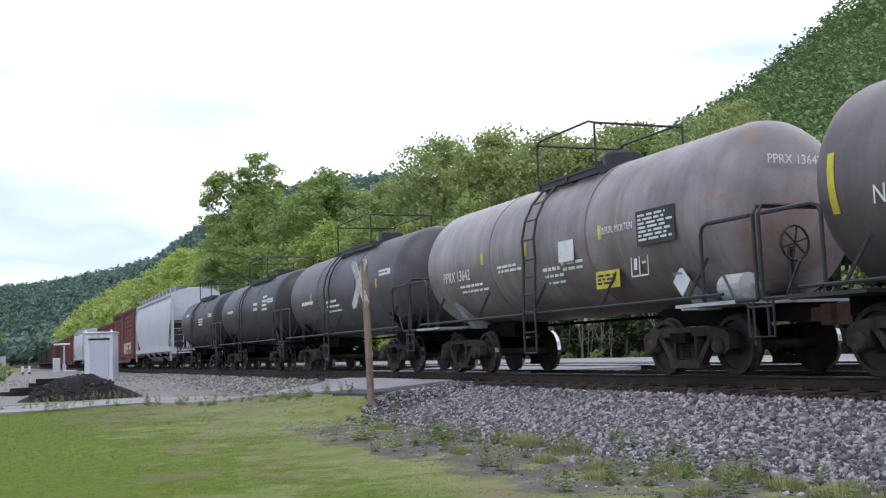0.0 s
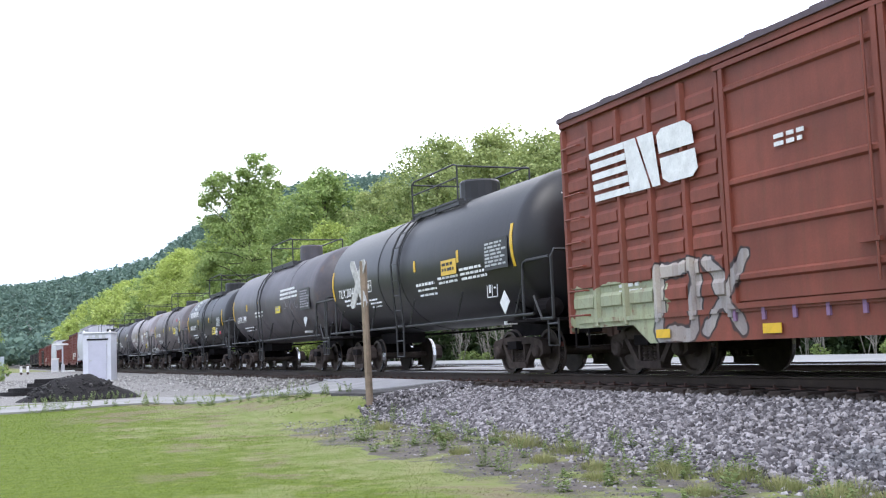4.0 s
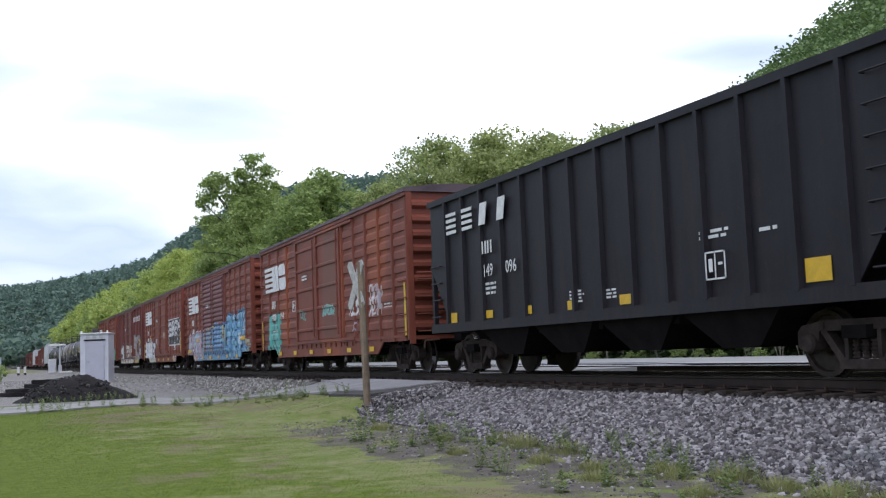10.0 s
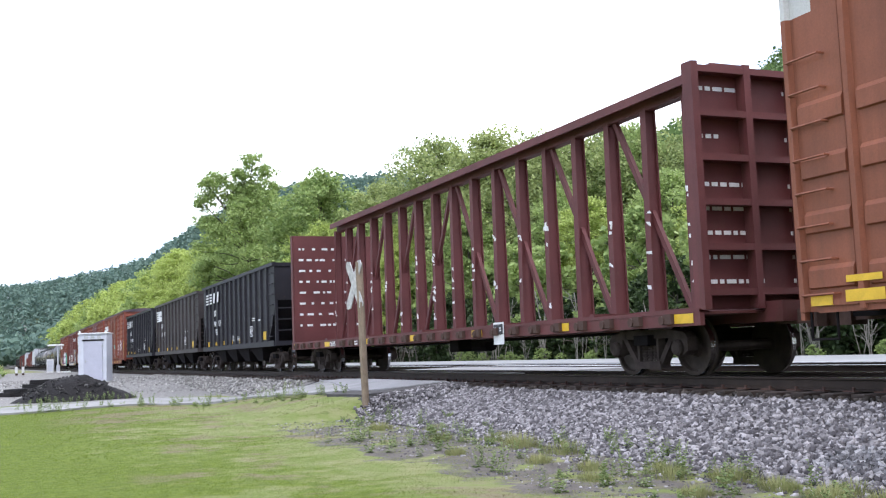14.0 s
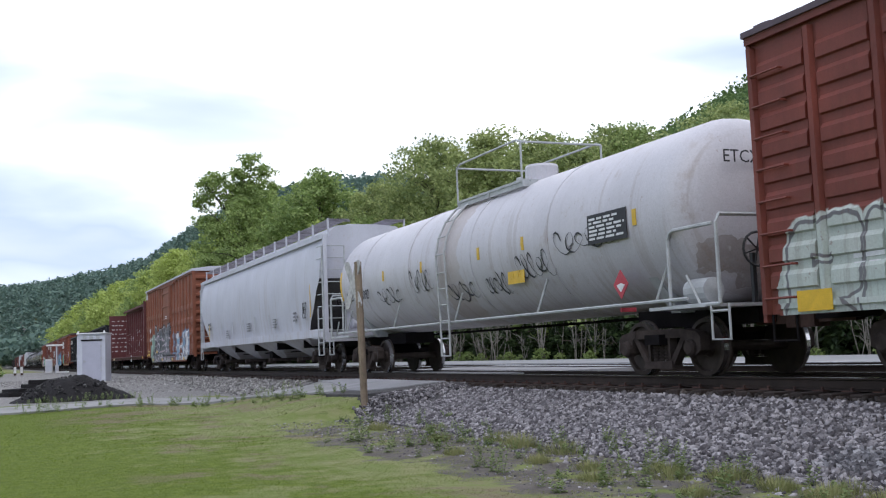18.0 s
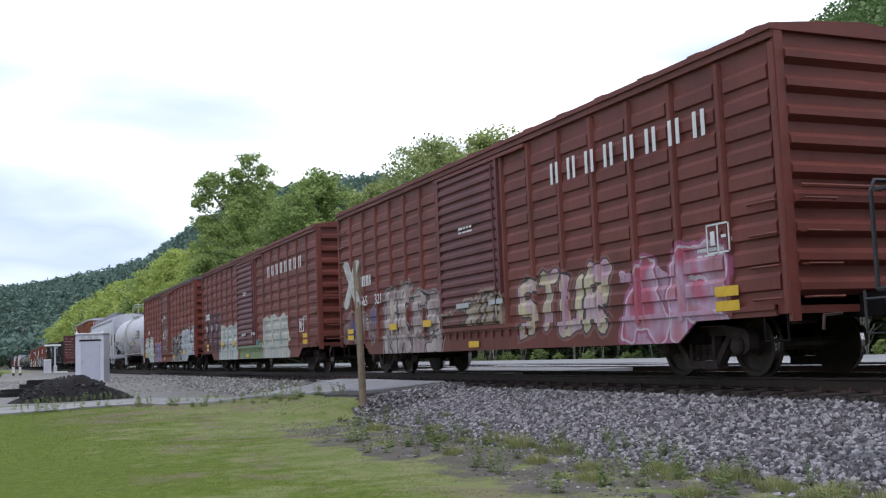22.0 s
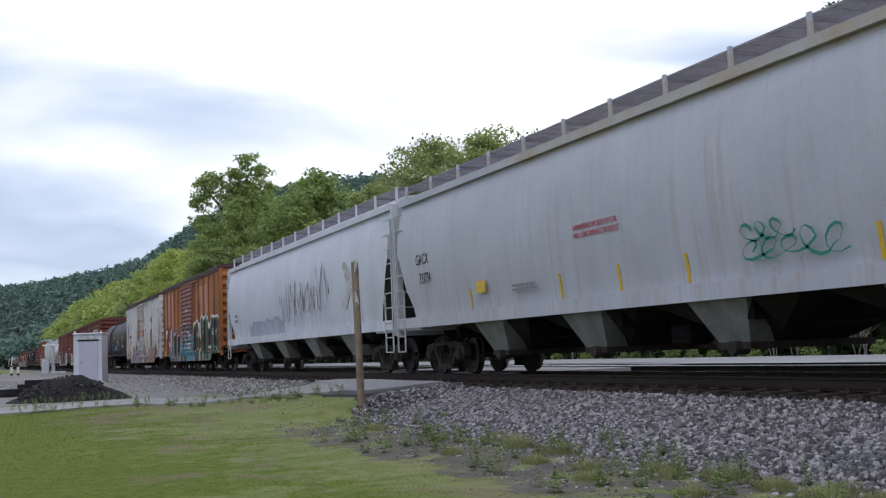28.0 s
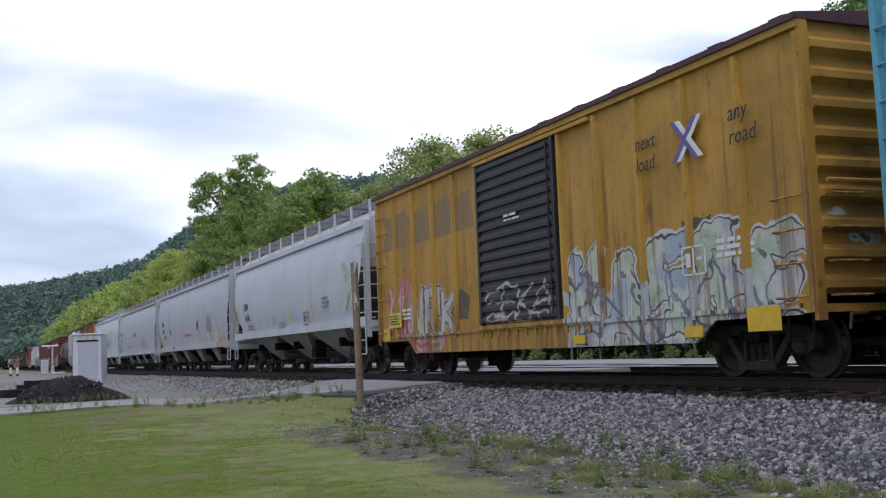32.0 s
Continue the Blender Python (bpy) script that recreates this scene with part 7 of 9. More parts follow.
def tail():
    rusty = (0.22, 0.10, 0.05)
    old_white = (0.58, 0.57, 0.57)
    pa = paint("boxcar_dirty_white", old_white, 0.6, 0.07, 1.0, (0.15, 0.06, 0.035), 0.3, words=(("MEW", 5.2, 1.8, 0.55, 1.5, 0.15, ((0.33, 0.27, 0.42), (0.44, 0.40, 0.47)), (0.10, 0.08, 0.10), None, 0.03, 0.0, 0.1, 0.6),), tags=((-1.95, -1.68, 0.9, 2.7, ((0.13, 0.055, 0.035), (0.20, 0.09, 0.05)), rusty, 0), (-4.6, -4.25, 0.9, 3.4, ((0.15, 0.065, 0.04), (0.24, 0.11, 0.06)), rusty, 0), (-7.0, -3.0, 0.9, 1.4, ((0.17, 0.07, 0.04), (0.36, 0.27, 0.2), (0.16, 0.065, 0.04)), rusty, 0), (-0.2, 4.2, 0.4, 0.9, ((0.30, 0.24, 0.40), (0.42, 0.40, 0.46), (0.34, 0.28, 0.42)), (0.12, 0.1, 0.12), 0.6, (0.25, 0.2, 0.28)), (-7.6, -1.2, 0.4, 0.9, (rusty, (0.34, 0.26, 0.2)), rusty, 0)), runs=1.0)
    car, hf = boxcar("boxcar", -343.65, -359.6, "dirty white boxcar streaked with rust", pa, [(1.6, -1.4)], eave=4.46, bays=(7, 7), seed=11, beads=False, refl=[(7.0, 1.5, 0.12, 0.8), (4.6, 1.55, 0.12, 0.5), (2.75, 1.55, 0.14, 0.6), (-0.05, 1.7, 0.14, 0.55), (-2.6, 1.9, 0.14, 0.6), (-7.2, 1.7, 0.1, 0.9)],
                     door_mat=paint("boxcar_door_grey_rust", (0.44, 0.44, 0.46), 0.6, 0.2, 1.0, (0.15, 0.06, 0.035), 0.3, runs=0.5, tags=((-1.5, 1.7, 3.1, 4.3, ((0.42, 0.30, 0.18), (0.36, 0.36, 0.38), (0.46, 0.24, 0.10)), rusty, 0), (-1.5, 1.7, 2.2, 2.6, ((0.44, 0.44, 0.46), (0.42, 0.20, 0.08), (0.30, 0.13, 0.06)), rusty, 0), (0.4, 1.7, 1.9, 3.3, ((0.40, 0.30, 0.18), (0.30, 0.16, 0.08)), rusty, 0), (-1.5, 1.6, 0.9, 1.3, ((0.3, 0.25, 0.36), (0.34, 0.24, 0.18)), rusty, 0))), roof_mat=M_EAVE, eave_mat=M_EAVE)
    letter_blocks(car, 6.0, 2.45, 3, 0.24, 0.26, 0.36, -1.575, M_DARKL)
    lettering("21", 0.34, -1.575, 5.78, 1.82, M_DARKL, car, "number", 0.9)
    lettering("835", 0.34, -1.575, 5.05, 1.82, M_DARKL, car, "number", 0.9)
    scrawl(car, -1.575, 6.9, 2.3, 0.35, 1.2, M_DARKL, 41, 3, 0.05, 0.9)
    scrawl(car, -1.575, 6.1, 2.75, 1.1, 0.6, M_PIPE_D, 42, 3, 0.03, 0.5)
    scrawl(car, -1.575, 3.7, 1.0, 1.5, 0.9, M_DARKL, 43, 4, 0.05, 0.5)
    for k, (yy, ww) in enumerate(((1.0, 0.22), (0.7, 0.3), (0.35, 0.28))):
        data_panel(car, yy, 1.95 + 0.03 * k, ww, 0.34, -1.6, (M_WHITE, M_BLUEL, M_WHITE)[k], M_PIPE_L, 3)
    orange = (0.34, 0.125, 0.035)
    bk, cy, wh = (0.015, 0.015, 0.018), (0.03, 0.34, 0.44), (0.62, 0.64, 0.64)
    tg = ((-7.6, 6.0, 0.4, 1.5, (cy, (0.04, 0.28, 0.38)), bk, 0),)
    big = (("LAYZE", 5.45, 0.55, 0.42, 2.25, 0.17, (bk, bk), (0.66, 0.60, 0.62), (0.30, 0.05, 0.08), 0.035, 0.03, 0.0, 0.12), ("BHMB", -1.6, -7.75, 0.42, 2.45, 0.24, (bk, bk), (0.10, 0.34, 0.08), (0.68, 0.66, 0.66), 0.05, 0.10, 0.05, 0.2))
    pb = paint("boxcar_orange_tagged", orange, 0.6, 0.25, 0.5, rusty, 0.35, runs=0.5, blocks=((4.85, 7.55, 2.42, 4.25, (0.50, 0.24, 0.17)), (-5.6, -2.75, 2.72, 4.05, (0.48, 0.23, 0.16))), tags=((4.95, 7.4, 0.9, 2.4, ((0.12, 0.04, 0.035), (0.14, 0.05, 0.04)), bk, 0),) + tg + ((-7.9, -1.8, 0.5, 2.5, (bk, (0.03, 0.025, 0.022)), bk, 0),), words=big)
    P_ORANGE_POST = paint("boxcar_orange_posts", (0.25, 0.085, 0.03), 0.6, 0.3, 0.7, rusty, 0.4, runs=0.6, words=big)
    car, hf = boxcar("boxcar", -361.3, -377.3, "faded orange boxcar with large turquoise graffiti", pb, [(1.7, -1.6)], eave=4.52, bays=(5, 5), seed=12, beads=False, ribbed_door=True, post_mat=P_ORANGE_POST, refl=[(7.3, 0.98, 0.5, 0.26)],
                     door_mat=paint("boxcar_door_rust_red", (0.24, 0.085, 0.065), tags=((-1.6, 1.7, 0.4, 1.75, (cy, (0.04, 0.28, 0.38)), bk, 0), (-1.2, 0.3, 0.75, 2.3, (bk, (0.03, 0.03, 0.03)), bk, 0)), words=(big[0], ("TN", 0.15, -0.85, 1.55, 1.95, 0.035, (wh, wh), wh, None, 0.01, 0.0, 0.2, 0.1), ("HTL", 0.2, -1.0, 1.05, 1.45, 0.035, (wh, wh), wh, None, 0.01, 0.0, 0.2, 0.1))), roof_mat=M_EAVE, eave_mat=M_EAVE)
    letter_blocks(car, 6.87, 2.26, 2, 0.18, 0.24, 0.24, -1.575)
    lettering("303", 0.32, -1.575, 7.0, 1.78, M_WHITE, car, "number", 1.0)
    lettering("5", 0.32, -1.575, 5.55, 1.74, M_WHITE, car, "number", 1.0)
    scrawl(car, -1.575, -2.7, 2.85, 1.1, 0.5, M_DARKL, 44, 4, 0.025, 0.6)
    car, hf = graincar("covered_hopper", -378.9, -398.9, "white covered hopper with dark scrawled graffiti", P_HOP_TAG, 4.27, walk_h=0.42, seed=13, dark_bays=True, cut=0.5, bars=((8.4, 2.3, 0.5, 2, 0.2),))
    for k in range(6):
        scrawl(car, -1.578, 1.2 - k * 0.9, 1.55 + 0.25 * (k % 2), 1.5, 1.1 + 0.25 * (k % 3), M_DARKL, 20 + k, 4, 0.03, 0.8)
    car, hf = graincar("covered_hopper", -399.0, -418.4, "pale grey covered hopper with a green tag", paint("hopper_grey_green_tag", (0.46, 0.465, 0.52), 0.45, 0.08, 0.2, (0.40, 0.22, 0.10), 0.2, tags=((-9.5, 3.4, 4.0, 4.5, ((0.42, 0.33, 0.25), (0.47, 0.46, 0.46)), (0, 0, 0), 0),)), 4.22, seed=14, dark_bays=True, cut=0.5, shift=-0.8,
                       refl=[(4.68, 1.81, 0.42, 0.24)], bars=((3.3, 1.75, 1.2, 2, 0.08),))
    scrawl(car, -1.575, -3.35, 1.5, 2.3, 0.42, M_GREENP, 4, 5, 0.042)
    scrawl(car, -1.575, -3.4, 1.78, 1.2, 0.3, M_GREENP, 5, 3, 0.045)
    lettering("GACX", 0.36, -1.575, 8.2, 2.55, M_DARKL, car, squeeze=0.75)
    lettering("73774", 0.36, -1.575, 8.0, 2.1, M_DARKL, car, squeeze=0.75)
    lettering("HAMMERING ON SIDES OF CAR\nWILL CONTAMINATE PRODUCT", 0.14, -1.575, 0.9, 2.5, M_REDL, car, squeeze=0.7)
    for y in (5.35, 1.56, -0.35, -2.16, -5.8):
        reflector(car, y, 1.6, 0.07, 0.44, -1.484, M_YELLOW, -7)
    car, hf = graincar("covered_hopper", -419.1, -439.4, "pale grey covered hopper with rusty corner patches", paint("hopper_grey_rust_patches", (0.45, 0.455, 0.505), 0.45, 0.08, 0.2, (0.38, 0.22, 0.11), 0.25, tags=((7.0, 9.9, 1.0, 1.75, ((0.44, 0.36, 0.26), (0.47, 0.45, 0.42)), (0, 0, 0), 0), (-9.9, -7.2, 1.0, 1.55, ((0.36, 0.23, 0.13), (0.44, 0.38, 0.30)), (0, 0, 0), 0))), 4.25, seed=15, seams=10, dark_bays=True, cut=0.5, bars=((-4.9, 2.7, 1.3, 8, 0.11), (7.8, 2.0, 0.9, 2, 0.12)))
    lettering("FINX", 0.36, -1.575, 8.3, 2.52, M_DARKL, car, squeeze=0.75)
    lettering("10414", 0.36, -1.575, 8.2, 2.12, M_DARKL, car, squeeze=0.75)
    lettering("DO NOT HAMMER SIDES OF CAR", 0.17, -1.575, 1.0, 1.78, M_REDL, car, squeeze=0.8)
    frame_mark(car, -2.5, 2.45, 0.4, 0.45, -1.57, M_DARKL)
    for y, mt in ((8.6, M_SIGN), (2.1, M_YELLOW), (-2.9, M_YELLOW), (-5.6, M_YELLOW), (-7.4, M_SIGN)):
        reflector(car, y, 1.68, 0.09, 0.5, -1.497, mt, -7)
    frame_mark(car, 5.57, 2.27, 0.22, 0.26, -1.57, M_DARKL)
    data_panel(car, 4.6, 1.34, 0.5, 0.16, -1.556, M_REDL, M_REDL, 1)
    car, hf = graincar("covered_hopper", -440.1, -456.6, "light grey covered hopper with greenish-grey outlet bays", P_HOP_G2, 4.15, walk_h=0.55, sill=1.45, seed=16, outlets=3, hang=0.30, bay_mat=M_BAY, cut=0.55, bars=((5.6, 1.8, 0.9, 2, 0.12), (-4.2, 2.3, 0.7, 3, 0.13), (1.0, 1.75, 0.8, 3, 0.08)))
    lettering("EFNX", 0.38, -1.575, 6.3, 2.40, M_DARKL, car, squeeze=0.8)
    lettering("160046", 0.38, -1.57, 6.2, 1.98, M_DARKL, car, squeeze=0.75)
    frame_mark(car, -2.2, 1.95, 0.5, 0.42, -1.57, M_DARKL)
    for y in (7.3, 4.1, 1.9, -0.4, -3.1, -6.6):
        reflector(car, y, 1.85 if abs(y) < 6 else 2.2, 0.07, 0.55 if abs(y) < 6 else 0.95, -1.57, M_SIGN)
    yel = (0.47, 0.25, 0.045)
    icy, sage, fog = (0.46, 0.50, 0.58), (0.44, 0.52, 0.42), (0.58, 0.57, 0.55)
    pg = paint("boxcar_mustard_tagged", yel, 0.6, 0.25, 0.8, (0.20, 0.085, 0.04), 0.4, runs=0.6, words=(("KASBE", -1.7, -7.6, 0.5, 2.1, 0.20, ((0.38, 0.44, 0.55), (0.62, 0.60, 0.55), (0.42, 0.52, 0.40), (0.60, 0.58, 0.58)), (0.06, 0.06, 0.08), (0.60, 0.60, 0.60), 0.03, 0.05, 0.1, 0.7), ("ZNVKW", -1.9, -7.3, 0.55, 1.7, 0.022, ((0.10, 0.10, 0.13), (0.22, 0.26, 0.36)), (0.08, 0.08, 0.1), None, 0.012, 0.0, -0.3, 0.9),
                      ("NRK", 5.9, 3.0, 0.9, 1.95, 0.10, (fog, (0.5, 0.47, 0.44)), (0.08, 0.06, 0.07), (0.5, 0.44, 0.40), 0.035, 0.04), ("XWSZ", 7.3, 3.6, 0.42, 0.86, 0.05, ((0.5, 0.1, 0.14), (0.6, 0.5, 0.52)), (0.36, 0.06, 0.1), None, 0.02), ("XMKX", 7.4, 5.5, 1.0, 2.3, 0.05, ((0.6, 0.52, 0.54), (0.55, 0.2, 0.26)), (0.42, 0.05, 0.08), None, 0.03, 0.0, 0.2, 0.5)), tags=((-7.4, -1.8, 0.4, 1.45, (fog, icy, sage), icy, 0), (-5.9, -5.15, 1.85, 2.3, ((0.05, 0.05, 0.06), (0.08, 0.08, 0.09)), icy, 0), (2.4, 3.3, 1.2, 1.75, ((0.08, 0.07, 0.06), (0.10, 0.08, 0.07)), icy, 0), (2.0, 7.4, 3.1, 3.9, ((0.34, 0.18, 0.04), (0.20, 0.15, 0.12)), icy, 0)))
    P_MUSTARD_POST = paint("boxcar_mustard_posts", (0.50, 0.28, 0.05), 0.6, 0.2, 1.0, (0.17, 0.07, 0.035), 0.4, runs=0.7, tags=((-7.4, -1.8, 0.4, 1.45, (fog, icy, sage), icy, 0),))
    car, hf = boxcar("boxcar", -457.5, -473.2, "mustard yellow boxcar with a black door and graffiti", pg, [(1.65, -1.65)], eave=4.48, bays=(5, 5), seed=17, beads=False, ribbed_door=True, post_mat=P_MUSTARD_POST,
                     refl=[(7.2, 1.0, 0.4, 0.3), (-2.2, 0.65, 0.4, 0.14), (-5.4, 0.68, 0.42, 0.16), (-6.9, 0.80, 0.65, 0.32)], door_mat=paint("boxcar_door_black_tagged", (0.025, 0.022, 0.028), 0.5, 0.3, 0.2, words=(("SEKA", 1.4, -1.3, 1.15, 1.75, 0.022, ((0.5, 0.48, 0.5), (0.4, 0.38, 0.4)), (0.45, 0.43, 0.44), None, 0.008, 0.0, 0.2, 0.5), ("MNHT", 1.4, -1.2, 0.95, 1.15, 0.012, ((0.5, 0.48, 0.4), (0.5, 0.2, 0.25)), (0.45, 0.43, 0.44), None, 0.006))),
                     roof_mat=M_EAVE)
    lettering("next\nload", 0.33, -1.572, -4.19, 3.5, M_DARKL, car, squeeze=0.9, slant=0.2)
    lettering("any\nroad", 0.33, -1.572, -6.43, 3.5, M_DARKL, car, squeeze=0.9, slant=0.2)
    bm = bmesh.new()
    for s in (-1, 1):
        prism(bm, [(-5.52 - 0.26 * s - 0.09, 3.45 - 0.3), (-5.52 - 0.26 * s + 0.09, 3.45 - 0.3), (-5.52 + 0.26 * s + 0.09, 3.45 + 0.3), (-5.52 + 0.26 * s - 0.09, 3.45 + 0.3)], "x", -1.568 - 0.003 * s, -1.562)
    part("emblem", bm, [M_WHITE], car)
    bm = bmesh.new()
    for s in (-1, 1):
        prism(bm, [(-5.52 - 0.26 * s + 0.02, 3.45 - 0.3), (-5.52 - 0.26 * s + 0.12, 3.45 - 0.3), (-5.52 + 0.26 * s + 0.12, 3.45 + 0.3), (-5.52 + 0.26 * s + 0.02, 3.45 + 0.3)], "x", -1.576 - 0.003 * s, -1.57)
    part("emblem_shadow", bm, M_BLUEL, car)
    frame_mark(car, -5.23, 1.9, 0.55, 0.42, -1.57)
    data_panel(car, 6.95, 1.52, 0.8, 0.36, -1.57, M_SIGN, M_RUSTY, 4)
    pz = paint("boxcar_pale_blue", (0.12, 0.36, 0.50), 0.5, 0.15, 0.2)
    boxcar("boxcar", -474.35, -491.0, "pale blue tall boxcar at the tail", pz, [(1.6, -1.6)], eave=5.05, bays=(6, 6), seed=18, letters=False)


far_part_of_train()
tanks()
boxcars_one()
coal_and_beam()
middle()
tail()
# ---- trees, woods, grass, weeds, stones ----
rs = np.random.RandomState(11)
M_BARK = plain("bark", (0.10, 0.085, 0.07), 0.95, 0.0, 0.35, 2, 25, 0.6, 0.03)
M_LEAF_Y = leaf_mat("leaves_yellow_green", (0.24, 0.31, 0.085), (0.40, 0.48, 0.135), (0.58, 0.65, 0.21), 0.42)
M_LEAF_G = leaf_mat("leaves_mid_green", (0.17, 0.245, 0.085), (0.31, 0.405, 0.14), (0.47, 0.555, 0.22), 0.42)
M_LEAF_O = leaf_mat("leaves_olive_green", (0.17, 0.225, 0.09), (0.31, 0.375, 0.14), (0.49, 0.53, 0.22), 0.42)
M_WOODS = leaf_mat("hillside_leaves", (0.095, 0.155, 0.065), (0.145, 0.225, 0.08), (0.22, 0.31, 0.11), 0.3, 0.0)
# the far ridge's haze is tinted into its leaf colour
M_RIDGE = leaf_mat("ridge_leaves_haze_tint", (0.11, 0.175, 0.15), (0.145, 0.22, 0.175), (0.19, 0.27, 0.205), 0.3, 0.0)
# shade beneath the canopy, put into the leaf colour
M_LEAF_D = leaf_mat("leaves_understorey_shaded", (0.02, 0.035, 0.014), (0.04, 0.065, 0.024), (0.08, 0.12, 0.04), 0.2, 0.3)
M_TWIG = plain("pale_brush", (0.26, 0.24, 0.21), 0.9, 0.0, 0.3, 3, 30, 0.2)


def leaf_quads(centres, size, rng, up=0.35, squash=0.7):
    """Small leaf sprays as bent quads round the given centres."""
    n = len(centres)
    nrm = rng.normal(size=(n, 3))
    nrm[:, 2] = np.abs(nrm[:, 2]) + up
    nrm /= np.linalg.norm(nrm, axis=1, keepdims=True)
    a = np.cross(nrm, rng.normal(size=(n, 3)))
    a /= np.linalg.norm(a, axis=1, keepdims=True)
    b = np.cross(nrm, a)
    s = (size * rng.uniform(0.6, 1.35, n))[:, None]
    c = np.asarray(centres)
    v = np.stack([c - a * s, c - b * s * squash + nrm * s * 0.15, c + a * s * rng.uniform(0.7, 1.2, (n, 1)), c + b * s * squash - nrm * s * 0.1], 1).reshape(-1, 3)
    return v, np.arange(4 * n).reshape(n, 4)


def crown_points(rng, lumps, per):
    pts = []
    for cx, cy, cz, r, flat in lumps:
        # each lump is a cluster of small flat sprays
        k = 13
        c = rng.normal(size=(k, 3))
        c /= np.linalg.norm(c, axis=1, keepdims=True)
        c *= r * rng.uniform(0.25, 0.85, (k, 1))
        c[:, 2] *= flat
        d = c[rng.randint(0, k, per)] + np.clip(rng.normal(size=(per, 3)), -1.5, 1.5) * np.array((0.20, 0.20, 0.11)) * r
        pts.append(d + (cx, cy, cz))
    return np.concatenate(pts)


def tree_meshes(seed, height, width, base, lumps, per, leaf, mat, lean=0.0, tops=()):
    """Trunk with limbs, and a crown of leaf sprays in uneven lumps round the limbs' ends."""
    rng = np.random.RandomState(seed)
    bm = bmesh.new()
    steps = [(0.0, 0.0, 0.0)]
    for k in range(1, 7):
        steps.append((steps[-1][0] + rng.uniform(-0.25, 0.25) + lean, steps[-1][1] + rng.uniform(-0.25, 0.25), height * 0.9 * k / 6))
    rad = height * 0.017
    for k in range(6):
        tube(bm, [steps[k], steps[k + 1]], rad * (1 - k / 7.5), 7)
    centres = []
    for k in range(lumps):
        h = base + (height - base) * (k + rng.uniform(0, 0.8)) / lumps
        u = (h - base) / (height - base)
        reach = width * 0.5 * math.sqrt(max(0.0, 1 - (1.9 * u - 0.8) ** 2 if u > 0.42 else 1.0 - 0.5 * (0.42 - u))) * rng.uniform(0.35, 1.0)
        a = k * 2.399 + rng.uniform(-0.4, 0.4)
        i = min(int(h / (height * 0.9) * 6), 5)
        root = Vector(steps[i]).lerp(Vector(steps[i + 1]), 0.3)
        tip = (root.x + math.cos(a) * reach, root.y + math.sin(a) * reach, h)
        mid = root.lerp(Vector(tip), 0.5) + Vector((0, 0, -0.04 * height * rng.uniform(0, 1)))
        tube(bm, [root - Vector((0, 0, height * 0.05)), mid, tip], max(0.04, rad * 0.3 * (1 - u)), 5)
        centres.append((*tip, width * rng.uniform(0.14, 0.23), rng.uniform(0.6, 0.85)))
    for dx, z, r in tops:       # airy sprays that stand out over the crown
        root = Vector(steps[5]).lerp(Vector(steps[6]), 0.2)
        tube(bm, [root - Vector((0, 0, 3.0)), Vector((root.x + dx * 0.6, root.y, z - 2.2)), (root.x + dx, root.y, z)], 0.07, 5)
        centres.append((root.x + dx, root.y + rng.uniform(-0.6, 0.6), z, r * 1.3, 0.62))
    trunk = bpy.data.meshes.new("trunk")
    bm.to_mesh(trunk)
    bm.free()
    trunk.materials.append(M_BARK)
    v, f = leaf_quads(crown_points(rng, centres, per), leaf, rng)
    return trunk, fast_mesh("crown", v, f, mat)


TREES = {
    "tall": tree_meshes(1, 21.8, 13.5, 3.5, 66, 620, 0.17, M_LEAF_G, tops=((0.8, 25.6, 1.7), (2.4, 24.4, 1.6), (-0.4, 24.2, 1.5), (1.2, 23.0, 1.9), (3.2, 22.4, 1.5), (-2.2, 22.6, 1.7), (-3.6, 23.3, 1.5), (-4.9, 22.4, 1.4), (-4.0, 21.2, 1.9), (-5.6, 20.2, 1.4), (-4.6, 18.0, 1.7), (0.2, 21.6, 2.1), (2.6, 20.6, 1.9), (-1.6, 20.8, 2.0))),
    "broad": tree_meshes(2, 20, 15, 3, 56, 520, 0.165, M_LEAF_O),
    "round": tree_meshes(3, 20, 14, 2.5, 54, 500, 0.18, M_LEAF_Y),
    "mid": tree_meshes(4, 20, 14, 2.5, 54, 500, 0.18, M_LEAF_G),
    "oak": tree_meshes(5, 20, 16, 4, 60, 500, 0.165, M_LEAF_O),
    "far_round": tree_meshes(13, 20, 14, 2.5, 46, 190, 0.30, M_LEAF_Y),
    "far_mid": tree_meshes(14, 20, 14, 2.5, 46, 190, 0.30, M_LEAF_G),
    "young": tree_meshes(6, 10, 6.5, 2.2, 30, 110, 0.26, M_LEAF_G),
    "bush": tree_meshes(7, 4.5, 5, 0.2, 20, 90, 0.2, M_LEAF_G),
    "shadebush": tree_meshes(8, 5.5, 5, 0.1, 26, 100, 0.2, M_LEAF_D),
}
TREE_LABEL = {"far_round": "bright yellow-green leafy tree far down the line", "far_mid": "mid-green leafy tree far down the line", "tall": "tall leafy tree with a ragged airy top", "broad": "broad olive-green leafy tree in spring leaf", "round": "bright yellow-green leafy tree in spring leaf", "mid": "mid-green leafy tree at the wood's edge",
              "oak": "spreading olive-green oak at the wood's edge", "young": "young mid-green tree beside the road", "bush": "bright green shrub at the wood's edge", "shadebush": "shrub at the wood's edge with leaves darkened for shade"}


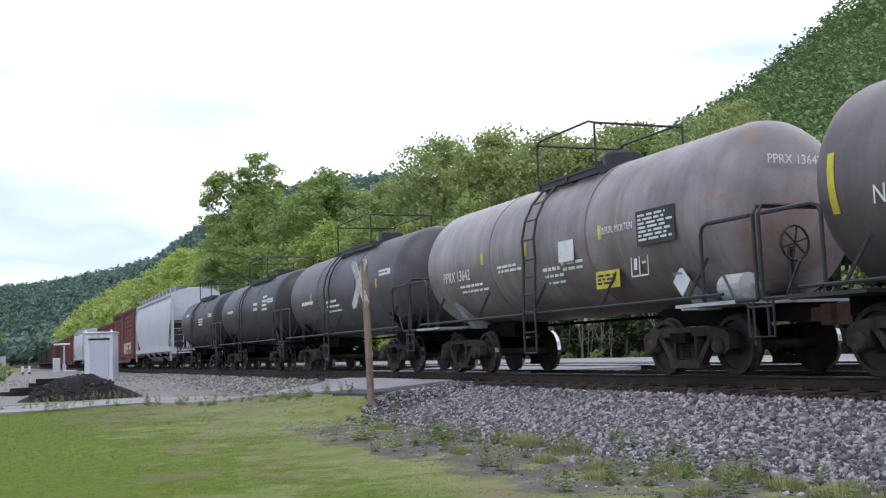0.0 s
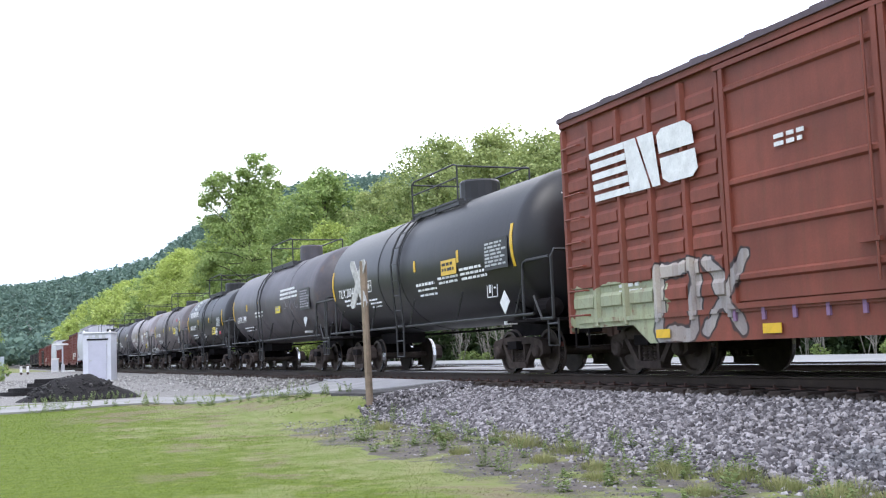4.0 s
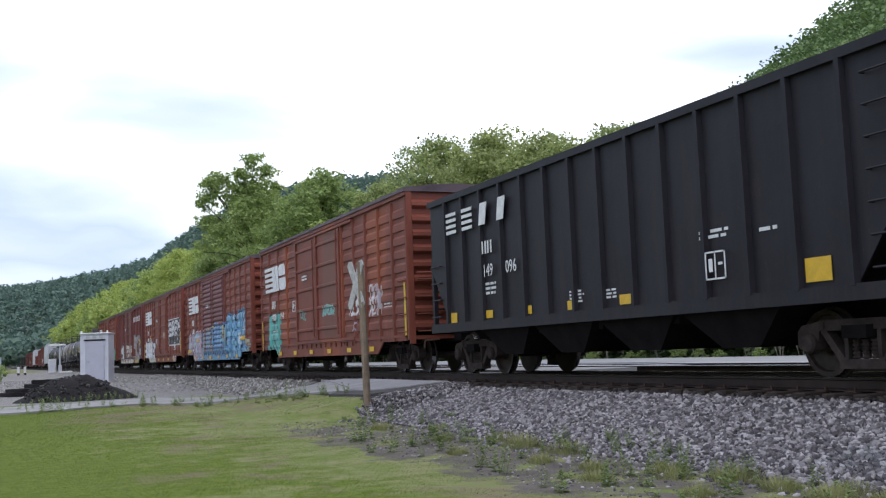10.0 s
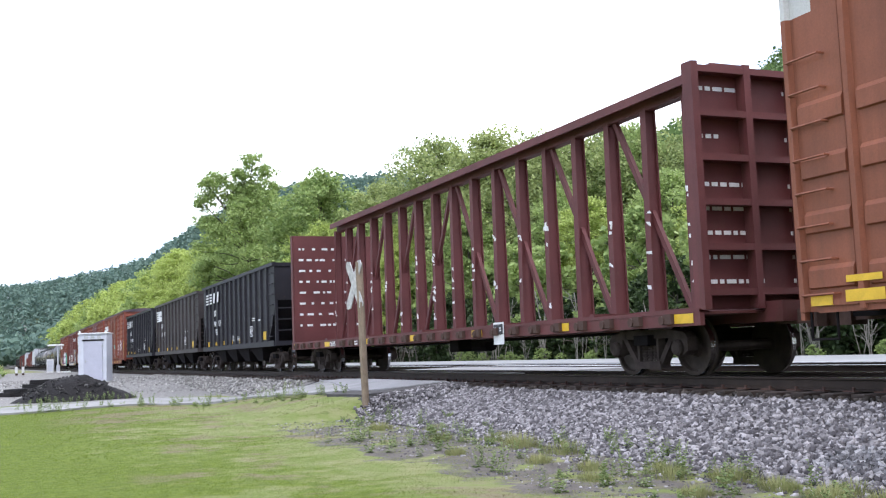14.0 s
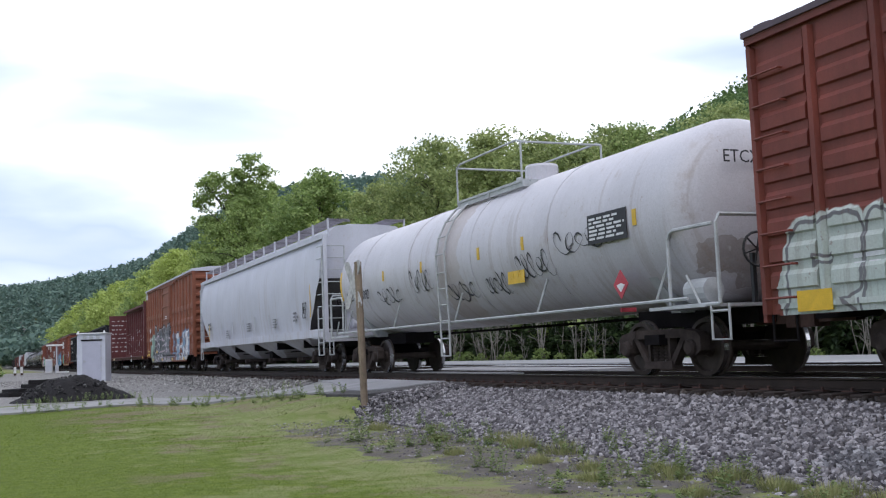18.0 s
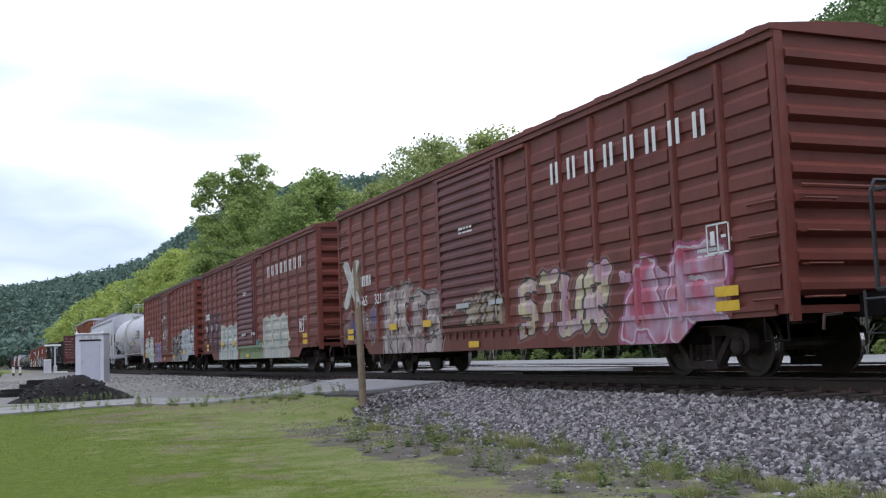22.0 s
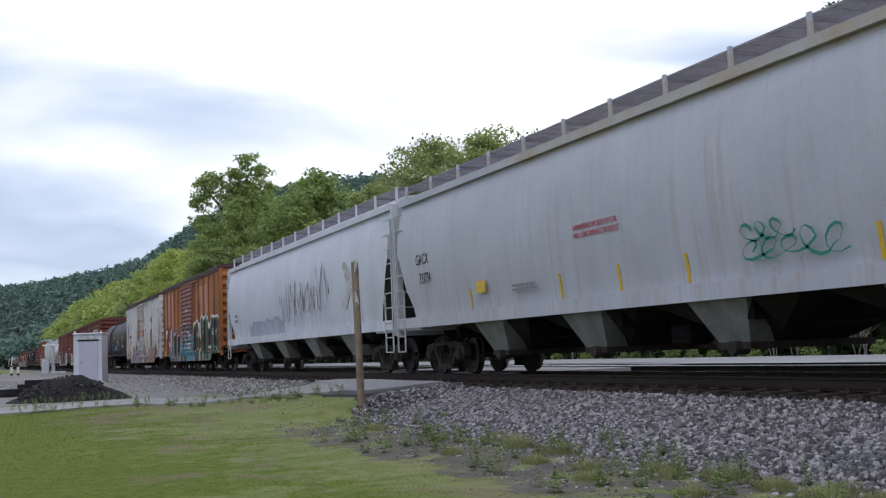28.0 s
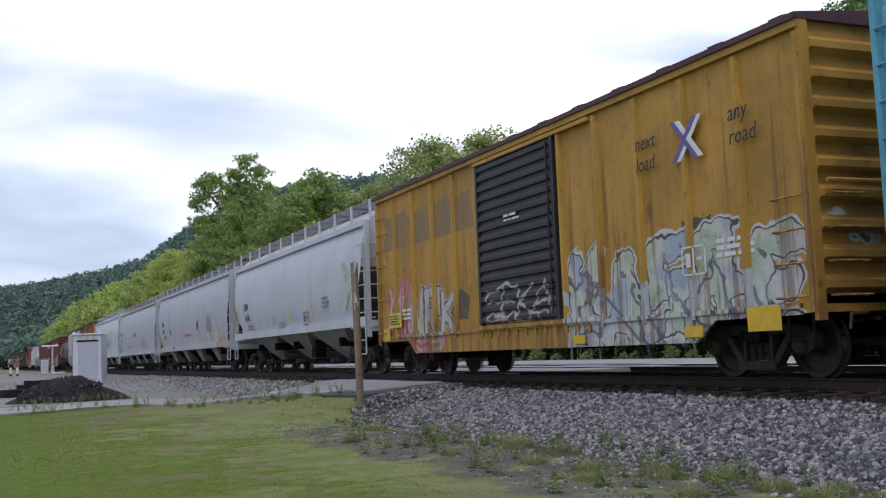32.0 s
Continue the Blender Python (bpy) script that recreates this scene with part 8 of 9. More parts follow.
def tree(kind, x, y, height, turn=0.0, wide=1.0):
    trunk, crown = TREES[kind]
    full = {"tall": 26.5, "young": 10, "bush": 4.5, "shadebush": 5.5}.get(kind, 20)
    s = height / full
    shrub = kind in ("bush", "shadebush")
    root = tagged(new("shrub" if shrub else "tree"), TREE_LABEL[kind], "shrub" if shrub else "tree", "shrubs along the wood" if shrub else "trees along the wood")
    root.matrix_basis = Matrix.LocRotScale((x, y, gz(x, y) - 0.1), Euler((0, 0, radians(turn))), (s * wide, s * wide, s))
    place("trunk", trunk, root)
    place("crown", crown, root)
    return root


def bare_stems(bm, rng, at, k):
    """A few pale thin stems that fork towards the top."""
    for _ in range(rng.randint(2, 4)):
        p = at + Vector((rng.uniform(-0.25, 0.25), rng.uniform(-0.25, 0.25), 0)) * k
        q = p + Vector((rng.uniform(-0.7, 0.7), rng.uniform(-0.7, 0.7), rng.uniform(2.2, 4.2))) * k
        tube(bm, [p, p.lerp(q, 0.5) + Vector((rng.uniform(-0.12, 0.12), 0, 0)), q], 0.028 * k, 5)
        for j in range(5):
            a = p.lerp(q, rng.uniform(0.3, 0.95))
            tube(bm, [a, a + Vector((rng.uniform(-0.8, 0.8), rng.uniform(-0.8, 0.8), rng.uniform(0.3, 1.0))) * k], 0.013 * k, 4)


def plant_trees():
    tree("tall", 30.8, 134, 27.2, 0, 1.0)
    tree("mid", 34.4, 119, 21.6, 10, 1.12)
    for kind, x, y, h, w in (("mid", 38, 128, 17, 1), ("round", 33, 108, 15, 1), ("broad", 40, 110, 19.5, 1.0), ("oak", 41, 97, 21.3, 1.0), ("broad", 43, 89, 20.8, 1.0), ("oak", 45, 83, 18.9, 1.0), ("broad", 47, 78, 17.5, 1.0), ("oak", 49, 75, 17.6, 0.9),
                             ("mid", 37, 101, 14, 1), ("round", 35, 92, 11, 1), ("mid", 38, 83, 13, 1), ("mid", 42, 74, 13, 1), ("round", 40, 66, 11, 1), ("mid", 44, 62, 12, 1), ("oak", 52, 68, 15, 1), ("broad", 53, 60, 14, 1), ("mid", 48, 54, 13, 1),
                             ("round", 41, 52, 9.5, 1), ("oak", 56, 52, 15, 1), ("round", 46, 46, 11, 1), ("mid", 52, 44, 13, 1), ("round", 58, 45, 14, 1), ("mid", 47, 36, 12, 1), ("round", 55, 34, 14, 1), ("oak", 62, 39, 15, 1), ("round", 60, 58, 14, 1), ("mid", 63, 49, 15, 1),
                             ("round", 48, 28, 12, 1), ("mid", 58, 26, 14, 1), ("round", 66, 66, 15, 1), ("mid", 60, 74, 15, 1), ("round", 70, 56, 15, 1)):
        tree(kind, x, y, h * 0.98, rs.uniform(0, 360), w)
    for k in range(22):
        tree(("broad", "oak", "mid", "round")[k % 4], 50 + rs.uniform(-3, 6), 66 + k * 4.2, rs.uniform(17, 20) + (0 if k > 4 else -2), rs.uniform(0, 360))
    for k in range(12):
        tree(("round", "mid")[k % 2], 36 + rs.uniform(-2, 2), 96 + k * 5, rs.uniform(10, 15), rs.uniform(0, 360))
    y = 146.0
    while y < 640:
        step = 6.5 + y * 0.012
        far = "far_" if y > 215 else ""
        tree(far + ("round", "mid", "round", "round")[int(rs.randint(4))], 33 + rs.uniform(-1.5, 2.5), y, rs.uniform(15, 20) if y < 190 else rs.uniform(19, 24), rs.uniform(0, 360))
        tree(far + ("mid", "round", "mid")[int(rs.randint(3))], 42 + rs.uniform(-3, 4), y + 3, rs.uniform(20, 25), rs.uniform(0, 360))
        y += step
    for x, y, h in ((36, 33, 8), (38, 41, 9), (37, 48, 7.5), (38, 57, 9), (36.5, 65, 8), (38, 73, 9), (36, 81, 8.5), (35, 24, 8), (40, 35, 10), (36, 90, 9), (42, 44, 10)):
        tree("young", x, y, h, rs.uniform(0, 360))
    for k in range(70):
        tree("bush" if k % 9 == 0 else "shadebush", 34.4 + rs.uniform(0, 2.4), 14 + k * 1.65 + rs.uniform(-0.7, 0.7), rs.uniform(3.0, 5.6), rs.uniform(0, 360))
    for k in range(26):
        tree("bush", 32.9 + rs.uniform(0, 0.8), 16 + k * 2.4 + rs.uniform(-1, 1), rs.uniform(0.5, 1.1), rs.uniform(0, 360))
    rng = random.Random(90)
    bm = bmesh.new()
    for k in range(70):
        x, y = 33.0 + rng.uniform(0, 1.6), 15 + k * 1.4 + rng.uniform(-0.7, 0.7)
        bare_stems(bm, rng, Vector((x, y, gz(x, y) - 0.1)), rng.uniform(0.6, 1.2))
    tagged(link("roadside_brush", bm, M_TWIG), "pale leafless brush along the wood's edge", "brush", kind="stuff")
    # trees at the far end of the yard, on the near side of the line
    for x, y, h in ((-2.5, 112, 6.8), (-3.5, 118, 10.5), (-6, 126, 11), (-9, 114, 10), (-12, 130, 12)):
        tree("mid", x, y, h, rs.uniform(0, 360))


plant_trees()


def woods(name, az0, az1, r0, r1, count, height, leaf, per, mat, label, seed):
    rng = np.random.RandomState(seed)
    az = np.radians(rng.uniform(az0, az1, count))
    r = np.sqrt(rng.uniform(r0 * r0, r1 * r1, count))
    x, y = np.sin(az) * r, np.cos(az) * r
    keep = (x > 52) | (y > 560)
    x, y = x[keep], y[keep]
    z = ground_z(x, y)
    n = len(x)
    h = height * rng.uniform(0.7, 1.25, n)
    d = rng.normal(size=(n, per, 3))
    d /= np.linalg.norm(d, axis=2, keepdims=True)
    d *= rng.uniform(0.5, 1.0, (n, per, 1))
    c = np.stack([x, y, z + h * 0.62], -1)[:, None, :] + d * np.stack([h * 0.34, h * 0.34, h * 0.42], -1)[:, None, :]
    c = c.reshape(-1, 3)
    v, f = leaf_quads(c, leaf, rng, 0.5, 0.8)
    ob = soup(name, v, f, mat, "stuff", label)
    return ob


woods("hillside_woods", 19, 56, 70, 250, 900, 14, 0.36, 250, M_WOODS, "spring-green woods on the steep slope", 21)
woods("upper_woods", 19, 56, 240, 470, 2400, 14, 0.72, 88, M_WOODS, "spring-green woods up to the crest", 22)
woods("ridge_woods", -4, 28, 480, 1560, 9000, 15, 1.6, 36, M_RIDGE, "woods on the distant ridge, tinted blue-green for haze", 23)
# ---- ballast, ties, grass and weeds near the eye ----
M_BALLAST = stone_mat("ballast_stone", (0.05, 0.044, 0.049), (0.15, 0.138, 0.148), (0.32, 0.30, 0.31))
# oil-stained stones, with the shade under the train in their colour
M_OILY_SHADE = stone_mat("oily_shaded_ballast_stone", (0.02, 0.016, 0.014), (0.042, 0.034, 0.03), (0.085, 0.07, 0.062))


def grass_mat():
    """Mown grass: lush green in broad patches, drier and tan in others, each blade a little different."""
    n = Nodes("grass_blades")
    r = n.t.nodes.new("ShaderNodeNewGeometry").outputs["Random Per Island"]
    lush = n.ramp(r, [(0.0, (0.088, 0.132, 0.011)), (1.0, (0.14, 0.19, 0.022))])
    dry = n.ramp(r, [(0.0, (0.155, 0.205, 0.055)), (0.7, (0.225, 0.255, 0.095)), (1.0, (0.30, 0.275, 0.15))])
    sep = n.add("ShaderNodeSeparateXYZ", {"Vector": n.coord}).outputs
    col = n.mix(n.mask(lawn_dryness(n, sep["X"]), 0.60, 0.82), lush, dry)
    col = n.mix(lawn_worn(n, sep["X"], sep["Y"]), col, n.ramp(r, [(0.0, (0.17, 0.14, 0.075)), (1.0, (0.27, 0.21, 0.14))]))
    n.done(col, 0.7, 0.0, None, spec=0.15)
    tr = n.add("ShaderNodeBsdfTranslucent", {"Color": col})
    mx = n.add("ShaderNodeMixShader", Fac=0.35)
    n.t.links.new(n.b.outputs[0], mx.inputs[1])
    n.t.links.new(tr.outputs[0], mx.inputs[2])
    n.t.links.new(mx.outputs[0], n.t.nodes["Material Output"].inputs["Surface"])
    return n.m


M_GRASS = grass_mat()
M_WEED = leaf_mat("weed_leaves", (0.11, 0.16, 0.055), (0.18, 0.24, 0.085), (0.27, 0.33, 0.13), 0.3, 0.4)
M_STRAW = leaf_mat("tuft_blades", (0.19, 0.215, 0.08), (0.29, 0.31, 0.125), (0.40, 0.37, 0.19), 0.3, 0.3)


def stones(name, x0, x1, y0, y1, count, size, seed, label, sink=0.35, lift=None, mat=None, hole=None, heap_at=None):
    rng = np.random.RandomState(seed)
    x, y = rng.uniform(x0, x1, count), rng.uniform(y0, y1, count)
    if hole:
        keep = ~((x > hole[0]) & (x < hole[1]) & (y > hole[2]) & (y < hole[3]))
        x, y, count = x[keep], y[keep], int(keep.sum())
    if heap_at:     # strewn over a mound: centre, half widths, height, profile
        u = np.hypot((x - heap_at[0]) / heap_at[2], (y - heap_at[1]) / heap_at[3])
        x, y, u = x[u < 1], y[u < 1], u[u < 1]
        count = len(x)
    z = ground_z(x, y) if lift is None else np.full(count, lift)
    if heap_at:
        z = z + heap_at[4] * (1 - u ** heap_at[5]) - 0.04
    s = size * rng.uniform(0.55, 1.35, count) ** 1.2
    cube = np.array([(a, b, c) for c in (-1, 1) for a, b in ((-1, -1), (1, -1), (1, 1), (-1, 1))], float)
    v = cube[None] * rng.uniform(0.45, 1.0, (count, 8, 3)) * 0.5
    v[..., 0] *= rng.uniform(0.8, 1.35, (count, 1))
    v[..., 2] *= rng.uniform(0.4, 0.8, (count, 1))
    ax = rng.normal(size=(count, 3))
    ax /= np.linalg.norm(ax, axis=1, keepdims=True)
    an = rng.uniform(0, math.tau, count)
    ca, sa = np.cos(an)[:, None, None], np.sin(an)[:, None, None]
    k = ax[:, None, :]
    v = v * ca + np.cross(np.broadcast_to(k, v.shape), v) * sa + k * (v * k).sum(-1, keepdims=True) * (1 - ca)
    v = v * s[:, None, None] + np.stack([x, y, z + s * (0.5 - sink)], -1)[:, None]
    q = np.array([(3, 2, 1, 0), (4, 5, 6, 7), (0, 1, 5, 4), (1, 2, 6, 5), (2, 3, 7, 6), (3, 0, 4, 7)])
    f = (np.arange(count) * 8)[:, None, None] + q[None]
    return soup(name, v.reshape(-1, 3), f.reshape(-1, 4), mat or M_BALLAST, "stuff", label)


stones("ballast_stones", 7.3, 9.5, 3.0, 22.3, 36000, 0.064, 31, "crushed grey stone ballast on the near slope", 0.3, hole=(7.75, 8.25, 7.6, 8.7))
stones("ballast_stones", 9.5, 14.0, 3.0, 21.6, 15000, 0.07, 32, "oily stone ballast between the rails, darkened for train shade", lift=-0.25, mat=M_OILY_SHADE)
M_PALE = stone_mat("pale_ballast_stone", (0.11, 0.104, 0.10), (0.23, 0.22, 0.212), (0.36, 0.345, 0.33))
stones("ballast_stones", 7.9, 9.6, 33.5, 70.0, 5200, 0.085, 33, "crushed pale stone ballast beyond the crossing", mat=M_PALE)
stones("loose_stones", 6.6, 7.5, 3.5, 22.0, 700, 0.06, 36, "loose stones at the ballast's foot", 0.5)
stones("loose_stones", 5.2, 7.2, 3.5, 22.0, 1500, 0.032, 34, "loose stones on the bare strip", 0.5)
stones("loose_stones", 0.0, 8.0, 44.0, 75.0, 2600, 0.07, 35, "loose gravel of the yard", 0.5, mat=M_PALE)


def blades(name, pts, height, width, mat, seed, label, lean=2.6):
    rng = np.random.RandomState(seed)
    n = len(pts)
    h, w = height * rng.uniform(0.5, 1.4, n), width * rng.uniform(0.7, 1.3, n)
    a, b = rng.uniform(0, math.tau, n), rng.uniform(0, math.tau, n)
    side = np.stack([np.cos(a) * w, np.sin(a) * w, np.zeros(n)], -1)
    tip = np.stack([np.cos(b) * h * lean * rng.uniform(0.2, 1, n), np.sin(b) * h * lean * rng.uniform(0.2, 1, n), h], -1)
    p = np.asarray(pts)
    v = np.stack([p - side, p + side, p + tip], 1).reshape(-1, 3)
    return soup(name, v, np.arange(3 * n).reshape(n, 3), mat, "stuff", label)


def lawn_points(count, seed, x0, x1, y0, y1):
    rng = np.random.RandomState(seed)
    x, y = rng.uniform(x0, x1, count), rng.uniform(y0, y1, count)
    n = np.array([noise.noise((a * 0.9, b * 0.9, 0.0)) for a, b in zip(x, y)])
    keep = (x < 5.4 + 1.6 * n) | ((n > 0.0) & (x < 7.3)) | ((np.sin(x * 9.7) * np.sin(y * 8.3) > 0.55) & (x < 7.4)) | ((y > 19.5 + 2 * n) & (x < 7.6))
    x, y = x[keep], y[keep]
    return np.stack([x, y, ground_z(x, y) - 0.005], -1)


blades("grass", lawn_points(105000, 41, -1.5, 7.3, 6.0, 17.0), 0.013, 0.0065, M_GRASS, 42, "short mown lawn with dry tan patches")
blades("grass", lawn_points(52000, 43, -3.0, 7.8, 17.0, 34.0), 0.018, 0.011, M_GRASS, 44, "short mown lawn with pale patches")


def weed_mesh(seed, height, leaves, size):
    rng = np.random.RandomState(seed)
    v, f = [], []
    for s in range(rng.randint(3, 6)):
        bx, by = rng.uniform(-0.07, 0.07, 2)
        lx, ly = rng.uniform(-0.12, 0.12, 2)
        hh = height * rng.uniform(0.55, 1.0)
        for k in range(leaves):
            u = (k + 1) / leaves
            p = np.array([bx + lx * u, by + ly * u, hh * u])
            a = k * 2.4 + rng.uniform(-0.4, 0.4)
            d = np.array([math.cos(a), math.sin(a), 0.35 + 0.5 * u])
            d /= np.linalg.norm(d)
            w = np.array([-math.sin(a), math.cos(a), 0]) * size * 0.28
            ll = size * rng.uniform(0.7, 1.2) * (1.25 - 0.7 * u)
            i = len(v)
            v += [p, p + d * ll * 0.5 - w, p + d * ll - (0, 0, ll * 0.25), p + d * ll * 0.5 + w]
            f.append((i, i + 1, i + 2, i + 3))
        i = len(v)
        v += [(bx - 0.004, by, 0), (bx + 0.004, by, 0), (bx + lx + 0.002, by + ly, hh), (bx + lx - 0.002, by + ly, hh)]
        f.append((i, i + 1, i + 2, i + 3))
    me = bpy.data.meshes.new("weed")
    me.from_pydata([tuple(map(float, p)) for p in v], [], f)
    me.materials.append(M_WEED)
    return me


def tuft_mesh(seed, height, count, wide):
    rng = np.random.RandomState(seed)
    v, f = [], []
    for k in range(count):
        r = wide * math.sqrt(rng.uniform(0, 1))
        a = rng.uniform(0, math.tau)
        p = np.array([math.cos(a) * r, math.sin(a) * r * 0.7, 0])
        h = height * rng.uniform(0.5, 1.1) * (1 - 0.5 * (r / wide) ** 2)
        t = p + (math.cos(a) * h * 0.4 + rng.uniform(-0.03, 0.03), math.sin(a) * h * 0.4, h)
        s = np.array([math.sin(a), -math.cos(a), 0]) * 0.006
        i = len(v)
        v += [p - s, p + s, t]
        f.append((i, i + 1, i + 2))
    me = bpy.data.meshes.new("grass_tuft")
    me.from_pydata([tuple(map(float, p)) for p in v], [], f)
    me.materials.append(M_STRAW)
    return me


def plant_weeds():
    weeds = [weed_mesh(50 + k, h, 12, s) for k, (h, s) in enumerate(((0.42, 0.095), (0.32, 0.085), (0.48, 0.085), (0.2, 0.09)))]
    tufts = [tuft_mesh(60 + k, h, 420, w) for k, (h, w) in enumerate(((0.26, 0.42), (0.20, 0.55), (0.16, 0.3)))]
    rng = random.Random(5)
    for k in range(110):
        y = rng.uniform(5.5, 22)
        x = 7.25 + rng.gauss(0, 0.35)
        if k < 52:
            x, y = rng.uniform(5.0, 6.8), rng.uniform(6.5, 17)
        ob = tagged(place("weed", weeds[k % 4]), "leafy green weed at the ballast's foot", "weed", "weeds along the ballast")
        ob.matrix_basis = pose(x, y, gz(x, y) - 0.01, 0, 0, rng.uniform(0, 360)) @ Matrix.Scale(rng.uniform(0.5, 0.95), 4)
    for x, y, k, s in ((6.75, 12.9, 1, 1.0), (6.55, 13.9, 0, 1.0), (6.9, 15.2, 1, 0.9), (6.6, 9.1, 0, 0.9), (6.5, 10.2, 2, 1.0), (6.4, 8.2, 2, 1.0), (6.75, 7.6, 0, 0.6), (6.3, 9.8, 1, 0.7), (6.2, 7.3, 2, 1.1), (6.5, 6.6, 1, 0.6),
                       (6.9, 17.8, 1, 0.8), (6.2, 19.0, 0, 0.8), (5.6, 8.4, 2, 0.8), (5.9, 12.1, 2, 0.9), (5.4, 13.6, 2, 0.8), (6.1, 15.8, 0, 0.7), (5.5, 10.1, 0, 0.6), (6.0, 11.0, 2, 0.9), (6.45, 6.9, 0, 0.6), (6.9, 5.9, 1, 0.6)):
        ob = tagged(place("grass_tuft", tufts[k]), "pale green grass tuft at the ballast's foot", "grass tuft", "tufts along the ballast")
        ob.matrix_basis = pose(x + 0.5, y, gz(x + 0.5, y) - 0.01, 0, 0, 75 + rng.uniform(-20, 20)) @ Matrix.Scale(s, 4)
    edge = [(8.0, 24.6), (7.5, 26.2), (7.15, 27.6), (6.7, 29.2), (6.2, 30.8), (4.3, 33.4), (2.05, 32.2), (0.3, 31.2)]
    for k in range(46):
        u = rng.uniform(0, 1) ** 1.3 * (len(edge) - 1.001)
        a, b = edge[int(u)], edge[int(u) + 1]
        x, y = a[0] + (b[0] - a[0]) * (u % 1) - rng.uniform(0.1, 0.7), a[1] + (b[1] - a[1]) * (u % 1) - rng.uniform(0.1, 1.1)
        ob = tagged(place("weed", weeds[k % 4]), "leafy green weed beside the gravel lane", "weed", "weeds along the lane")
        ob.matrix_basis = pose(x, y, gz(x, y) - 0.01, 0, 0, rng.uniform(0, 360)) @ Matrix.Scale(rng.uniform(0.5, 1.15), 4)
    rng2 = np.random.RandomState(9)
    for k in range(30):     # rough edge of the lane
        x = -2 + k * 0.3 + rng2.uniform(-0.2, 0.2)
        y = 34.0 + 0.0 * max(0, x - 2) + rng2.uniform(-0.3, 0.15)
        ob = tagged(place("weed", weeds[k % 4]), "leafy green weed beside the gravel lane", "weed", "weeds along the lane")
        ob.matrix_basis = pose(x, y, gz(x, y) - 0.01, 0, 0, rng2.uniform(0, 360)) @ Matrix.Scale(rng2.uniform(0.5, 0.9), 4)


plant_weeds()


def lay_ties():
    me = mesh_of(lambda b: box(b, -1.3, 1.3, -0.115, 0.115, -0.36, -0.178, 0, 0.012), "tie", M_TIE)
    rng = random.Random(3)
    for track, x0, n in ((TRACKS[0], TRACK, 190), (TRACKS[1], TRACK_2, 100)):
        for k in range(n):
            place("tie", me, track, "", pose(x0 + rng.uniform(-0.05, 0.05), 1.0 + k * 0.52 + rng.uniform(-0.02, 0.02), 0, 0, 0, rng.uniform(-0.8, 0.8)))
        ys = np.concatenate([1.0 - 0.52 * np.arange(1, 60), 1.0 + n * 0.52 + 0.52 * np.arange(0, 700)])
        cube = np.array([(a, b, c) for c in (-0.36, -0.178) for a, b in ((-1.3, -0.115), (1.3, -0.115), (1.3, 0.115), (-1.3, 0.115))])
        v = cube[None] + np.stack([np.full(len(ys), x0), ys, np.zeros(len(ys))], -1)[:, None]
        q = np.array([(3, 2, 1, 0), (4, 5, 6, 7), (0, 1, 5, 4), (1, 2, 6, 5), (2, 3, 7, 6), (3, 0, 4, 7)])
        f = (np.arange(len(ys)) * 8)[:, None, None] + q[None]
        soup("ties", v.reshape(-1, 3), f.reshape(-1, 4), M_TIE, "stuff", "", track)
    pm = mesh_of(lambda b: [box(b, -0.14, 0.14, -0.10, 0.10, -0.178, -0.160), box(b, -0.11, -0.08, -0.06, -0.03, -0.16, -0.12), box(b, 0.08, 0.11, 0.03, 0.06, -0.16, -0.12)], "tie_plate", M_RUSTY)
    for k in range(70):
        for s in (-1, 1):
            place("tie_plate", pm, TRACKS[0], "", pose(TRACK + s * 0.7525, 1.0 + k * 0.52, 0))


lay_ties()


def single_stones():
    """The stones of one stretch of the slope, each by itself."""
    rng = random.Random(12)
    shapes = []
    for k in range(16):
        def chip(b):
            box(b, -0.5, 0.5, -0.5, 0.5, -0.5, 0.5)
            for v in b.verts:
                v.co = Vector((v.co.x * rng.uniform(0.7, 1.3), v.co.y * rng.uniform(0.6, 1.0), v.co.z * rng.uniform(0.4, 0.8)))
        shapes.append(mesh_of(chip, "ballast_stone", M_SINGLE))
    for k in range(300):
        x, y, s = rng.uniform(7.75, 8.25), rng.uniform(7.6, 8.7), 0.068 * rng.uniform(0.6, 1.3)
        ob = place("ballast_stone", shapes[k % 16], TRACKS[0])
        ob.matrix_basis = Matrix.LocRotScale((x, y, gz(x, y) + s * 0.2), Euler((rng.uniform(0, 6), rng.uniform(0, 6), rng.uniform(0, 6))), (s, s, s))


def single_stone_mat():
    n = Nodes("single_ballast_stone")
    r = n.t.nodes.new("ShaderNodeObjectInfo").outputs["Random"]
    col = n.ramp(r, [(0.0, (0.07, 0.066, 0.072)), (0.45, (0.15, 0.143, 0.153)), (0.8, (0.27, 0.26, 0.27)), (1.0, (0.40, 0.39, 0.40))])
    g = n.noise(3, 5)
    return n.done(n.mix(n.math("MULTIPLY", n.mask(g, 0.4, 0.7), 0.4), col, (0.042, 0.04, 0.043)), 0.85, 0.0, g, 0.3, 0.1)


M_SINGLE = single_stone_mat()
single_stones()
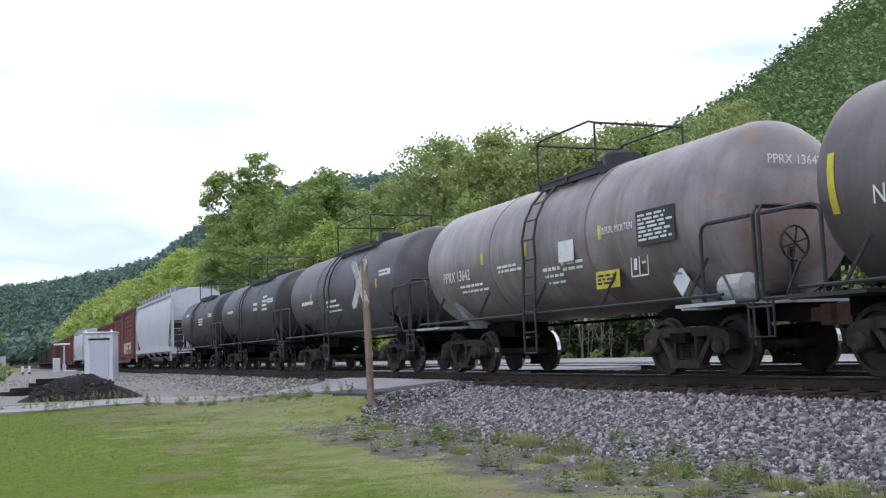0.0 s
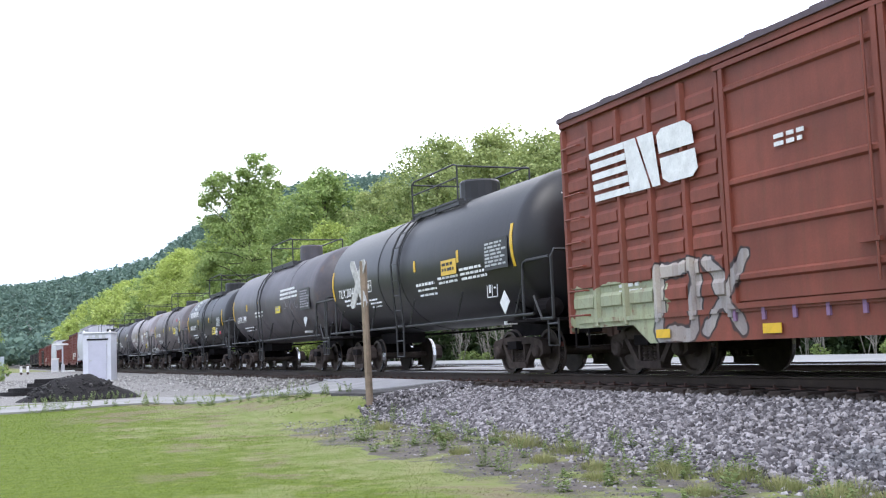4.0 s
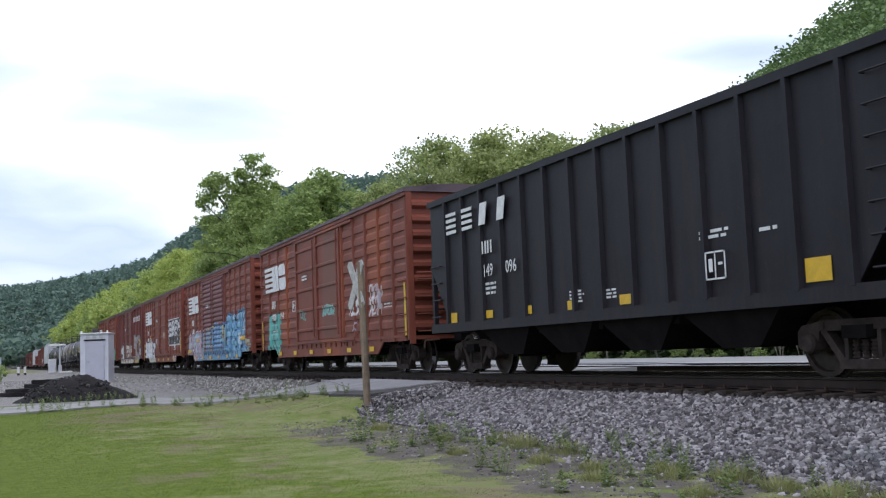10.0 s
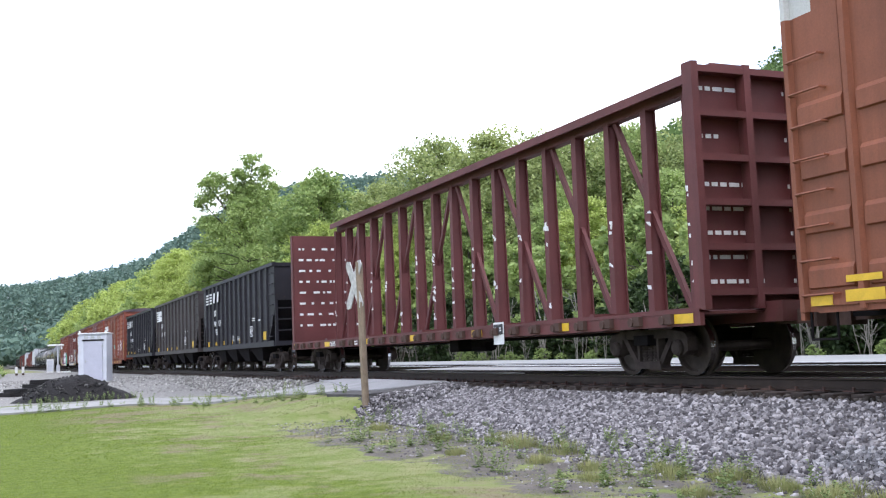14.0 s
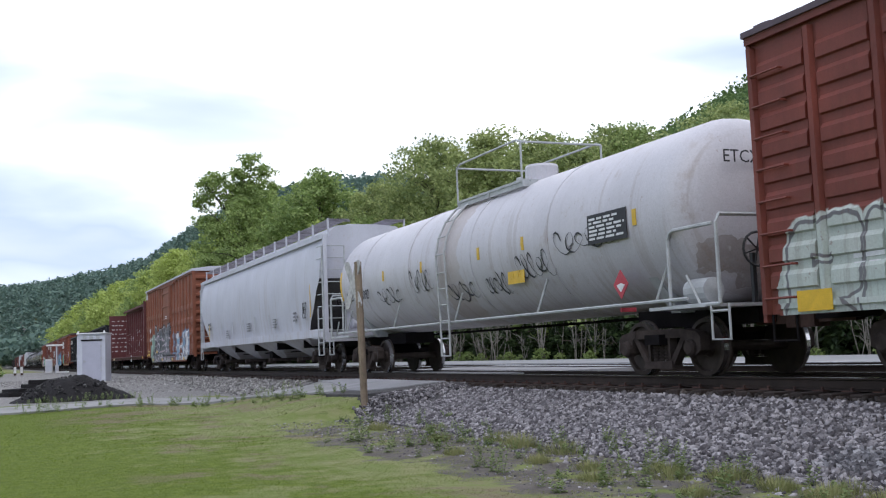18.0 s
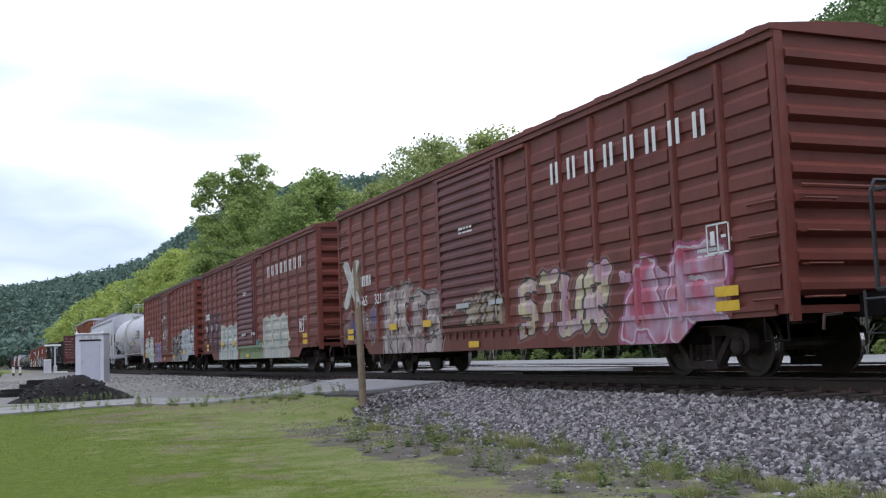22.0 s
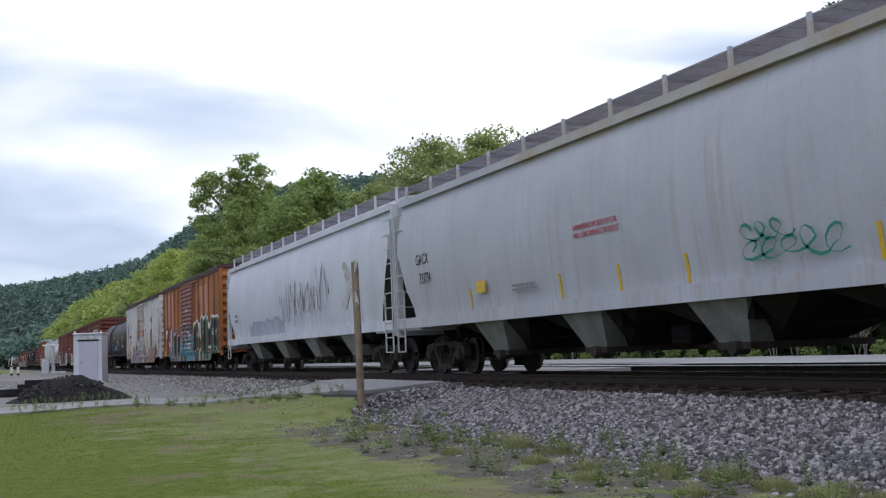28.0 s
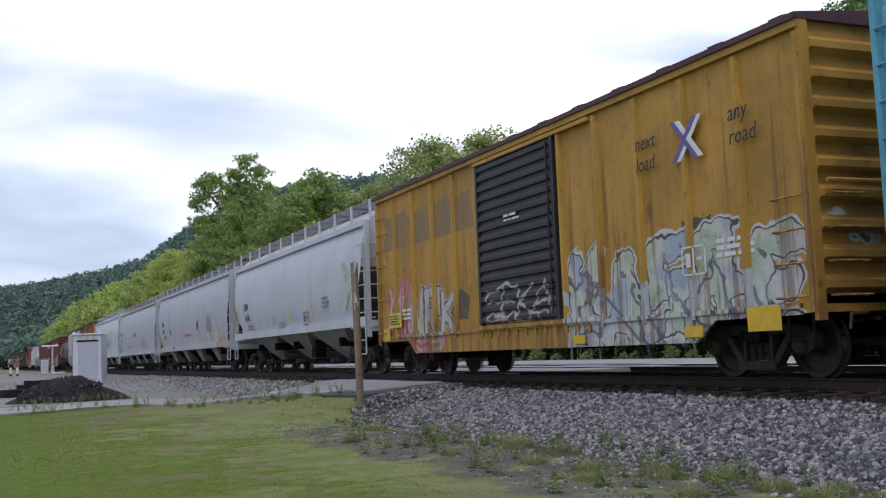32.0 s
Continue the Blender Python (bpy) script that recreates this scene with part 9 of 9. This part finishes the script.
# ---- things about the crossing and the yard ----
M_POSTWOOD = plain("weathered_post_wood", (0.23, 0.175, 0.13), 0.9, 0.0, 0.3, 3, 30, 0.5, 0.02)
M_XBUCK = plain("worn_white_signboard", (0.42, 0.41, 0.41), 0.7, 0.0, 0.3, 9, 20, 0.2)
M_HUT = plain("pale_grey_steel_hut", (0.54, 0.55, 0.61), 0.5, 0.0, 0.08, 1.5, 40, 0.05)
M_HUTDOOR = plain("pale_lilac_grey_door", (0.44, 0.44, 0.52), 0.5, 0.0, 0.06, 2, 40, 0.03)
M_CONC = plain("concrete_pad", (0.42, 0.41, 0.40), 0.9, 0.0, 0.15, 2, 40, 0.2)
M_MILL = plain("black_asphalt_millings", (0.014, 0.012, 0.013), 0.95, 0.0, 0.4, 2.5, 30, 0.9, 0.05)
M_PALE_HEAP = stone_mat("heap_stone", (0.012, 0.011, 0.012), (0.02, 0.019, 0.021), (0.07, 0.066, 0.066))
M_FENCE = plain("pale_sheet_fence", (0.40, 0.45, 0.50), 0.6, 0.0, 0.15, 2, 40, 0.1)
M_WHITEPOLE = plain("white_pole_paint", (0.72, 0.72, 0.72), 0.5, 0.0, 0.1, 3, 40, 0.05)


def crossbuck(x, y):
    root = tagged(new("crossbuck_sign"), "worn white crossbuck on a leaning wooden post", "road sign")
    root.matrix_basis = pose(x, y, gz(x, y) - 0.05)
    bm = bmesh.new()
    tube(bm, [(0, 0, -0.3), (-0.03, 0.02, 1.2), (-0.06, 0.04, 3.2)], 0.084, 8)
    for v in bm.verts:
        v.co.x += 0.012 * math.sin(v.co.z * 5)
    part("post", bm, M_POSTWOOD, root)
    bm = bmesh.new()
    box(bm, -0.11, -0.05, -0.14, -0.07, 0.75, 2.3)
    part("splice_board", bm, M_POSTWOOD, root)
    for s, lift in ((-1, 0.0), (1, -0.03)):
        bm = bmesh.new()
        # a pointed-end blade, turned to stand across the road
        poly = [(-0.61, 0), (-0.54, 0.10), (0.54, 0.10), (0.61, 0), (0.54, -0.10), (-0.54, -0.10)]
        prism(bm, poly, "y", -0.012, 0.012)
        bm.transform(Matrix.Translation((-0.14, 0.19 + lift, 2.70)) @ Matrix.Rotation(radians(-77), 4, "Z") @ Matrix.Rotation(radians(s * 62), 4, "Y"))
        bmesh.ops.recalc_face_normals(bm, faces=bm.faces[:])
        part("blade", bm, M_XBUCK, root)
    return root


crossbuck(7.56, 22.25)


def hut(x, y, turn):
    z = gz(x, y)
    root = tagged(new("signal_hut"), "pale grey steel signal hut with a closed door", "equipment hut")
    root.matrix_basis = pose(x, y, z, 0, 0, turn)
    w, d, h = 0.68, 0.70, 2.42
    bm = bmesh.new()
    box(bm, -w - 0.1, w + 0.1, -d - 0.1, d + 0.1, -0.2, 0.06, 0, 0.02)
    part("base_slab", bm, M_CONC, root)
    bm = bmesh.new()
    box(bm, -w, w, -d, d, 0.06, h, 0, 0.015)
    part("shell", bm, M_HUT, root)
    for k in range(4):
        bm = bmesh.new()
        yy = -d + 0.08 + k * (2 * d - 0.16) / 3
        box(bm, -w - 0.03, -w, yy - 0.03, yy + 0.03, 0.1, h - 0.1)
        part("side_rib", bm, M_HUT, root)
    bm = bmesh.new()
    box(bm, -w - 0.05, w + 0.05, -d - 0.08, d + 0.05, h, h + 0.06, 0, 0.015)
    part("roof", bm, M_WHITEPOLE, root)
    bm = bmesh.new()
    box(bm, -0.44, 0.48, -d - 0.03, -d, 0.12, 2.06, 0, 0.01)
    door = part("door", bm, M_HUTDOOR, root)
    bm = bmesh.new()
    box(bm, -0.5, 0.54, -d - 0.045, -d - 0.002, 2.08, 2.15)
    part("drip_edge", bm, M_UNDER, root)
    for z1 in (0.6, 1.2, 1.8):
        bm = bmesh.new()
        box(bm, 0.44, 0.50, -d - 0.05, -d - 0.03, z1 - 0.05, z1 + 0.05)
        part("hinge", bm, M_PIPE_L, door)
    bm = bmesh.new()
    box(bm, -0.38, -0.33, -d - 0.06, -d - 0.03, 1.0, 1.14)
    tube(bm, [(-0.355, -d - 0.07, 1.07), (-0.22, -d - 0.07, 1.07)], 0.014, 6)
    part("handle", bm, M_PIPE_L, door)
    for k in range(3):
        bm = bmesh.new()
        xx = -0.32 + k * 0.32
        box(bm, xx - 0.09, xx + 0.09, -d - 0.02, -d, 2.18, 2.36)
        part("vent", bm, M_PIPE_L, root)
    for sx in (-1, 1):
        bm = bmesh.new()
        lathe(bm, [(h + 0.04, 0.05), (h + 0.14, 0.05), (h + 0.16, 0.02)], 8, "z", (sx * (w - 0.05), -d, 0))
        part("lifting_lug", bm, M_WHITEPOLE, root)


hut(4.78, 56.3, -17)


def heap(name, x, y, rx, ry, h, seed, label, turn=0.0, mat=M_MILL, sharp=1.3):
    bm = bmesh.new()
    n, m = 26, 40
    rings = []
    for i in range(n + 1):
        u = i / n
        ring = []
        for j in range(m):
            a = j * math.tau / m
            px, py = math.cos(a) * rx * u, math.sin(a) * ry * u
            wob = noise.noise((px * 1.1 + seed, py * 1.1, 0.3)) * 0.30 + noise.noise((px * 4 + seed, py * 4, 0.9)) * 0.10 + noise.noise((px * 11, py * 11, seed)) * 0.05
            ring.append(bm.verts.new((px, py, max(-0.12, h * (1 - u ** sharp) * (1 + wob) - 0.06 * u + wob * 0.06))))
        rings.append(ring)
    for a, b in zip(rings, rings[1:]):
        for j in range(m):
            bm.faces.new((a[j], b[j], b[(j + 1) % m], a[(j + 1) % m]))
    bmesh.ops.remove_doubles(bm, verts=bm.verts[:], dist=0.0005)
    bmesh.ops.recalc_face_normals(bm, faces=bm.faces[:])
    ob = tagged(link(name, bm, mat, smooth=True), label, "heap")
    ob.matrix_basis = pose(x, y, gz(x, y) - 0.04, 0, 0, turn)
    return ob


heap("rubble_mound", 2.75, 41.3, 2.35, 1.7, 0.90, 3, "black heap of asphalt rubble beside the lane", 4, sharp=1.6)
def slab_pile(x, y):
    """Broken slabs of old asphalt laid flat on one another."""
    root = tagged(new("asphalt_slab_pile"), "low pile of flat black asphalt slabs", "slab pile")
    root.matrix_basis = pose(x, y, gz(x, y) - 0.03, 0, 0, 4)
    rng = random.Random(15)
    for x0, x1, y0, y1, z0, z1 in ((-1.9, 0.2, -0.9, 0.8, 0.0, 0.16), (-1.5, 0.5, -0.7, 0.9, 0.16, 0.31), (-0.75, 1.7, -0.8, 0.8, 0.31, 0.47), (-0.6, 1.5, -0.6, 0.8, 0.47, 0.64), (0.3, 1.9, -0.9, 0.9, 0.0, 0.31)):
        bm = bmesh.new()
        n = 9
        top = [(x0 + (x1 - x0) * (0.5 + 0.5 * math.cos(k * math.tau / n) * rng.uniform(0.85, 1.15)), y0 + (y1 - y0) * (0.5 + 0.5 * math.sin(k * math.tau / n) * rng.uniform(0.85, 1.15))) for k in range(n)]
        prism(bm, top, "z", z0, z1)
        for v in bm.verts:
            v.co.z += rng.uniform(-0.015, 0.015)
        bmesh.ops.recalc_face_normals(bm, faces=bm.faces[:])
        part("slab", bm, M_MILL, root)


slab_pile(1.95, 46.6)
stones("rubble_stones", 1.0, 4.0, 40.0, 42.6, 420, 0.08, 37, "grey broken stones on the black heap", 0.2, lift=None, mat=M_PALE_HEAP, heap_at=(2.75, 41.3, 2.3, 1.65, 0.90, 1.6))


def lane_weeds_on_heap():
    rng = random.Random(8)
    me = weed_mesh(77, 0.3, 9, 0.12)
    for k in range(14):
        x, y = 1.2 + k * 0.27, 39.75 + rng.uniform(-0.1, 0.25)
        ob = tagged(place("weed", me), "pale weed at the heap's foot", "weed", "weeds at the heap")
        ob.matrix_basis = pose(x, y, gz(x, y), 0, 0, rng.uniform(0, 360)) @ Matrix.Scale(rng.uniform(0.5, 1.0), 4)


lane_weeds_on_heap()


def cabinet(x, y):
    root = tagged(new("relay_cabinet"), "white trackside relay cabinet with a closed door", "cabinet")
    root.matrix_basis = pose(x, y, gz(x, y), 0, 0, -8)
    bm = bmesh.new()
    box(bm, -0.45, 0.45, -0.4, 0.4, 0, 1.75, 0, 0.03)
    part("body", bm, M_WHITEPOLE, root)
    bm = bmesh.new()
    box(bm, -0.38, 0.38, -0.43, -0.40, 0.2, 1.6)
    part("door", bm, M_HUT, root)
    bm = bmesh.new()
    box(bm, -0.5, 0.5, -0.46, 0.46, 1.75, 1.82, 0, 0.02)
    part("roof", bm, M_WHITEPOLE, root)


def signal(x, y):
    z = gz(x, y)
    root = tagged(new("trackside_signal"), "grey signal mast with a hooded head", "signal")
    root.matrix_basis = pose(x, y, z)
    bm = bmesh.new()
    tube(bm, [(0.35, 0, 0), (0.35, 0, 3.7)], 0.11, 10)
    part("mast", bm, M_HUT, root)
    bm = bmesh.new()
    box(bm, -1.0, 1.1, -0.3, 0.3, 3.55, 3.78, 0, 0.05)
    part("hood", bm, M_WHITEPOLE, root)
    bm = bmesh.new()
    box(bm, 0.15, 0.6, -0.2, 0.2, 0.0, 1.0, 0, 0.03)
    part("relay_box", bm, M_HUT, root)


cabinet(7.0, 150)
signal(7.7, 152)


def small_things():
    bm = bmesh.new()
    box(bm, -0.75, 0.75, -0.4, 0.4, 0, 0.22, 0, 0.03)
    ob = tagged(link("concrete_block", bm, M_WHITEPOLE), "low white concrete block beside the track", "block")
    ob.matrix_basis = pose(9.0 - 0.9, 140, gz(8.1, 140))
    root = tagged(new("derail_marker"), "short dark post with a white plate", "track sign")
    root.matrix_basis = pose(2.75, 128, gz(2.75, 128))
    for s in (-0.35, 0.35):
        bm = bmesh.new()
        box(bm, s - 0.13, s + 0.13, -0.06, 0.06, 0, 1.05)
        part("post", bm, M_RUSTY, root)
        bm = bmesh.new()
        box(bm, s - 0.16, s + 0.12, -0.10, -0.06, 0.25, 0.95)
        part("plate", bm, M_WHITEPOLE, root)
    root = tagged(new("sheet_fence"), "pale blue-grey sheet metal fence", "fence")
    root.matrix_basis = pose(-4.6, 112, gz(-4.6, 112))
    for k in range(9):
        bm = bmesh.new()
        prism(bm, [(-5 + k * 1.13, -0.03), (-5 + k * 1.13 + 0.28, -0.08), (-5 + k * 1.13 + 0.56, -0.03), (-5 + k * 1.13 + 0.84, -0.08), (-5 + k * 1.13 + 1.12, -0.03), (-5 + k * 1.13 + 1.12, 0.03), (-5 + k * 1.13, 0.03)], "z", 0.0, 1.95)
        bmesh.ops.recalc_face_normals(bm, faces=bm.faces[:])
        part("panel", bm, M_FENCE, root)
        bm = bmesh.new()
        box(bm, -5.04 + k * 1.13, -4.94 + k * 1.13, 0.035, 0.13, -0.1, 2.05)
        part("post", bm, M_PIPE_L, root)
    root = tagged(new("marker_pole"), "slim white marker pole beyond the road", "pole")
    root.matrix_basis = pose(38.0, 53.0, gz(38, 53))
    bm = bmesh.new()
    tube(bm, [(0, 0, -0.1), (0.0, 0, 2.6), (-0.08, 0, 5.0)], 0.075, 8)
    part("shaft", bm, M_WHITEPOLE, root)
    bm = bmesh.new()
    lathe(bm, [(-0.1, 0.16), (0.25, 0.16), (0.3, 0.08)], 10, "z")
    part("collar", bm, M_PIPE_L, root)
    for x, y, h in ((-0.6, 62, 0.9), (-1.4, 70, 1.1), (-2.6, 66, 1.0), (0.0, 74, 0.9)):
        tree("bush", x, y, h + 0.4)


small_things()
# ---- what moves ----
def motions():
    times = [0, 4, 8, 12, 16, 20, 24, 28, 32]
    for car, mid in CARS:
        walk(car, [(t, pose(TRACK, mid + run(t), 0)) for t in times])
    if SPIN:
        turns = [-math.degrees(run(k / FPS) / WHEEL_R) for k in range(32 * FPS + 1)]
        for ob, at, k in WHEELS:
            if CARS[k - 1][1] < 64:
                walk(ob, [(i / FPS, pose(*at, a % 360)) for i, a in enumerate(turns)])


motions()
